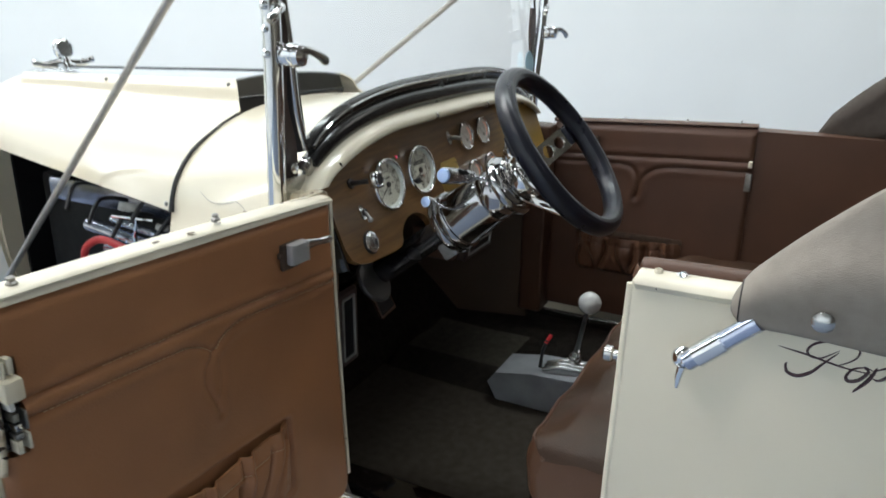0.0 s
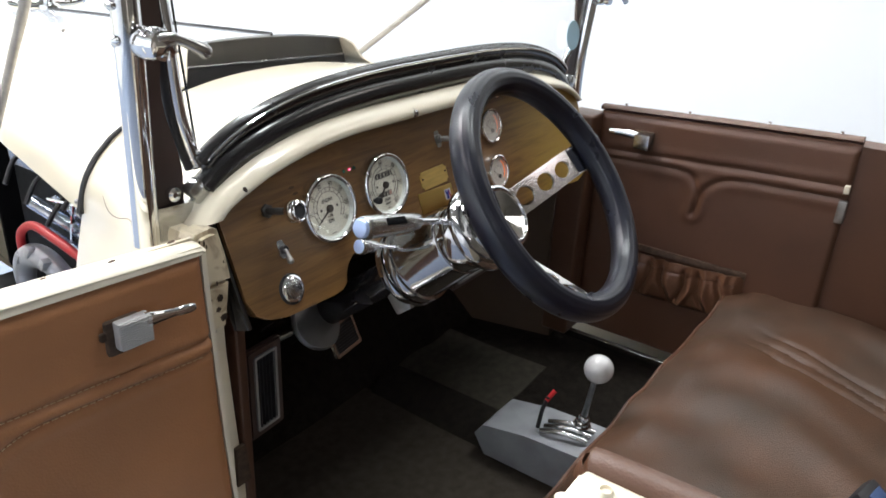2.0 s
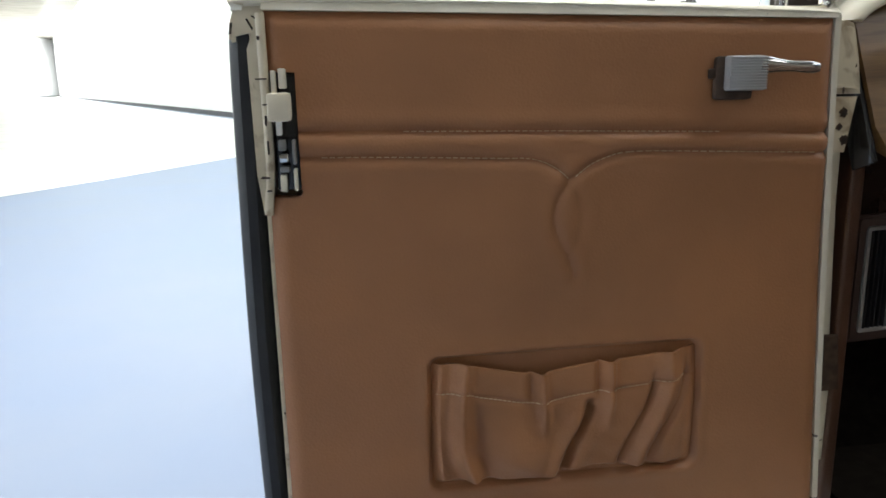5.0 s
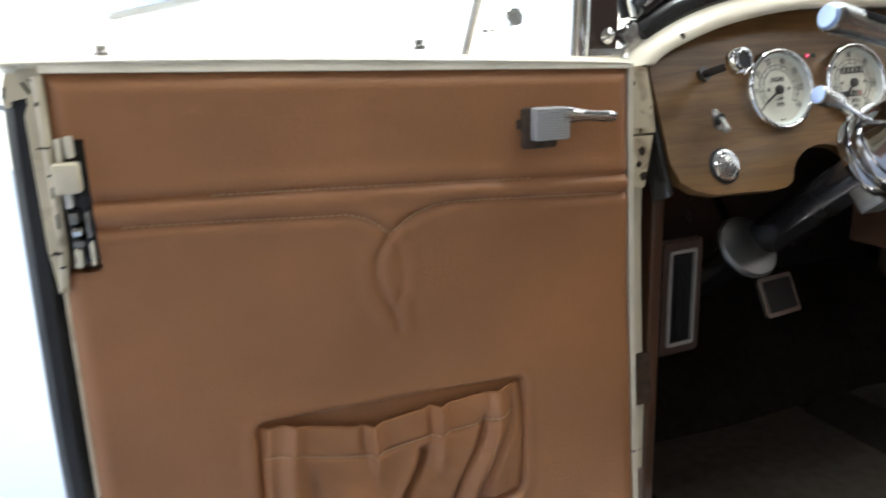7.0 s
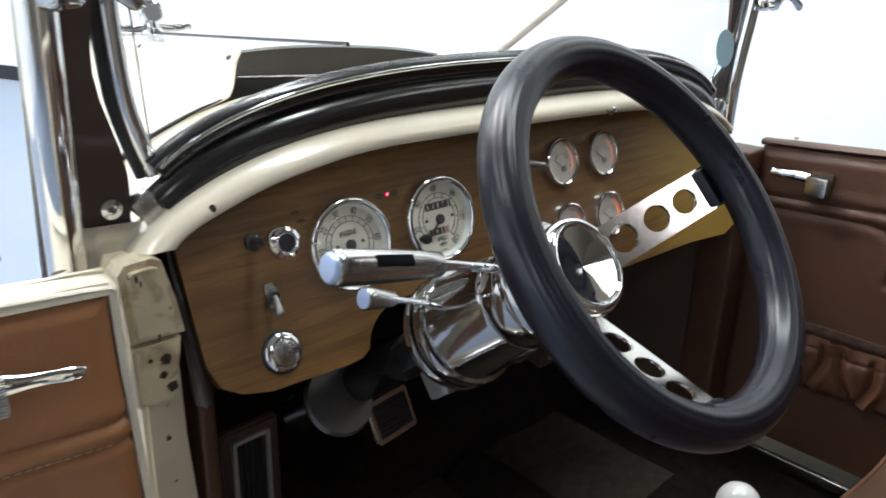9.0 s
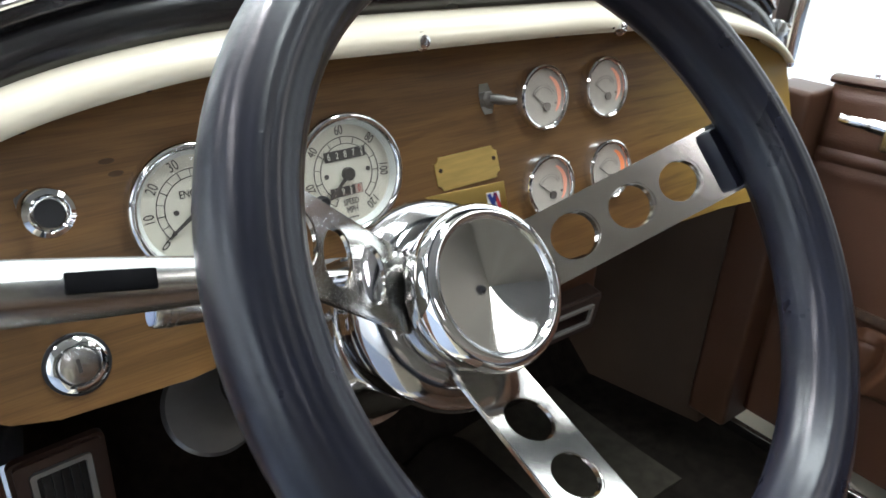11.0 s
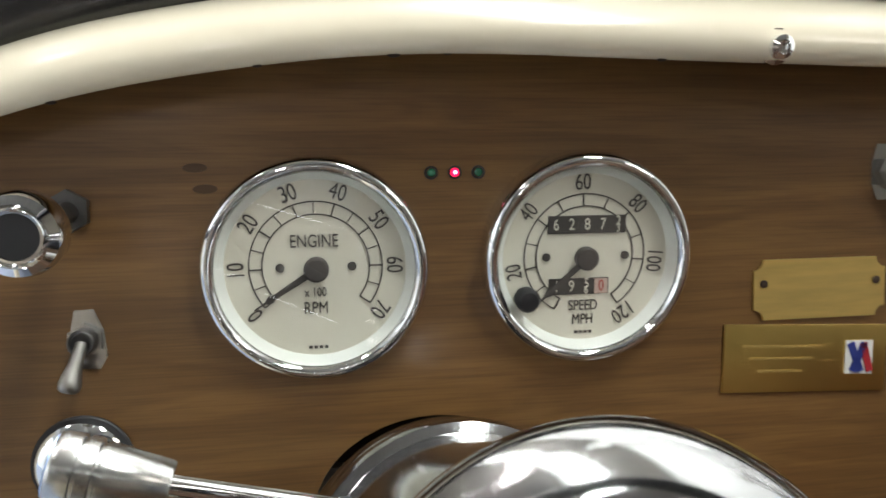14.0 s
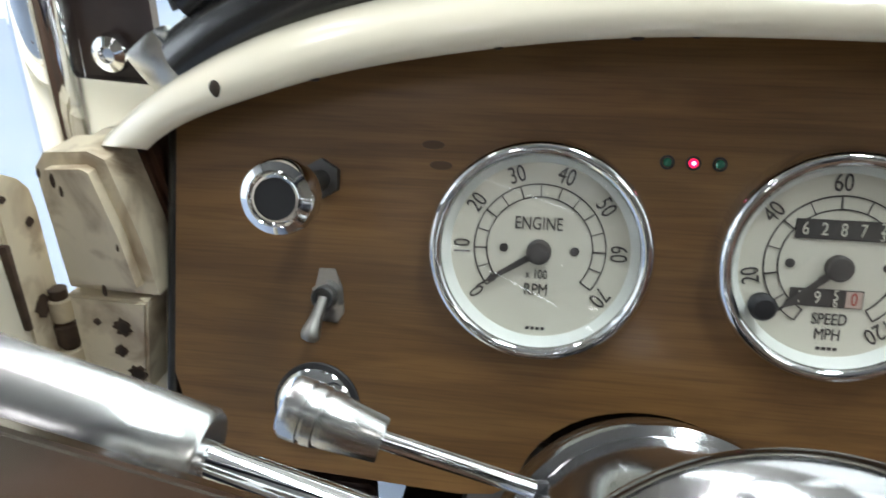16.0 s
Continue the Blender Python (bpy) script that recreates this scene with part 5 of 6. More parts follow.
for k in range(9):
    bm = bmesh.new()
    x = -0.48 + 0.055 * k + 0.012 * math.sin(k * 7.1)
    size = 0.0012 + 0.0016 * abs(math.sin(k * 3.7))
    lathe(bm, [(size, 0.0), (size * 0.8, 0.0005)], 7, pose(x, 0.006 + 0.016 * abs(math.sin(k * 2.3)), TOP + 0.0075, -90, 0, 20 * math.sin(k)) @ Matrix.Diagonal((2.2, 1, 1, 1)))
    part("paint_chip", bm, RUST, dd)

# latch in the notch
lt = bmesh.new()
box(lt, -0.4990, 0.012, 0.995, 0.021, 0.006, 0.098, 0.001)
latch = part("latch_plate", lt, BLACK_PAINT, dd, "dark latch plate")
lt = bmesh.new()
box(lt, -0.5030, -0.008, 1.0160, 0.0190, 0.018, 0.0230, 0.0035)
part("latch_tab", lt, CREAM_PLAIN, latch, "cream latch tab")
for z, x, w_, h_, m_ in ((1.0385, -0.4995, 0.006, 0.016, CREAM_WORN), (1.036, -0.5065, 0.004, 0.018, CREAM_WORN), (0.999, -0.5045, 0.005, 0.012, KNOB), (0.985, -0.503, 0.006, 0.009, DULL_STEEL), (0.9745, -0.502, 0.007, 0.007, CHROME), (0.965, -0.502, 0.008, 0.005, DULL_STEEL), (0.9535, -0.5035, 0.0055, 0.014, CREAM_WORN), (0.956, -0.4935, 0.003, 0.018, CREAM_WORN), (0.979, -0.4935, 0.003, 0.020, DULL_STEEL)):
    lt = bmesh.new()
    box(lt, x, -0.002, z, w_, 0.014, h_, 0.0012)
    part("latch_piece", lt, m_, latch)

# inside handle: ribbed grip plate and lever
bm = bmesh.new()
box(bm, -0.1085, -0.003, 1.0310, 0.036, 0.008, 0.038, 0.004)
box(bm, -0.1280, -0.003, 1.035, 0.007, 0.005, 0.009, 0.002)
hb = part("handle", bm, RUST, dd, "chrome inside handle")
bm = bmesh.new()
box(bm, -0.1015, -0.011, 1.0350, 0.0355, 0.012, 0.0300, 0.003)
for k in range(12):
    box(bm, -0.1015, -0.0175, 1.0218 + 0.0024 * k, 0.0335, 0.0030, 0.0012, 0.0004, None, 1)
part("ribbed_grip", bm, GREY_METAL, hb, "finely ribbed metal grip")
bm = bmesh.new()
tube(bm, [(-0.0900 + 0.0054 * k, -0.0125 - 0.0005 * k, 1.0420 - 0.00038 * k) for k in range(11)], [0.0088, 0.0084, 0.0076, 0.0066, 0.0058, 0.0053, 0.0052, 0.0055, 0.0057, 0.0054, 0.0036], 16, flat=0.7, up=(0, 1, 0))
part("lever", bm, CHROME, hb, "chrome lever")

# ---------------------------------------------------------------- passenger's door, closed
PD = Matrix.Translation((0.858, 0, 0))
# the driver's pocket leather, darkened for the far side's shade
POCKET_LEATHER = leather_material("shaded_pocket_leather", (0.120, 0.054, 0.028), 0.36)
pd = thing("passenger_door", PD, "closed car door lined with stitched leather, shade in its colour", "car door")


PASS_GROOVES = (
    sewn([(-0.541, 0.981), (-0.28, 0.979), (-0.02, 0.976)], 2),
    sewn([(-0.02, 0.956), (-0.15, 0.957), (-0.222, 0.956), (-0.248, 0.944), (-0.262, 0.915), (-0.264, 0.885), (-0.258, 0.865)]),
    sewn([(-0.541, 0.957), (-0.42, 0.957), (-0.350, 0.956), (-0.305, 0.947), (-0.277, 0.925), (-0.266, 0.895), (-0.262, 0.872)]),
)


def pass_relief(y, z):
    d = 0.0
    if z > 0.83:
        for line in PASS_GROOVES:
            k = away(y, z, line)
            if k < 0.04:
                d += 0.0032 * math.exp(-((k / 0.0048) ** 2)) - 0.0015 * math.exp(-(((k - 0.014) / 0.009) ** 2))
    edge = min(-0.025 - y, y + 0.541, 1.055 - z)
    d += 0.006 * (1 - min(1, max(0, edge) / 0.012)) ** 2
    return d


def pass_top(y):
    return 1.056 - 0.045 * y


bm = bmesh.new()
surface(bm, lambda a, b: Vector((pass_relief(-0.541 + 0.516 * a, 0.52 + (1.062 - 0.52) * b) - 0.006, -0.541 + 0.516 * a, 0.52 + (pass_top(-0.541 + 0.516 * a) - 0.006 - 0.52) * b)), 130, 140, 0.03, (1, 0, 0))
part("leather_panel", bm, LEATHER_DARK, pd, "padded leather door panel with shade in its colour")
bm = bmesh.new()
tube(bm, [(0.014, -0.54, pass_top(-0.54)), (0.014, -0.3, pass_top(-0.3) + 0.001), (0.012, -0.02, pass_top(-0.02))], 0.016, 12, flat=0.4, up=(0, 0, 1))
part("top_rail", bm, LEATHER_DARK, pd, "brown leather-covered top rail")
for y in (-0.07, -0.21, -0.37, -0.50):
    bm = bmesh.new()
    lathe(bm, [(0.005, 0.0), (0.005, 0.003), (0.003, 0.004), (0.0035, 0.008)], 12, pose(0.016, y, pass_top(y) + 0.004, -90, 0, 0))
    part("snap_stud", bm, CHROME, pd)


def pass_pocket(a, b):
    y = -0.395 + 0.29 * a
    zt, zb = 0.757 - 0.006 * a - 0.006 * math.sin(math.pi * a) ** 2, 0.648 - 0.004 * a
    z = zb + (zt - zb) * b
    d = -0.010 - 0.005 * math.sin(math.pi * b)
    for c, lean, high in ((0.10, 0.03, 1.0), (0.24, 0.10, 0.8), (0.38, -0.06, 1.0), (0.52, 0.09, 0.9), (0.66, -0.05, 1.0), (0.79, 0.08, 0.8), (0.91, 0.02, 0.9)):
        k = a - c - lean * (b - 0.5) - 0.015 * math.sin(7 * b + 20 * c)
        d -= 0.017 * high * fold(k, 0.026) * (0.65 + 0.35 * math.sin(3 * b + 5 * c))
        d += 0.010 * high * fold(k - 0.058, 0.017) * ease((0.97 - b) / 0.2)
    d -= 0.002 * math.sin(19 * a + 7 * b) * math.sin(math.pi * b)
    d += 0.0025 * fold(zt - z - 0.022, 0.0025)
    fade = min(1, min(a, 1 - a) * 18) * min(1, b * 9)
    return Vector((d * fade - 0.007, y, z))


bm = bmesh.new()
surface(bm, pass_pocket, 120, 40, 0.003, (1, 0, 0))
part("map_pocket", bm, POCKET_LEATHER, pd, "gathered leather map pocket with shade in its colour")
# dark strip stands for the shade inside the pocket's mouth
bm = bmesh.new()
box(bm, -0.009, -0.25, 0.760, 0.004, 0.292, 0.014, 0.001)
part("pocket_mouth_shade", bm, RUST, pd)
bm = bmesh.new()
box(bm, -0.008, -0.128, 1.004, 0.008, 0.046, 0.040, 0.003)
hb2 = part("handle", bm, RUST, pd, "chrome inside handle")
bm = bmesh.new()
box(bm, -0.024, -0.133, 1.004, 0.020, 0.034, 0.032, 0.003)
part("ribbed_grip", bm, STEEL, hb2, "ribbed metal grip")
bm = bmesh.new()
tube(bm, smooth_path([(-0.024, -0.118, 1.014), (-0.028, -0.095, 1.016), (-0.034, -0.072, 1.017), (-0.036, -0.060, 1.018)], 4), [0.009] * 5 + [0.007] * 4 + [0.006] * 4, 12, flat=0.6, up=(1, 0, 0))
part("lever", bm, CHROME, hb2, "chrome lever")
bm = bmesh.new()
box(bm, -0.007, -0.536, 0.988, 0.014, 0.010, 0.016, 0.002)
part("striker", bm, CREAM_WORN, pd, "cream striker block")
bm = bmesh.new()
box(bm, -0.006, -0.536, 0.942, 0.012, 0.016, 0.045, 0.003)
part("striker_lower", bm, DULL_STEEL, pd)

# ---------------------------------------------------------------- windshield
GREY_CHROME = material("polished_frame", (0.70, 0.70, 0.71), 0.12, 1.0, vary=0.15, scale=20)
ws = thing("windshield", None, "framed flat windshield with black and chrome frame on a curved base", "windshield")


xs = [CX + 0.462 * math.copysign(abs(math.cos(a)) ** 0.8, math.cos(a)) for a in np.linspace(math.pi, 0, 49)]
bm = bmesh.new()
tube(bm, [(x, 0.036, arch_z(x, 0.0) + 0.012) for x in xs], 0.019, 10, flat=0.85, up=(0, 1, 0))
part("base_seal", bm, BLACK_PAINT, ws, "black rubber seal on the cowl")
bm = bmesh.new()
tube(bm, [(x, 0.040, arch_z(x, 0.0) + 0.041) for x in xs], 0.0135, 10, flat=0.9, up=(0, 1, 0))
part("lower_frame", bm, BLACK_PAINT, ws, "black lower frame rail")
bm = bmesh.new()
tube(bm, [(x, 0.027, arch_z(x, 0.0) + 0.046) for x in xs], 0.0022, 8)
part("chrome_bead", bm, CHROME, ws)
GL, GR = xs[0], xs[-1]
WTOP = 1.62
bm = bmesh.new()
surface(bm, lambda a, b: Vector((GL + (GR - GL + 0.10 * min(1, 4 * b)) * a, 0.040 + 0.06 * b, (arch_z(GL + (GR - GL) * a) + 0.045) * (1 - b) + WTOP * b)), 30, 8, 0.005, (0, 1, 0))
part("glass_pane", bm, GLASS, ws, "clear flat windshield glass").visible_shadow = False
for sx in (-1, 1):
    gx = GL if sx < 0 else GR
    bm = bmesh.new()
    lean = 0.0 if sx < 0 else 1.0
    tube(bm, smooth_path([(gx - 0.001 * sx, 0.047, 1.137), (gx + sx * (0.010 + 0.024 * lean), 0.047, 1.170), (gx + sx * (0.017 + 0.042 * lean), 0.048, 1.205), (gx + sx * (0.020 + 0.058 * lean), 0.050, 1.26), (gx + sx * (0.021 + 0.068 * lean), 0.054, 1.32), (gx + sx * (0.026 + 0.09 * lean), 0.09, WTOP)], 5), 0.0085, 12, flat=1.0, up=(0, 1, 0))
    part("side_frame", bm, GREY_CHROME, ws, "polished side frame")
    bm = bmesh.new()
    tube(bm, smooth_path([(gx + sx * 0.008, 0.050, 1.135), (gx + sx * (0.019 + 0.024 * lean), 0.050, 1.170), (gx + sx * (0.0265 + 0.042 * lean), 0.051, 1.205), (gx + sx * (0.0295 + 0.058 * lean), 0.053, 1.26), (gx + sx * (0.0305 + 0.068 * lean), 0.057, 1.32), (gx + sx * (0.0355 + 0.09 * lean), 0.093, WTOP)], 5), 0.0055, 10, flat=1.0, up=(0, 1, 0))
    part("side_seal", bm, RUBBER if sx < 0 else GREY_CHROME, ws, "narrow strip beside the glass")
    for k in range(2):
        bm = bmesh.new()
        lathe(bm, [(0.0035, -0.001), (0.0035, 0.001), (0.002, 0.0025), (0.0004, 0.003)], 12, pose(gx + sx * (-0.002 + 0.004 * k), 0.0385, 1.146 + 0.010 * k))
        part("corner_screw", bm, CHROME, ws)
    # outer stanchion
    px = -0.241 if sx < 0 else 0.848
    bm = bmesh.new()
    tube(bm, smooth_path([(px - 0.004, 0.042, 1.064), (px - 0.002 - 0.004 * lean, 0.040, 1.16), (px + 0.001 + 0.018 * lean, 0.038, 1.30), (px + 0.002 + 0.032 * lean, 0.04, 1.42), (px + 0.004 + 0.045 * lean, 0.05, 1.62)], 5), 0.0155, 18, flat=0.85, up=(0, 1, 0))
    part("stanchion", bm, CHROME, ws, "chrome windshield stanchion")
    bm = bmesh.new()
    surface(bm, lambda a, b: Vector((px - sx * 0.012 - sx * (0.026 + 0.012 * (1 - b) ** 2 + 0.006 * math.sin(3 * math.pi * b)) * a, 0.044, 1.098 + 0.25 * b)), 3, 12, 0.006, (0, 1, 0))
    part("stanchion_web", bm, BROWN_PAINT, ws, "dark brown bracket plate")
    bm = bmesh.new()
    lathe(bm, [(0.0085, -0.004), (0.0095, 0.0), (0.0085, 0.004), (0.004, 0.006), (0.003, 0.004)], 18, pose(px - sx * 0.033, 0.038, 1.115))
    part("bracket_bolt", bm, CHROME, ws)
    bm = bmesh.new()
    surface(bm, lambda a, b: Vector((px - sx * (0.010 + (0.030 + 0.016 * b) * a), 0.038 - 0.006 * a, 1.062 + 0.040 * b)), 4, 4, 0.010, (0, 1, 0))
    part("foot_bracket", bm, STEEL, ws, "polished foot bracket")
    bm = bmesh.new()
    box(bm, px - sx * 0.062, 0.034, 1.112, 0.022, 0.018, 0.030, 0.005, Matrix.Translation((px - sx * 0.062, 0, 1.112)) @ pose(0, 0, 0, 0, sx * 38, 0) @ Matrix.Translation((-px + sx * 0.062, 0, -1.112)))
    part("corner_shoe", bm, STEEL, ws, "polished corner shoe")
    bm = bmesh.new()
    m = pose(px - sx * 0.009 + 0.018 * lean, 0.012, 1.287)
    lathe(bm, [(0.016, -0.012), (0.018, -0.004), (0.017, 0.004), (0.014, 0.008), (0.017, 0.012), (0.015, 0.02), (0.006, 0.024)], 24, m)
    wn = part("clamp_nut", bm, CHROME, ws, "chrome clamp nut")
    bm = bmesh.new()
    qx = px + 0.018 * lean
    for kz, kr in ((1.289, 0.006), (1.323, 0.005), (1.355, 0.0065)):
        b_ = bmesh.new()
        lathe(b_, [(kr * 0.6, 0.0), (kr, 0.004), (kr, 0.008), (kr * 0.5, 0.011)], 14, pose(px + sx * 0.010 + 0.02 * lean, 0.036, kz, 0, 0, 90 * sx))
        part("side_nut", b_, CHROME, ws)
    b_ = bmesh.new()
    tube(b_, smooth_path([(px, 0.018, 1.352), (px - 0.012, 0.012, 1.350), (px - 0.028, 0.010, 1.340), (px - 0.036, 0.010, 1.334)], 3), [0.007, 0.007, 0.0065, 0.006, 0.006, 0.0065, 0.007, 0.007, 0.006, 0.005], 10)
    part("upper_wing_lever", b_, CHROME, ws, "small chrome wing lever")
    tube(bm, smooth_path([(qx - sx * 0.004, -0.006, 1.292), (qx + 0.018, -0.011, 1.294), (qx + 0.034, -0.015, 1.288), (qx + 0.047, -0.017, 1.281), (qx + 0.056, -0.017, 1.276)], 4), [0.0075 - 0.00035 * k for k in range(6)] + [0.0056, 0.0057, 0.0060, 0.0064, 0.0068, 0.0072, 0.0076, 0.0078, 0.0076, 0.0066, 0.0040], 14, flat=0.75, up=(0, 1, 0))
    part("wing_lever", bm, STEEL, wn, "chrome wing lever")
# round sticker on the glass
bm = bmesh.new()
lathe(bm, [(0.030, 0.0), (0.030, 0.0005)], 32, pose(0.7845, 0.0353, 1.2107, -6, 0, 0))
part("round_sticker", bm, material("pale_blue_sticker", (0.45, 0.68, 0.78), 0.5), ws, "pale blue round sticker on the glass")

# ---------------------------------------------------------------- seat
st = thing("bench_seat", None, "tan leather bench seat with pleated cushion", "seat")


def cushion(a, b):
    """Closed loop round the cushion's section (b) at each place across (a)."""
    prof = [(-0.43, 0.50), (-0.372, 0.54), (-0.338, 0.61), (-0.332, 0.665), (-0.345, 0.703), (-0.395, 0.722), (-0.55, 0.722), (-0.75, 0.70), (-0.95, 0.67), (-0.97, 0.60), (-0.97, 0.50)]
    k = b * (len(prof) - 1)
    i = min(int(k), len(prof) - 2)
    f = k - i
    y, z = (prof[i][0] * (1 - f) + prof[i + 1][0] * f, prof[i][1] * (1 - f) + prof[i + 1][1] * f)
    x = -0.145 + 1.005 * a
    e = a * 0.985 / 0.05
    if e < 1:
        r = 1 - math.sqrt(max(0, 1 - (1 - e) ** 2))
        y = y + (-0.65 - y) * 0.10 * r
        z = z + (0.62 - z) * 0.30 * r
    if z > 0.66:
        z += 0.004 * math.sin(a * 17) * math.sin(b * 9) + 0.003 * math.sin(a * 40 + b * 20)
        z += 0.018 * max(0, a - 0.45) ** 2
        for gx in (0.631, 0.667, 0.703):
            z -= 0.006 * min(1, max(0, (-0.43 - y) * 14)) * math.exp(-(((x - gx - 0.29 * (y + 0.46)) / 0.0042) ** 2))
        # soft wrinkles in the sat-on leather
        z += 0.0026 * math.sin(46 * x + 21 * y + 3 * math.sin(15 * y)) * math.sin(9 * x - 23 * y) + 0.006 * math.sin(12 * x - 10 * y) * math.sin(7 * y + 3)
    y -= 0.025 * a
    return Vector((x, y, z))


SEAM = 0.395
bm = bmesh.new()
surface(bm, lambda a, b: cushion(a, SEAM + (1 - SEAM) * b), 210, 76)
part("cushion", bm, SEAT_LEATHER, st, "worn leather cushion top with lit and shaded patches in its colour")
bm = bmesh.new()
surface(bm, lambda a, b: cushion(a, SEAM * b), 210, 40)
for a in (0, 1):
    bm.faces.new([bm.verts.new(cushion(a, k / 110)) for k in range(111)])
part("cushion_border", bm, SEAT_SIDE_LIT, st, "smooth leather cushion side in a lit tan tone")
bm = bmesh.new()
tube(bm, [Vector(cushion(a, SEAM)) + Vector((0, 0.001, 0.001)) for a in np.linspace(0.0, 1.0, 40)], 0.0035, 8)
part("piping", bm, LEATHER_DARK, st)
bm = bmesh.new()


def backrest(a, b):
    x = -0.215 + 1.06 * a
    z = 0.66 + 0.46 * b
    puff = 0.03 * math.sin(math.pi * b) ** 0.5 * min(1, min(a, 1 - a) * 18)
    return Vector((x, -0.90 - 0.10 * b + puff, z))


surface(bm, backrest, 40, 20, 0.12, (0, -1, 0))
part("backrest", bm, SEAT_LEATHER, st, "brown leather backrest")
bm = bmesh.new()
lathe(bm, [(0.006, 0.0), (0.006, 0.012), (0.0095, 0.014), (0.0095, 0.022), (0.006, 0.024)], 18, pose(-0.322, -0.519, 0.979, 0, 0, 180))
part("door_striker", bm, STEEL, body, "chrome door striker pin")
BLUE_LABEL = material("dark_blue_label", (0.03, 0.06, 0.14), 0.4)
for bx, by, turn in ((0.546, -0.742, 20), (0.262, -0.722, -15)):
    bk = thing("seat_belt_buckle", pose(bx, by, 0.742, 30, 0, turn), "black seat-belt buckle with a dark blue label on the seat", "buckle", group="seat-belt buckles")
    bm = bmesh.new()
    box(bm, 0, 0, 0, 0.052, 0.070, 0.022, 0.005)
    part("case", bm, RUBBER, bk)
    bm = bmesh.new()
    box(bm, 0.004, 0.010, 0.0115, 0.030, 0.028, 0.002, 0.0006)
    part("push_label", bm, BLUE_LABEL, bk, "dark blue push label")
    bm = bmesh.new()
    box(bm, 0, -0.062, -0.006, 0.046, 0.070, 0.003, 0.001)
    part("webbing", bm, RUBBER, bk)

# ---------------------------------------------------------------- shifter
sh = thing("gear_shifter", pose(0.36, -0.185, 0.480, 0, 0, 0), "floor gear shifter with grey metal housing and white ball knob", "gear lever")
bm = bmesh.new()
prof = [(0.086, 0.0), (0.106, 0.045), (0.085, 0.075), (0.0, 0.092), (-0.14, 0.100), (-0.16, 0.0)]


def housing(a, b):
    k = a * (len(prof) - 1)
    i = min(int(k), len(prof) - 2)
    f = k - i
    y, z = prof[i][0] * (1 - f) + prof[i + 1][0] * f, prof[i][1] * (1 - f) + prof[i + 1][1] * f
    wide = 0.054 - 0.012 * max(0, 1 - z / 0.075)
    return Vector((wide * (2 * b - 1), y, z))


surface(bm, housing, 30, 4)
for sgn in (0, 1):
    vs = [bm.verts.new(housing(k / 30, sgn)) for k in range(31)]
    bm.faces.new(vs)
part("housing", bm, CAST_GREY, sh, "grey cast metal housing", smooth=False)
for k in range(3):
    bm = bmesh.new()
    tube(bm, smooth_path([(-0.030 + 0.017 * k, -0.020, 0.099), (-0.026 + 0.017 * k, -0.060, 0.111), (-0.016 + 0.017 * k, -0.105, 0.107)], 4), 0.005, 10)
    part("gate_rib", bm, STEEL, sh)
bm = bmesh.new()
tube(bm, [(0.022, -0.076, 0.105), (-0.02, -0.098, 0.19), (-0.068, -0.122, 0.280)], [0.006, 0.005, 0.0045], 12)
part("lever", bm, DARK_STEEL, sh, "dark steel lever")
bm = bmesh.new()
lathe(bm, [(0.018, 0.0), (0.018, 0.006), (0.0145, 0.008), (0.0145, 0.020), (0.012, 0.022), (0.012, 0.034), (0.0095, 0.036), (0.008, 0.050), (0.006, 0.052)], 20, Matrix.Translation((0.022, -0.076, 0.102)) @ Vector((0, -1, 0)).rotation_difference(Vector((-0.042, -0.022, 0.085))).to_matrix().to_4x4())
part("lever_collar", bm, STEEL, sh)
bm = bmesh.new()
bmesh.ops.create_uvsphere(bm, u_segments=28, v_segments=18, radius=0.0238, matrix=Matrix.Translation((-0.08, -0.129, 0.301)))
part("ball_knob", bm, SHIFT_BALL, sh, "white ball knob")
bm = bmesh.new()
tube(bm, [(-0.025, -0.012, 0.10), (-0.023, -0.016, 0.14), (-0.015, -0.022, 0.165)], 0.004, 8)
rt = part("release_rod", bm, RUBBER, sh, "black release rod")
bm = bmesh.new()
tube(bm, [(-0.019, -0.020, 0.158), (-0.001, -0.026, 0.172)], 0.0045, 8)
part("red_tip", bm, RED_HOSE, rt, "red tip")

# ---------------------------------------------------------------- footwell
pe = thing("brake_pedal", pose(0.13, 0.09, 0.757, -25, 0, 8) @ Matrix.Diagonal((0.7, 0.7, 0.9, 1)), "brake pedal with ribbed black pad and bright rim", "pedal")
bm = bmesh.new()
plate(bm, rounded(-0.052, -0.032, 0.052, 0.032, 0.006), -0.004, 0.004, [rounded(-0.044, -0.025, 0.044, 0.025, 0.004)])
part("rim", bm, STEEL, pe, "bright metal rim", smooth=False)
bm = bmesh.new()
box(bm, 0, 0.001, 0, 0.09, 0.008, 0.052, 0.002)
pad = part("pad", bm, RUBBER, pe)
for k in range(9):
    bm = bmesh.new()
    box(bm, 0, -0.0045, -0.022 + 0.0055 * k, 0.084, 0.003, 0.003)
    part("pad_rib", bm, RUBBER, pad)
bm = bmesh.new()
tube(bm, [(0.01, 0.008, 0), (0.01, 0.06, 0.07), (0.01, 0.10, 0.25)], 0.008, 8)
part("arm", bm, BLACK_PAINT, pe)

MAT_DARK = material("dark_floor_mat", (0.044, 0.036, 0.028), 0.92, vary=0.3, scale=50, bump=0.7, bump_scale=700, spec=0.1)
fm = thing("floor_mat", None, "dark brown-grey carpet floor mat", "mat")
bm = bmesh.new()
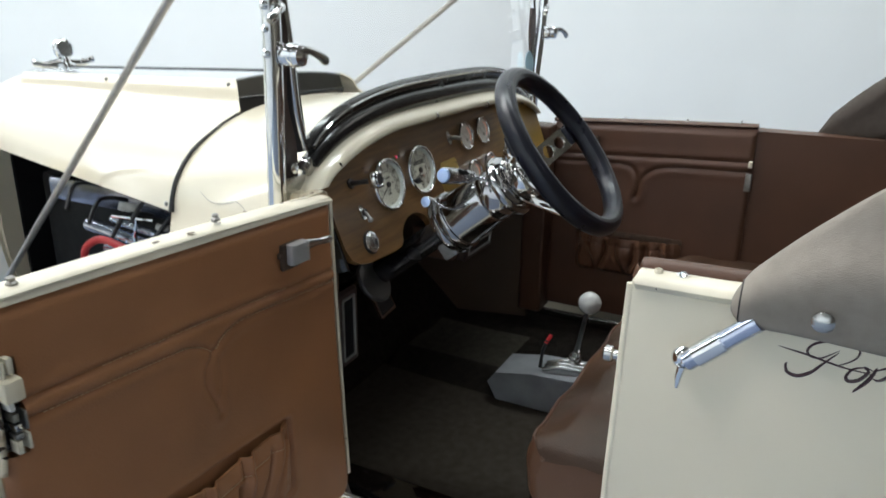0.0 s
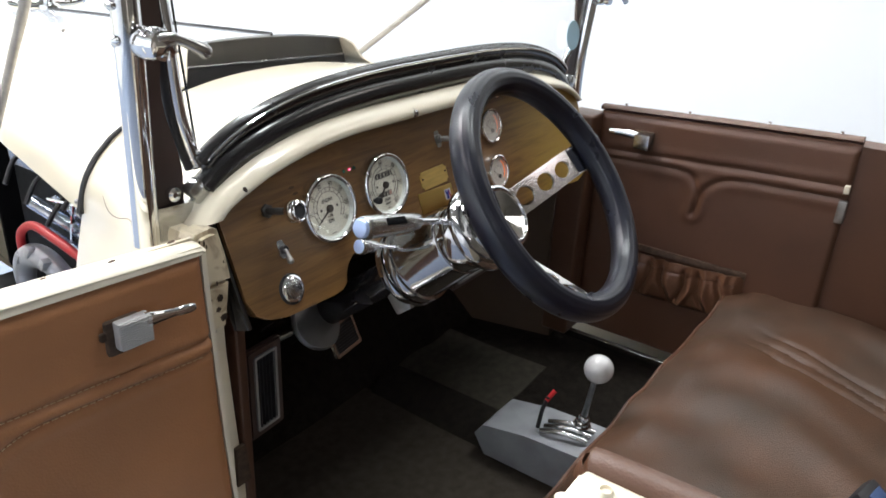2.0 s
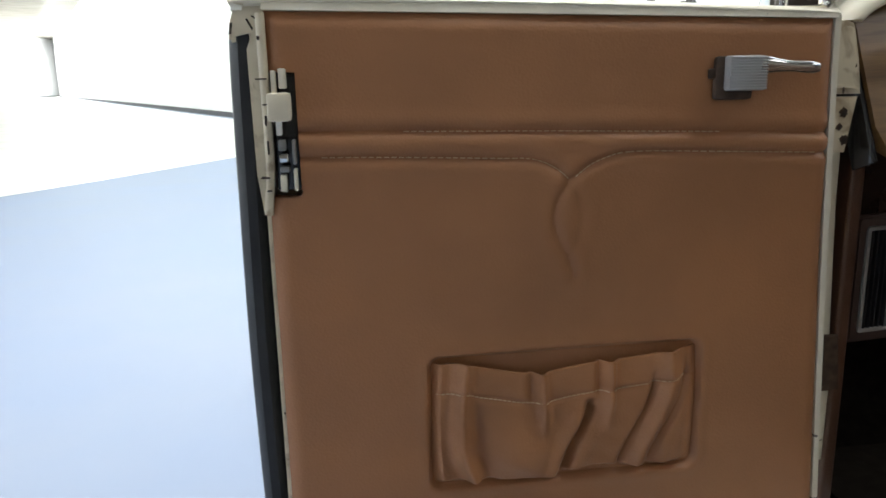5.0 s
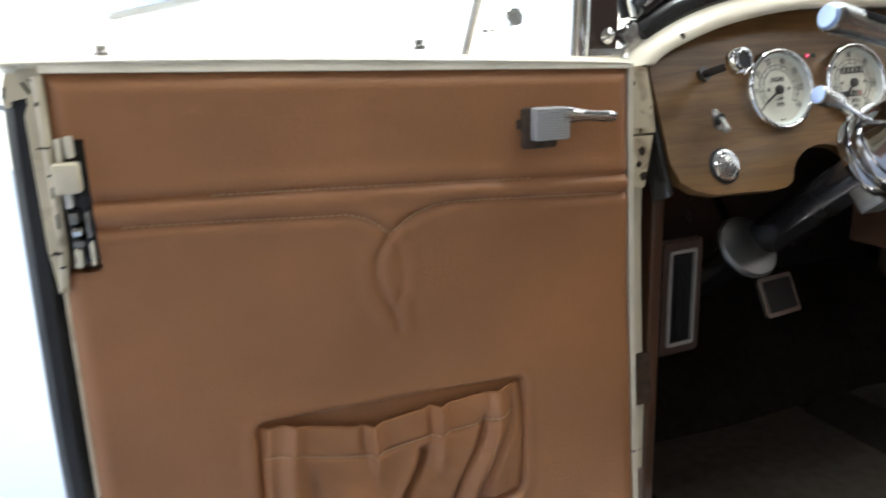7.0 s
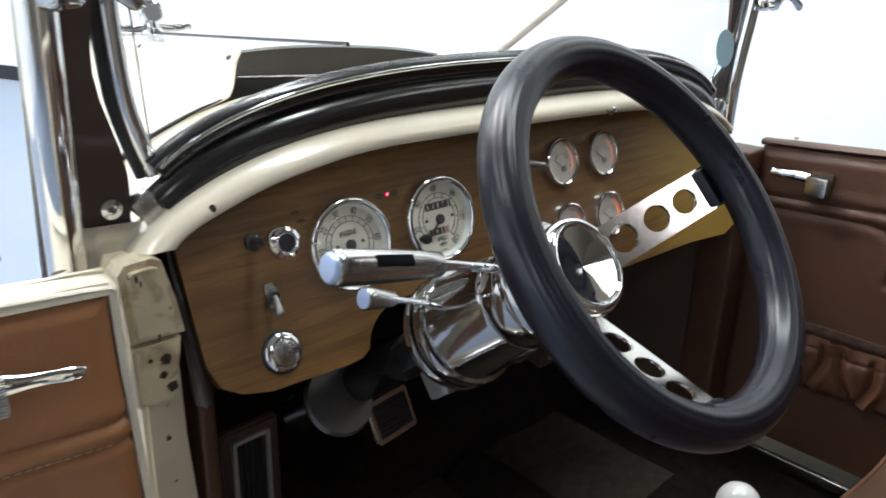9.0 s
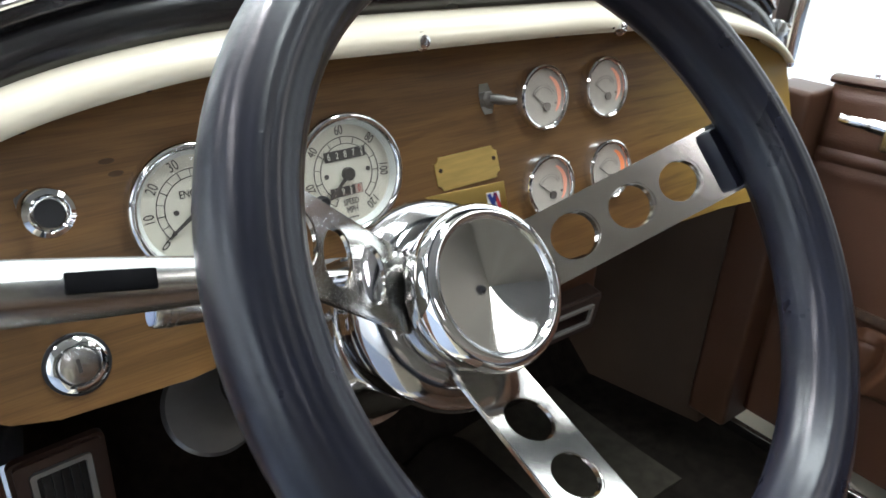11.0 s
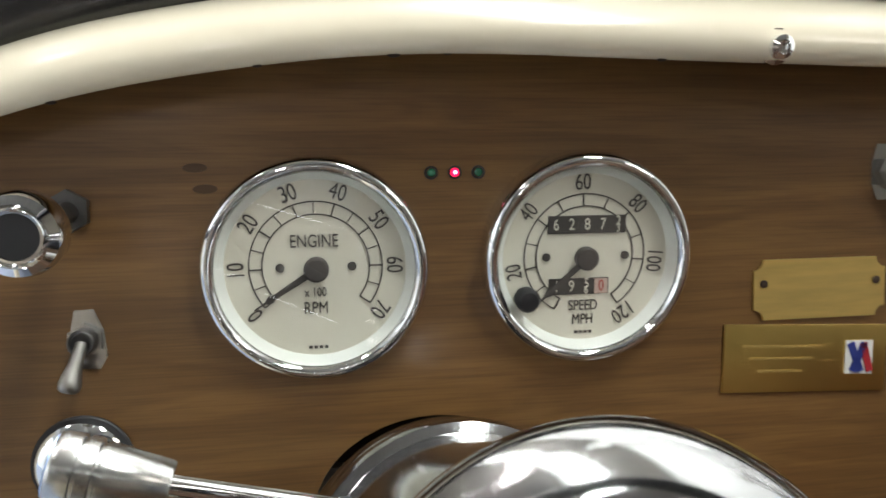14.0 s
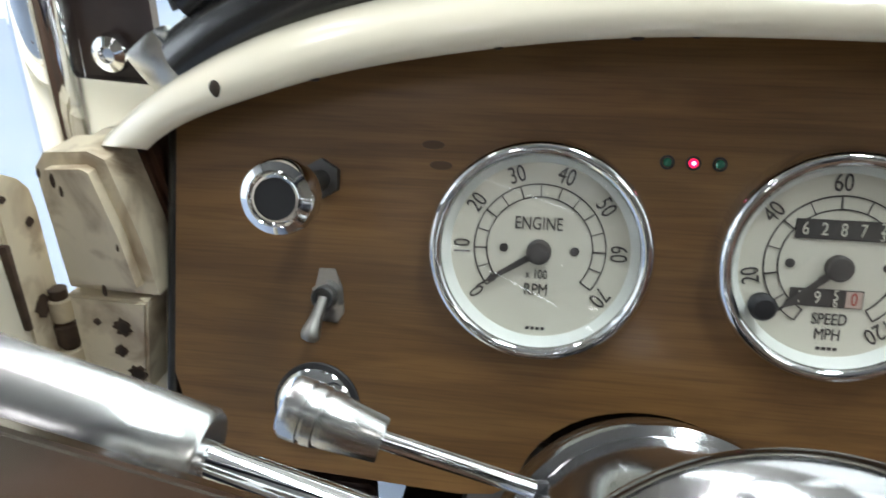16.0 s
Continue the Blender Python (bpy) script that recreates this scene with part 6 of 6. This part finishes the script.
surface(bm, lambda a, b: Vector((-0.10 + 0.44 * a, -0.30 + 0.52 * b, 0.480 + 0.002 * math.sin(a * 9 + b * 5))), 20, 20, 0.005, (0, 0, -1))
part("mat", bm, MAT_DARK, fm)
fm2 = thing("floor_mat", None, "olive-grey carpet floor mat", "mat")
bm = bmesh.new()
surface(bm, lambda a, b: Vector((0.43 + 0.24 * a, -0.05 + 0.295 * b, 0.480 + 0.002 * math.sin(a * 9 + b * 5))), 20, 20, 0.005, (0, 0, -1))
part("mat", bm, MAT, fm2)


TRIM = material("bright_satin_trim", (0.36, 0.36, 0.35), 0.38, 0.5, vary=0.15, scale=30)


def vent(name, m, w, h, label, deep=0.022):
    v_ = thing(name, m, label, "vent")
    b_ = bmesh.new()
    plate(b_, rounded(-w / 2, -h / 2, w / 2, h / 2, 0.006), -deep, 0.0, [rounded(-w / 2 + 0.014, -h / 2 + 0.014, w / 2 - 0.014, h / 2 - 0.014, 0.003)], 0.003)
    part("housing", b_, BROWN_PAINT, v_, smooth=False)
    b_ = bmesh.new()
    plate(b_, rounded(-w / 2 + 0.012, -h / 2 + 0.012, w / 2 - 0.012, h / 2 - 0.012, 0.003), -deep - 0.002, -deep + 0.002, [rounded(-w / 2 + 0.016, -h / 2 + 0.016, w / 2 - 0.016, h / 2 - 0.016, 0.002)])
    part("bright_trim", b_, TRIM, v_, "thin bright trim", smooth=False)
    b_ = bmesh.new()
    box(b_, 0, -0.003, 0, w - 0.026, 0.004, h - 0.026)
    part("dark_back", b_, RUBBER, v_)
    n_ = 5
    for k in range(n_):
        b_ = bmesh.new()
        if h > w:
            box(b_, (k - 2) * (w - 0.034) / n_, -0.007, 0, 0.0015, 0.006, h - 0.032)
        else:
            box(b_, 0, -0.007, (k - 2) * (h - 0.034) / n_, w - 0.032, 0.006, 0.0015)
        part("slat", b_, RUBBER, v_)
    return v_


vent("side_air_vent", pose(-0.114, 0.018, 0.812, 0, 0, 4), 0.066, 0.143, "brown side air vent with bright trim and black slats", 0.009)
vent("under_dash_vent", pose(0.364, -0.004, 0.842, 8, 0, 0), 0.14, 0.052, "brown under-dash air vent with bright trim")
block("vent_plenum", 0.272, 0.455, 0.0, 0.10, 0.818, 0.888, LEATHER_DARK, 0.006, "brown leather-covered heater box")

# ---------------------------------------------------------------- hood, engine bay, front
HOOD_DARK = material("dark_grey_brown_metal", (0.045, 0.042, 0.037), 0.35, vary=0.25, scale=14)
HOOD_GREY = material("pale_grey_hood_top", (0.52, 0.56, 0.60), 0.22, 0.3, coat=0.4, vary=0.08, scale=4)
hd = thing("hood", None, "cream hood panel with a dark rear opening and flat top", "hood")


HOOD_CURVE = smooth_path([(0.138, 0, 1.197), (0.118, 0, 1.182), (0.105, 0, 1.155), (0.080, 0, 1.137), (0.03, 0, 1.120), (-0.055, 0, 1.080), (-0.102, 0, 1.030), (-0.122, 0, 0.972)], 4)


def hood_left(a, b):
    """From the flat top (a=0) down to the lower edge (a=1); b runs forward."""
    y = 0.462 + 0.80 * b
    p = HOOD_CURVE[min(int(a * (len(HOOD_CURVE) - 1) + 0.5), len(HOOD_CURVE) - 1)]
    x, z = p.x + (0.055 + 0.12 * (0.138 - p.x) / 0.26) * b, p.z + (-0.03 + 0.05 * (1.195 - p.z) / 0.22) * b
    return Vector((x, y - 0.052 * min(1.0, (0.138 - p.x) / 0.05) * (1 - b), z))


bm = bmesh.new()
surface(bm, hood_left, 28, 10, 0.004, (1, 0, -1))
part("left_panel", bm, CREAM, hd, "cream left hood panel")
bm = bmesh.new()
surface(bm, lambda a, b: Vector((2 * 0.333 - hood_left(a, b).x, hood_left(a, b).y, hood_left(a, b).z - 0.015)), 28, 10, 0.004, (-1, 0, -1))
part("right_panel", bm, CREAM, hd, "cream right hood panel")
bm = bmesh.new()
surface(bm, lambda a, b: Vector((0.138 + 0.06 * b + (0.39 - 0.12 * b) * a, 0.462 + 0.80 * b, 1.197 - 0.018 * a - 0.03 * b + 0.011 * (1 - abs(2 * a - 1) ** 2.5))), 20, 8, 0.004, (0, 0, -1))
part("top_panel", bm, HOOD_GREY, hd, "pale metallic hood top")
bm = bmesh.new()
plate(bm, [(0.134, 1.193), (0.19, 1.200), (0.333, 1.197), (0.46, 1.188), (0.530, 1.176), (0.56, 1.10), (0.56, 1.05), (0.10, 1.05), (0.112, 1.15)], 0.468, 0.476)
part("rear_opening", bm, HOOD_DARK, hd, "dark rear face of the hood", smooth=False)
bm = bmesh.new()
tube(bm, [(0.132, 0.463, 1.158), (0.54, 0.463, 1.142)], 0.003, 8)
part("rear_trim", bm, STEEL, hd, "thin bright trim line")
bm = bmesh.new()
tube(bm, [(0.333, 0.462, 1.200), (0.333, 1.26, 1.170)], 0.004, 8)
part("centre_hinge", bm, RUBBER, hd, "dark centre hinge line")
for a, b in ((0.12, 0.03), (0.95, 0.02), (0.12, 0.55)):
    bm = bmesh.new()
    p = hood_left(a, b)
    bmesh.ops.create_uvsphere(bm, u_segments=10, v_segments=6, radius=0.005, matrix=Matrix.Translation(p))
    part("hood_bolt", bm, DULL_STEEL, hd)
bm = bmesh.new()
tube(bm, [Vector((p.x - 0.004, p.y - 0.005, p.z)) for p in (hood_left(a, 0) for a in np.linspace(0.42, 1, 16))], [0.0015 + 0.0045 * k / 15 for k in range(16)], 8)
part("hood_lacing", bm, RUBBER, body, "black lacing between hood and cowl")

# pinstripe scroll on the cowl side
ps = bmesh.new()


def cowl_side(y, z):
    """The cowl's driver-side surface at a height."""
    near = min((cowl_point(s, y) for s in np.linspace(0.05, 0.40, 160)), key=lambda p: abs(p.z - z))
    return Vector((near.x - 0.0008, y, near.z))


tube(ps, smooth_path([cowl_side(y, z) for y, z in ((0.312, 1.028), (0.275, 1.017), (0.235, 1.021), (0.194, 1.031), (0.165, 1.020))], 5), [0.0002 + 0.0004 * math.sin(math.pi * k / 20) for k in range(21)], 6)
part("pinstripe", ps, MAROON, body, "thin dark pinstripe scroll")

rg = thing("radiator_shell", None, "cream radiator shell with dark core", "radiator")
bm = bmesh.new()
plate(bm, [(0.333 + 0.285 * math.copysign(abs(math.cos(t)) ** 0.8, math.cos(t)), 0.80 + 0.355 * math.copysign(abs(math.sin(t)) ** 0.7, math.sin(t))) for t in np.linspace(0, 2 * math.pi, 48)[:-1]], 1.262, 1.36, bevel=0.01)
part("shell", bm, CREAM, rg, "cream shell side")
bm = bmesh.new()
box(bm, 0.333, 1.258, 0.79, 0.44, 0.012, 0.52, 0.01)
part("core", bm, OILY_BLACK, rg)
mo = thing("hood_ornament", pose(0.347, 1.30, 1.146), "winged chrome radiator cap with round dial", "ornament")
bm = bmesh.new()
lathe(bm, [(0.032, 0.0), (0.034, 0.01), (0.028, 0.03), (0.016, 0.036), (0.012, 0.05)], 24, pose(0, 0, 0, -90, 0, 0))
part("base", bm, CHROME, mo)
bm = bmesh.new()
lathe(bm, [(0.024, -0.010), (0.029, -0.006), (0.030, 0.004), (0.027, 0.010), (0.022, 0.012), (0.021, 0.008)], 32, pose(0, 0, 0.072))
part("dial_case", bm, CHROME, mo)
bm = bmesh.new()
lathe(bm, [(0.0215, 0.007), (0.0215, 0.0085)], 24, pose(0, 0, 0.072))
part("dial", bm, STEEL, mo)
for s in (-1, 1):
    bm = bmesh.new()
    tube(bm, smooth_path([(s * 0.012, 0, 0.034), (s * 0.045, 0, 0.030), (s * 0.075, 0, 0.033), (s * 0.10, 0, 0.040)], 4), [0.012] * 4 + [0.011] * 4 + [0.009] * 4 + [0.004], 10, flat=0.5, up=(0, 1, 0))
    part("wing", bm, CHROME, mo)

BLUED_CHROME = material("blue_tinted_chrome", (0.66, 0.72, 0.88), 0.22, 1.0, vary=0.4, scale=12)
en = thing("engine", None, "dark engine with chrome valve cover, red hose and grey cast housing", "engine")
bm = bmesh.new()
box(bm, 0.30, 0.85, 0.72, 0.36, 0.62, 0.40, 0.02)
part("block", bm, OILY_BLACK, en)
# added black sheet in place of the bay's shade, hides the far panel
bm = bmesh.new()
box(bm, 0.44, 0.865, 0.80, 0.008, 0.77, 0.60, 0.002)
part("bay_dark_screen", bm, OILY_BLACK, en, "added black screen that keeps the engine bay dark")
bm = bmesh.new()
box(bm, 0.12, 0.80, 0.90, 0.11, 0.50, 0.06, 0.015)
part("valve_cover", bm, BLUED_STEEL, en, "polished chrome valve cover")
for p, q, r in (((0.0, 0.83, 0.853), (0.0, 0.56, 0.822), 0.015), ((0.012, 0.76, 0.872), (0.012, 0.50, 0.842), 0.009), ((-0.025, 0.74, 0.818), (-0.025, 0.52, 0.792), 0.013)):
    bm = bmesh.new()
    p, q = Vector(p), Vector(q)
    tube(bm, [p, p.lerp(q, 0.02), p.lerp(q, 0.98), q], [r * 0.6, r, r, r * 0.6], 16)
    part("exhaust_pipe", bm, BLUED_CHROME, en, "blue-tinted chrome pipe")
for p, s_ in (((0.02, 0.70, 0.905), 0.03), ((0.03, 0.60, 0.925), 0.024), ((-0.01, 0.565, 0.885), 0.02), ((0.05, 0.50, 0.945), 0.018)):
    bm = bmesh.new()
    box(bm, *p, s_, s_ * 1.5, s_ * 0.7, 0.004, Matrix.Translation(p) @ pose(0, 0, 0, 12, 20, 35) @ Matrix.Translation(-Vector(p)))
    part("bracket", bm, DULL_STEEL, en)
bm = bmesh.new()
tube(bm, [(-0.02, 0.66, 0.80), (-0.015, 0.64, 0.895)], 0.004, 8)
tube(bm, [(-0.03, 0.70, 0.897), (-0.005, 0.60, 0.895)], 0.003, 8)
part("dipstick", bm, CHROME, en)
bm = bmesh.new()
tube(bm, smooth_path([(-0.04, 0.47, 0.775), (-0.05, 0.56, 0.815), (-0.06, 0.64, 0.842), (-0.063, 0.71, 0.850), (-0.063, 0.765, 0.812), (-0.06, 0.765, 0.745)], 6), 0.0085, 12)
part("hose", bm, RED_HOSE, en, "red rubber hose")
bm = bmesh.new()
tube(bm, smooth_path([(-0.062, 0.778, 0.690), (-0.062, 0.776, 0.735), (-0.062, 0.752, 0.770), (-0.062, 0.712, 0.785), (-0.060, 0.668, 0.782), (-0.055, 0.630, 0.762)], 5), [0.017 + 0.007 * math.sin(math.pi * k / 25) for k in range(26)], 18)
elbow = part("housing_elbow", bm, CAST_GREY, en, "curled grey cast housing")
for p in ((-0.078, 0.705, 0.800), (-0.078, 0.655, 0.790), (-0.080, 0.745, 0.778)):
    bm = bmesh.new()
    box(bm, 0, 0, 0, 0.018, 0.016, 0.022, 0.004, Matrix.Translation(p) @ pose(0, 0, 0, 25, 10, 0))
    part("lug", bm, CAST_GREY, elbow)
bm = bmesh.new()
lathe(bm, [(0.006, -0.02), (0.024, -0.016), (0.026, 0.0), (0.018, 0.010), (0.006, 0.014)], 24, pose(-0.045, 0.690, 0.745, 0, 0, -90))
part("rotor", bm, DULL_STEEL, elbow, "dull steel rotor in the housing")
for k in range(5):
    bm = bmesh.new()
    z = 0.86 + 0.03 * math.sin(k * 2.1)
    tube(bm, smooth_path([(0.05, 0.50 + 0.08 * k, z + 0.05), (0.0, 0.53 + 0.08 * k, z + 0.06), (-0.04, 0.56 + 0.07 * k, z + 0.01)], 4), 0.005, 8)
    part("plug_wire", bm, RUBBER, en)
block("frame_rail", -0.12, 0.72, 0.48, 1.30, 0.40, 0.50, OILY_BLACK, 0.01, "black chassis frame", parent=en)

# head lamp and fender on the driver's side
# a yellower cream than the body's
LAMP_CREAM = material("yellow_cream_lamp_paint", (0.70, 0.61, 0.36), 0.2, coat=0.5, vary=0.08, scale=5)
hl = thing("head_lamp", pose(-0.20, 1.19, 0.93, 0, 0, 0), "round yellow-cream head lamp bowl", "head lamp")
bm = bmesh.new()
prof = [(0.006, 0.005)] + [(0.108 * math.sin(t), 0.012 - 0.115 * (1 - math.cos(t))) for t in np.linspace(0.12, math.pi / 2, 12)] + [(0.112, -0.108), (0.112, -0.125), (0.10, -0.135), (0.02, -0.145)]
lathe(bm, prof, 44)
part("bowl", bm, LAMP_CREAM, hl, "yellow-cream lamp bowl")
bm = bmesh.new()
lathe(bm, [(0.014, -0.012), (0.014, 0.006), (0.009, 0.010), (0.008, 0.02)], 16, pose(0.02, 0, -0.045))
part("cable_boss", bm, DULL_STEEL, hl)
bm = bmesh.new()
tube(bm, smooth_path([(0.02, -0.02, -0.045), (0.022, -0.035, -0.09), (0.03, -0.02, -0.15), (0.06, 0.0, -0.20), (0.12, 0.05, -0.24)], 5), 0.008, 10)
part("cable", bm, DULL_STEEL, hl, "ribbed metal cable")
bm = bmesh.new()
tube(bm, smooth_path([(-0.03, 0.08, -0.09), (-0.06, 0.11, -0.16), (-0.11, 0.16, -0.24), (-0.16, 0.20, -0.30)], 3), 0.010, 10)
part("bracket", bm, CREAM, hl)

fd = thing("front_fender", None, "cream painted curved front fender", "fender")


def fender(a, b):
    t = radians(175 - 190 * b)
    r = 0.525
    y = 1.45 + r * math.cos(t) * 1.10 * -1
    z = 0.37 + r * math.sin(t) * 1.0
    if b < 0.12:
        z = max(z, 0.38)
    crown = 0.055 * math.sin(math.pi * (0.30 + 0.62 * a)) - 0.09 * max(0, a - 0.55) ** 1.5
    return Vector((-0.60 + 0.34 * a, y, max(z + crown, 0.36)))


bm = bmesh.new()
surface(bm, fender, 14, 36, 0.006, (0, 0, -1))
part("wing", bm, CREAM, fd)
bm = bmesh.new()
tube(bm, [fender(0, b) + Vector((0, 0, -0.004)) for b in np.linspace(0.02, 0.98, 40)], 0.0055, 8)
part("rolled_edge", bm, CREAM, fd)
for wx, wy in ((-0.40, 1.36), (0.99, 1.36), (-0.40, -1.35), (0.99, -1.35)):
    tw = thing("road_wheel", pose(wx, wy, 0.33), "black tyre on a dark wheel", "wheel", group="road wheels")
    bm = bmesh.new()
    lathe(bm, [(0.20, 0.08), (0.29, 0.085), (0.325, 0.06), (0.33, 0.0), (0.325, -0.06), (0.29, -0.085), (0.20, -0.08)], 44, pose(0, 0, 0, 0, 0, 90), closed=True)
    part("tyre", bm, RUBBER, tw)
    bm = bmesh.new()
    lathe(bm, [(0.205, 0.06), (0.19, 0.045), (0.05, 0.02), (0.03, 0.05), (0.03, -0.05), (0.19, -0.045), (0.205, -0.06)], 36, pose(0, 0, 0, 0, 0, 90), closed=True)
    part("rim", bm, BROWN_PAINT, tw)
block("rear_panel", -0.37, 0.93, -1.84, -1.80, 0.45, 1.07, CREAM, 0.015, "plain cream rear body panel")
block("rear_floor", -0.30, 0.88, -1.80, -1.40, 0.44, 0.475, CARPET, 0.0)
block("chassis_frame", -0.10, 0.70, -1.9, 1.26, 0.30, 0.40, BLACK_PAINT, 0.01)
for ay in (1.36, -1.35):
    bm = bmesh.new()
    tube(bm, [(-0.36, ay, 0.33), (0.95, ay, 0.33)], 0.03, 12)
    part("axle", bm, BLACK_PAINT, body)

# stay rod from the windshield to the front
ROD_GREY = material("weathered_grey_rod", (0.42, 0.40, 0.37), 0.42, 0.35, vary=0.25, scale=30)
for s in (-1, 1):
    rod = thing("stay_rod", None, "thin weathered grey stay rod from windshield to radiator", "rod", group="stay rods")
    bm = bmesh.new()
    x0, x1 = (ROD_TOP[0], ROD_LOW[0]) if s < 0 else (2 * 0.32 - ROD_TOP[0], 2 * 0.32 - ROD_LOW[0])
    tube(bm, [(x0, ROD_TOP[1], ROD_TOP[2]), (x1, ROD_LOW[1], ROD_LOW[2])], 0.0072, 14)
    part("rod", bm, ROD_GREY, rod)

# folded top and its strut at the rear of the opening
bt = thing("folded_top", None, "folded taupe canvas top boot on the body rail", "soft top")
bm = bmesh.new()


def boot(a, b):
    y = -0.626 - 0.765 * a
    nose = math.sqrt(max(0.0, 1 - (1 - a / 0.026) ** 2)) if a < 0.026 else 1.0
    up, low = 1.102 + 0.39 * (1 - math.exp(-3.0 * 0.75 * a)), 1.062 - 0.015 * a
    t = 2 * math.pi * b
    half = (0.016 + 0.06 * a ** 0.6) * nose
    sag = 0.006 * math.sin(8 * b * math.pi + 14 * a) * min(1, a * 6)
    return Vector((-0.362 - half * math.cos(t) - sag, y, (up + low) / 2 + (up - low) / 2 * nose * math.sin(t) + sag))


surface(bm, lambda a, b: boot(0.001 + 0.999 * a**2.2, b), 60, 32)
bmesh.ops.remove_doubles(bm, verts=bm.verts, dist=0.0003)
part("canvas", bm, CANVAS, bt)
bm = bmesh.new()
tube(bm, [boot(0.012, b) for b in np.linspace(0, 1, 25)[:-1]], 0.0009, 8, True)
part("welt", bm, RUBBER, bt, "dark welt round the opening")
bm = bmesh.new()
lathe(bm, [(0.010, 0.0), (0.010, 0.003), (0.006, 0.006), (0.002, 0.007)], 20, pose(-0.395, -0.708, 1.093, 0, 0, -90))
part("snap", bm, STEEL, bt, "metal snap fastener")
su = thing("top_strut", None, "chrome tube strut with clamp holding the folded top", "strut")
P0, P1 = Vector((-0.372, -0.593, 1.014)), Vector((-0.374, -0.653, 1.072))
bm = bmesh.new()
tube(bm, [P0, P1 + (P1 - P0) * 0.02], 0.0100, 20)
part("tube", bm, BLUED_CHROME, su, "blue-tinted chrome tube")
bm = bmesh.new()
tube(bm, [P0.lerp(P1, 0.15), P0.lerp(P1, 0.55)], 0.0125, 20)
part("clamp", bm, CHROME, su)
bm = bmesh.new()
lathe(bm, [(0.012, 0.0), (0.014, 0.004), (0.011, 0.010), (0.005, 0.013)], 20, pose(-0.345, -0.588, 1.006, 0, 0, -90))
part("ball_mount", bm, CHROME, su)
bm = bmesh.new()
tube(bm, [(-0.366, -0.588, 1.005), (-0.366, -0.586, 0.992), (-0.364, -0.585, 0.978)], [0.005, 0.004, 0.002], 10)
part("lock_tail", bm, CHROME, su)
# pale panel high on the wall, and a red cloth left on the floor
d = (WALL_B - WALL_A).normalized()
wp = thing("wall_panel", Matrix.Translation(WALL_A + d * PANEL_AT + Vector((-0.02, -0.02, 2.95))) @ pose(0, 0, 0, 0, 0, math.degrees(math.atan2(d.y, d.x))), "pale blue panel high on the white wall", "panel")
bm = bmesh.new()
box(bm, 0, 0.04, 0.05, 5.7, 0.05, 0.9, 0.01)
part("board", bm, BLUE_PANEL, wp)

# painted script on the quarter panel: the word's strokes drawn with a varying brush
def stroke(pts, wide, name="script_letter"):
    path = smooth_path([(quarter_x(-0.52 - a, z), -0.52 - a, z) for a, z in pts], 6)
    n_ = len(path)
    b_ = bmesh.new()
    tube(b_, path, [0.0005 + wide * math.sin(math.pi * (k + 0.5) / n_) for k in range(n_)], 6)
    return part(name, b_, MAROON, body, "dark maroon painted script stroke")


def quarter_x(y, z):
    return quarter((-0.520 - y) / 1.3, (z - 0.50) / 0.575).x + 0.0004


def script(px, py):
    return (0.160 + px * 0.000276, 1.051 - py * 0.00033 + px * 0.000047)


for pts, w_ in (
    ([(178, 50), (130, 92), (100, 118), (60, 132), (25, 122), (15, 100), (20, 92)], 0.0016),
    ([(178, 45), (150, 60), (120, 72), (88, 66), (78, 46), (100, 26), (150, 16), (200, 20), (238, 40), (232, 66), (200, 84), (170, 92)], 0.0010),
    ([(-20, 40), (30, 52), (90, 66), (160, 86), (220, 100), (300, 112)], 0.0007),
    ([(270, 90), (230, 98), (212, 122), (222, 136), (252, 130), (276, 104), (262, 90), (290, 100)], 0.0015),
    ([(300, 90), (280, 130), (240, 170)], 0.0017),
    ([(296, 100), (330, 90), (336, 112), (310, 128), (290, 122)], 0.0013),
):
    stroke([script(px, py) for px, py in pts], w_)

# the far side of the folded top, in a darker copy of the canvas
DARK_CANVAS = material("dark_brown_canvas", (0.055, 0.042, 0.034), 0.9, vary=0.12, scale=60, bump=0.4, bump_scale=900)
fb = thing("folded_top", None, "folded dark brown canvas top on the far body rail", "soft top")
bm = bmesh.new()
surface(bm, lambda a, b: Vector((1.27 - boot(a, b).x - 0.70, boot(a, b).y - 0.045, boot(a, b).z - 0.015)), 30, 28)
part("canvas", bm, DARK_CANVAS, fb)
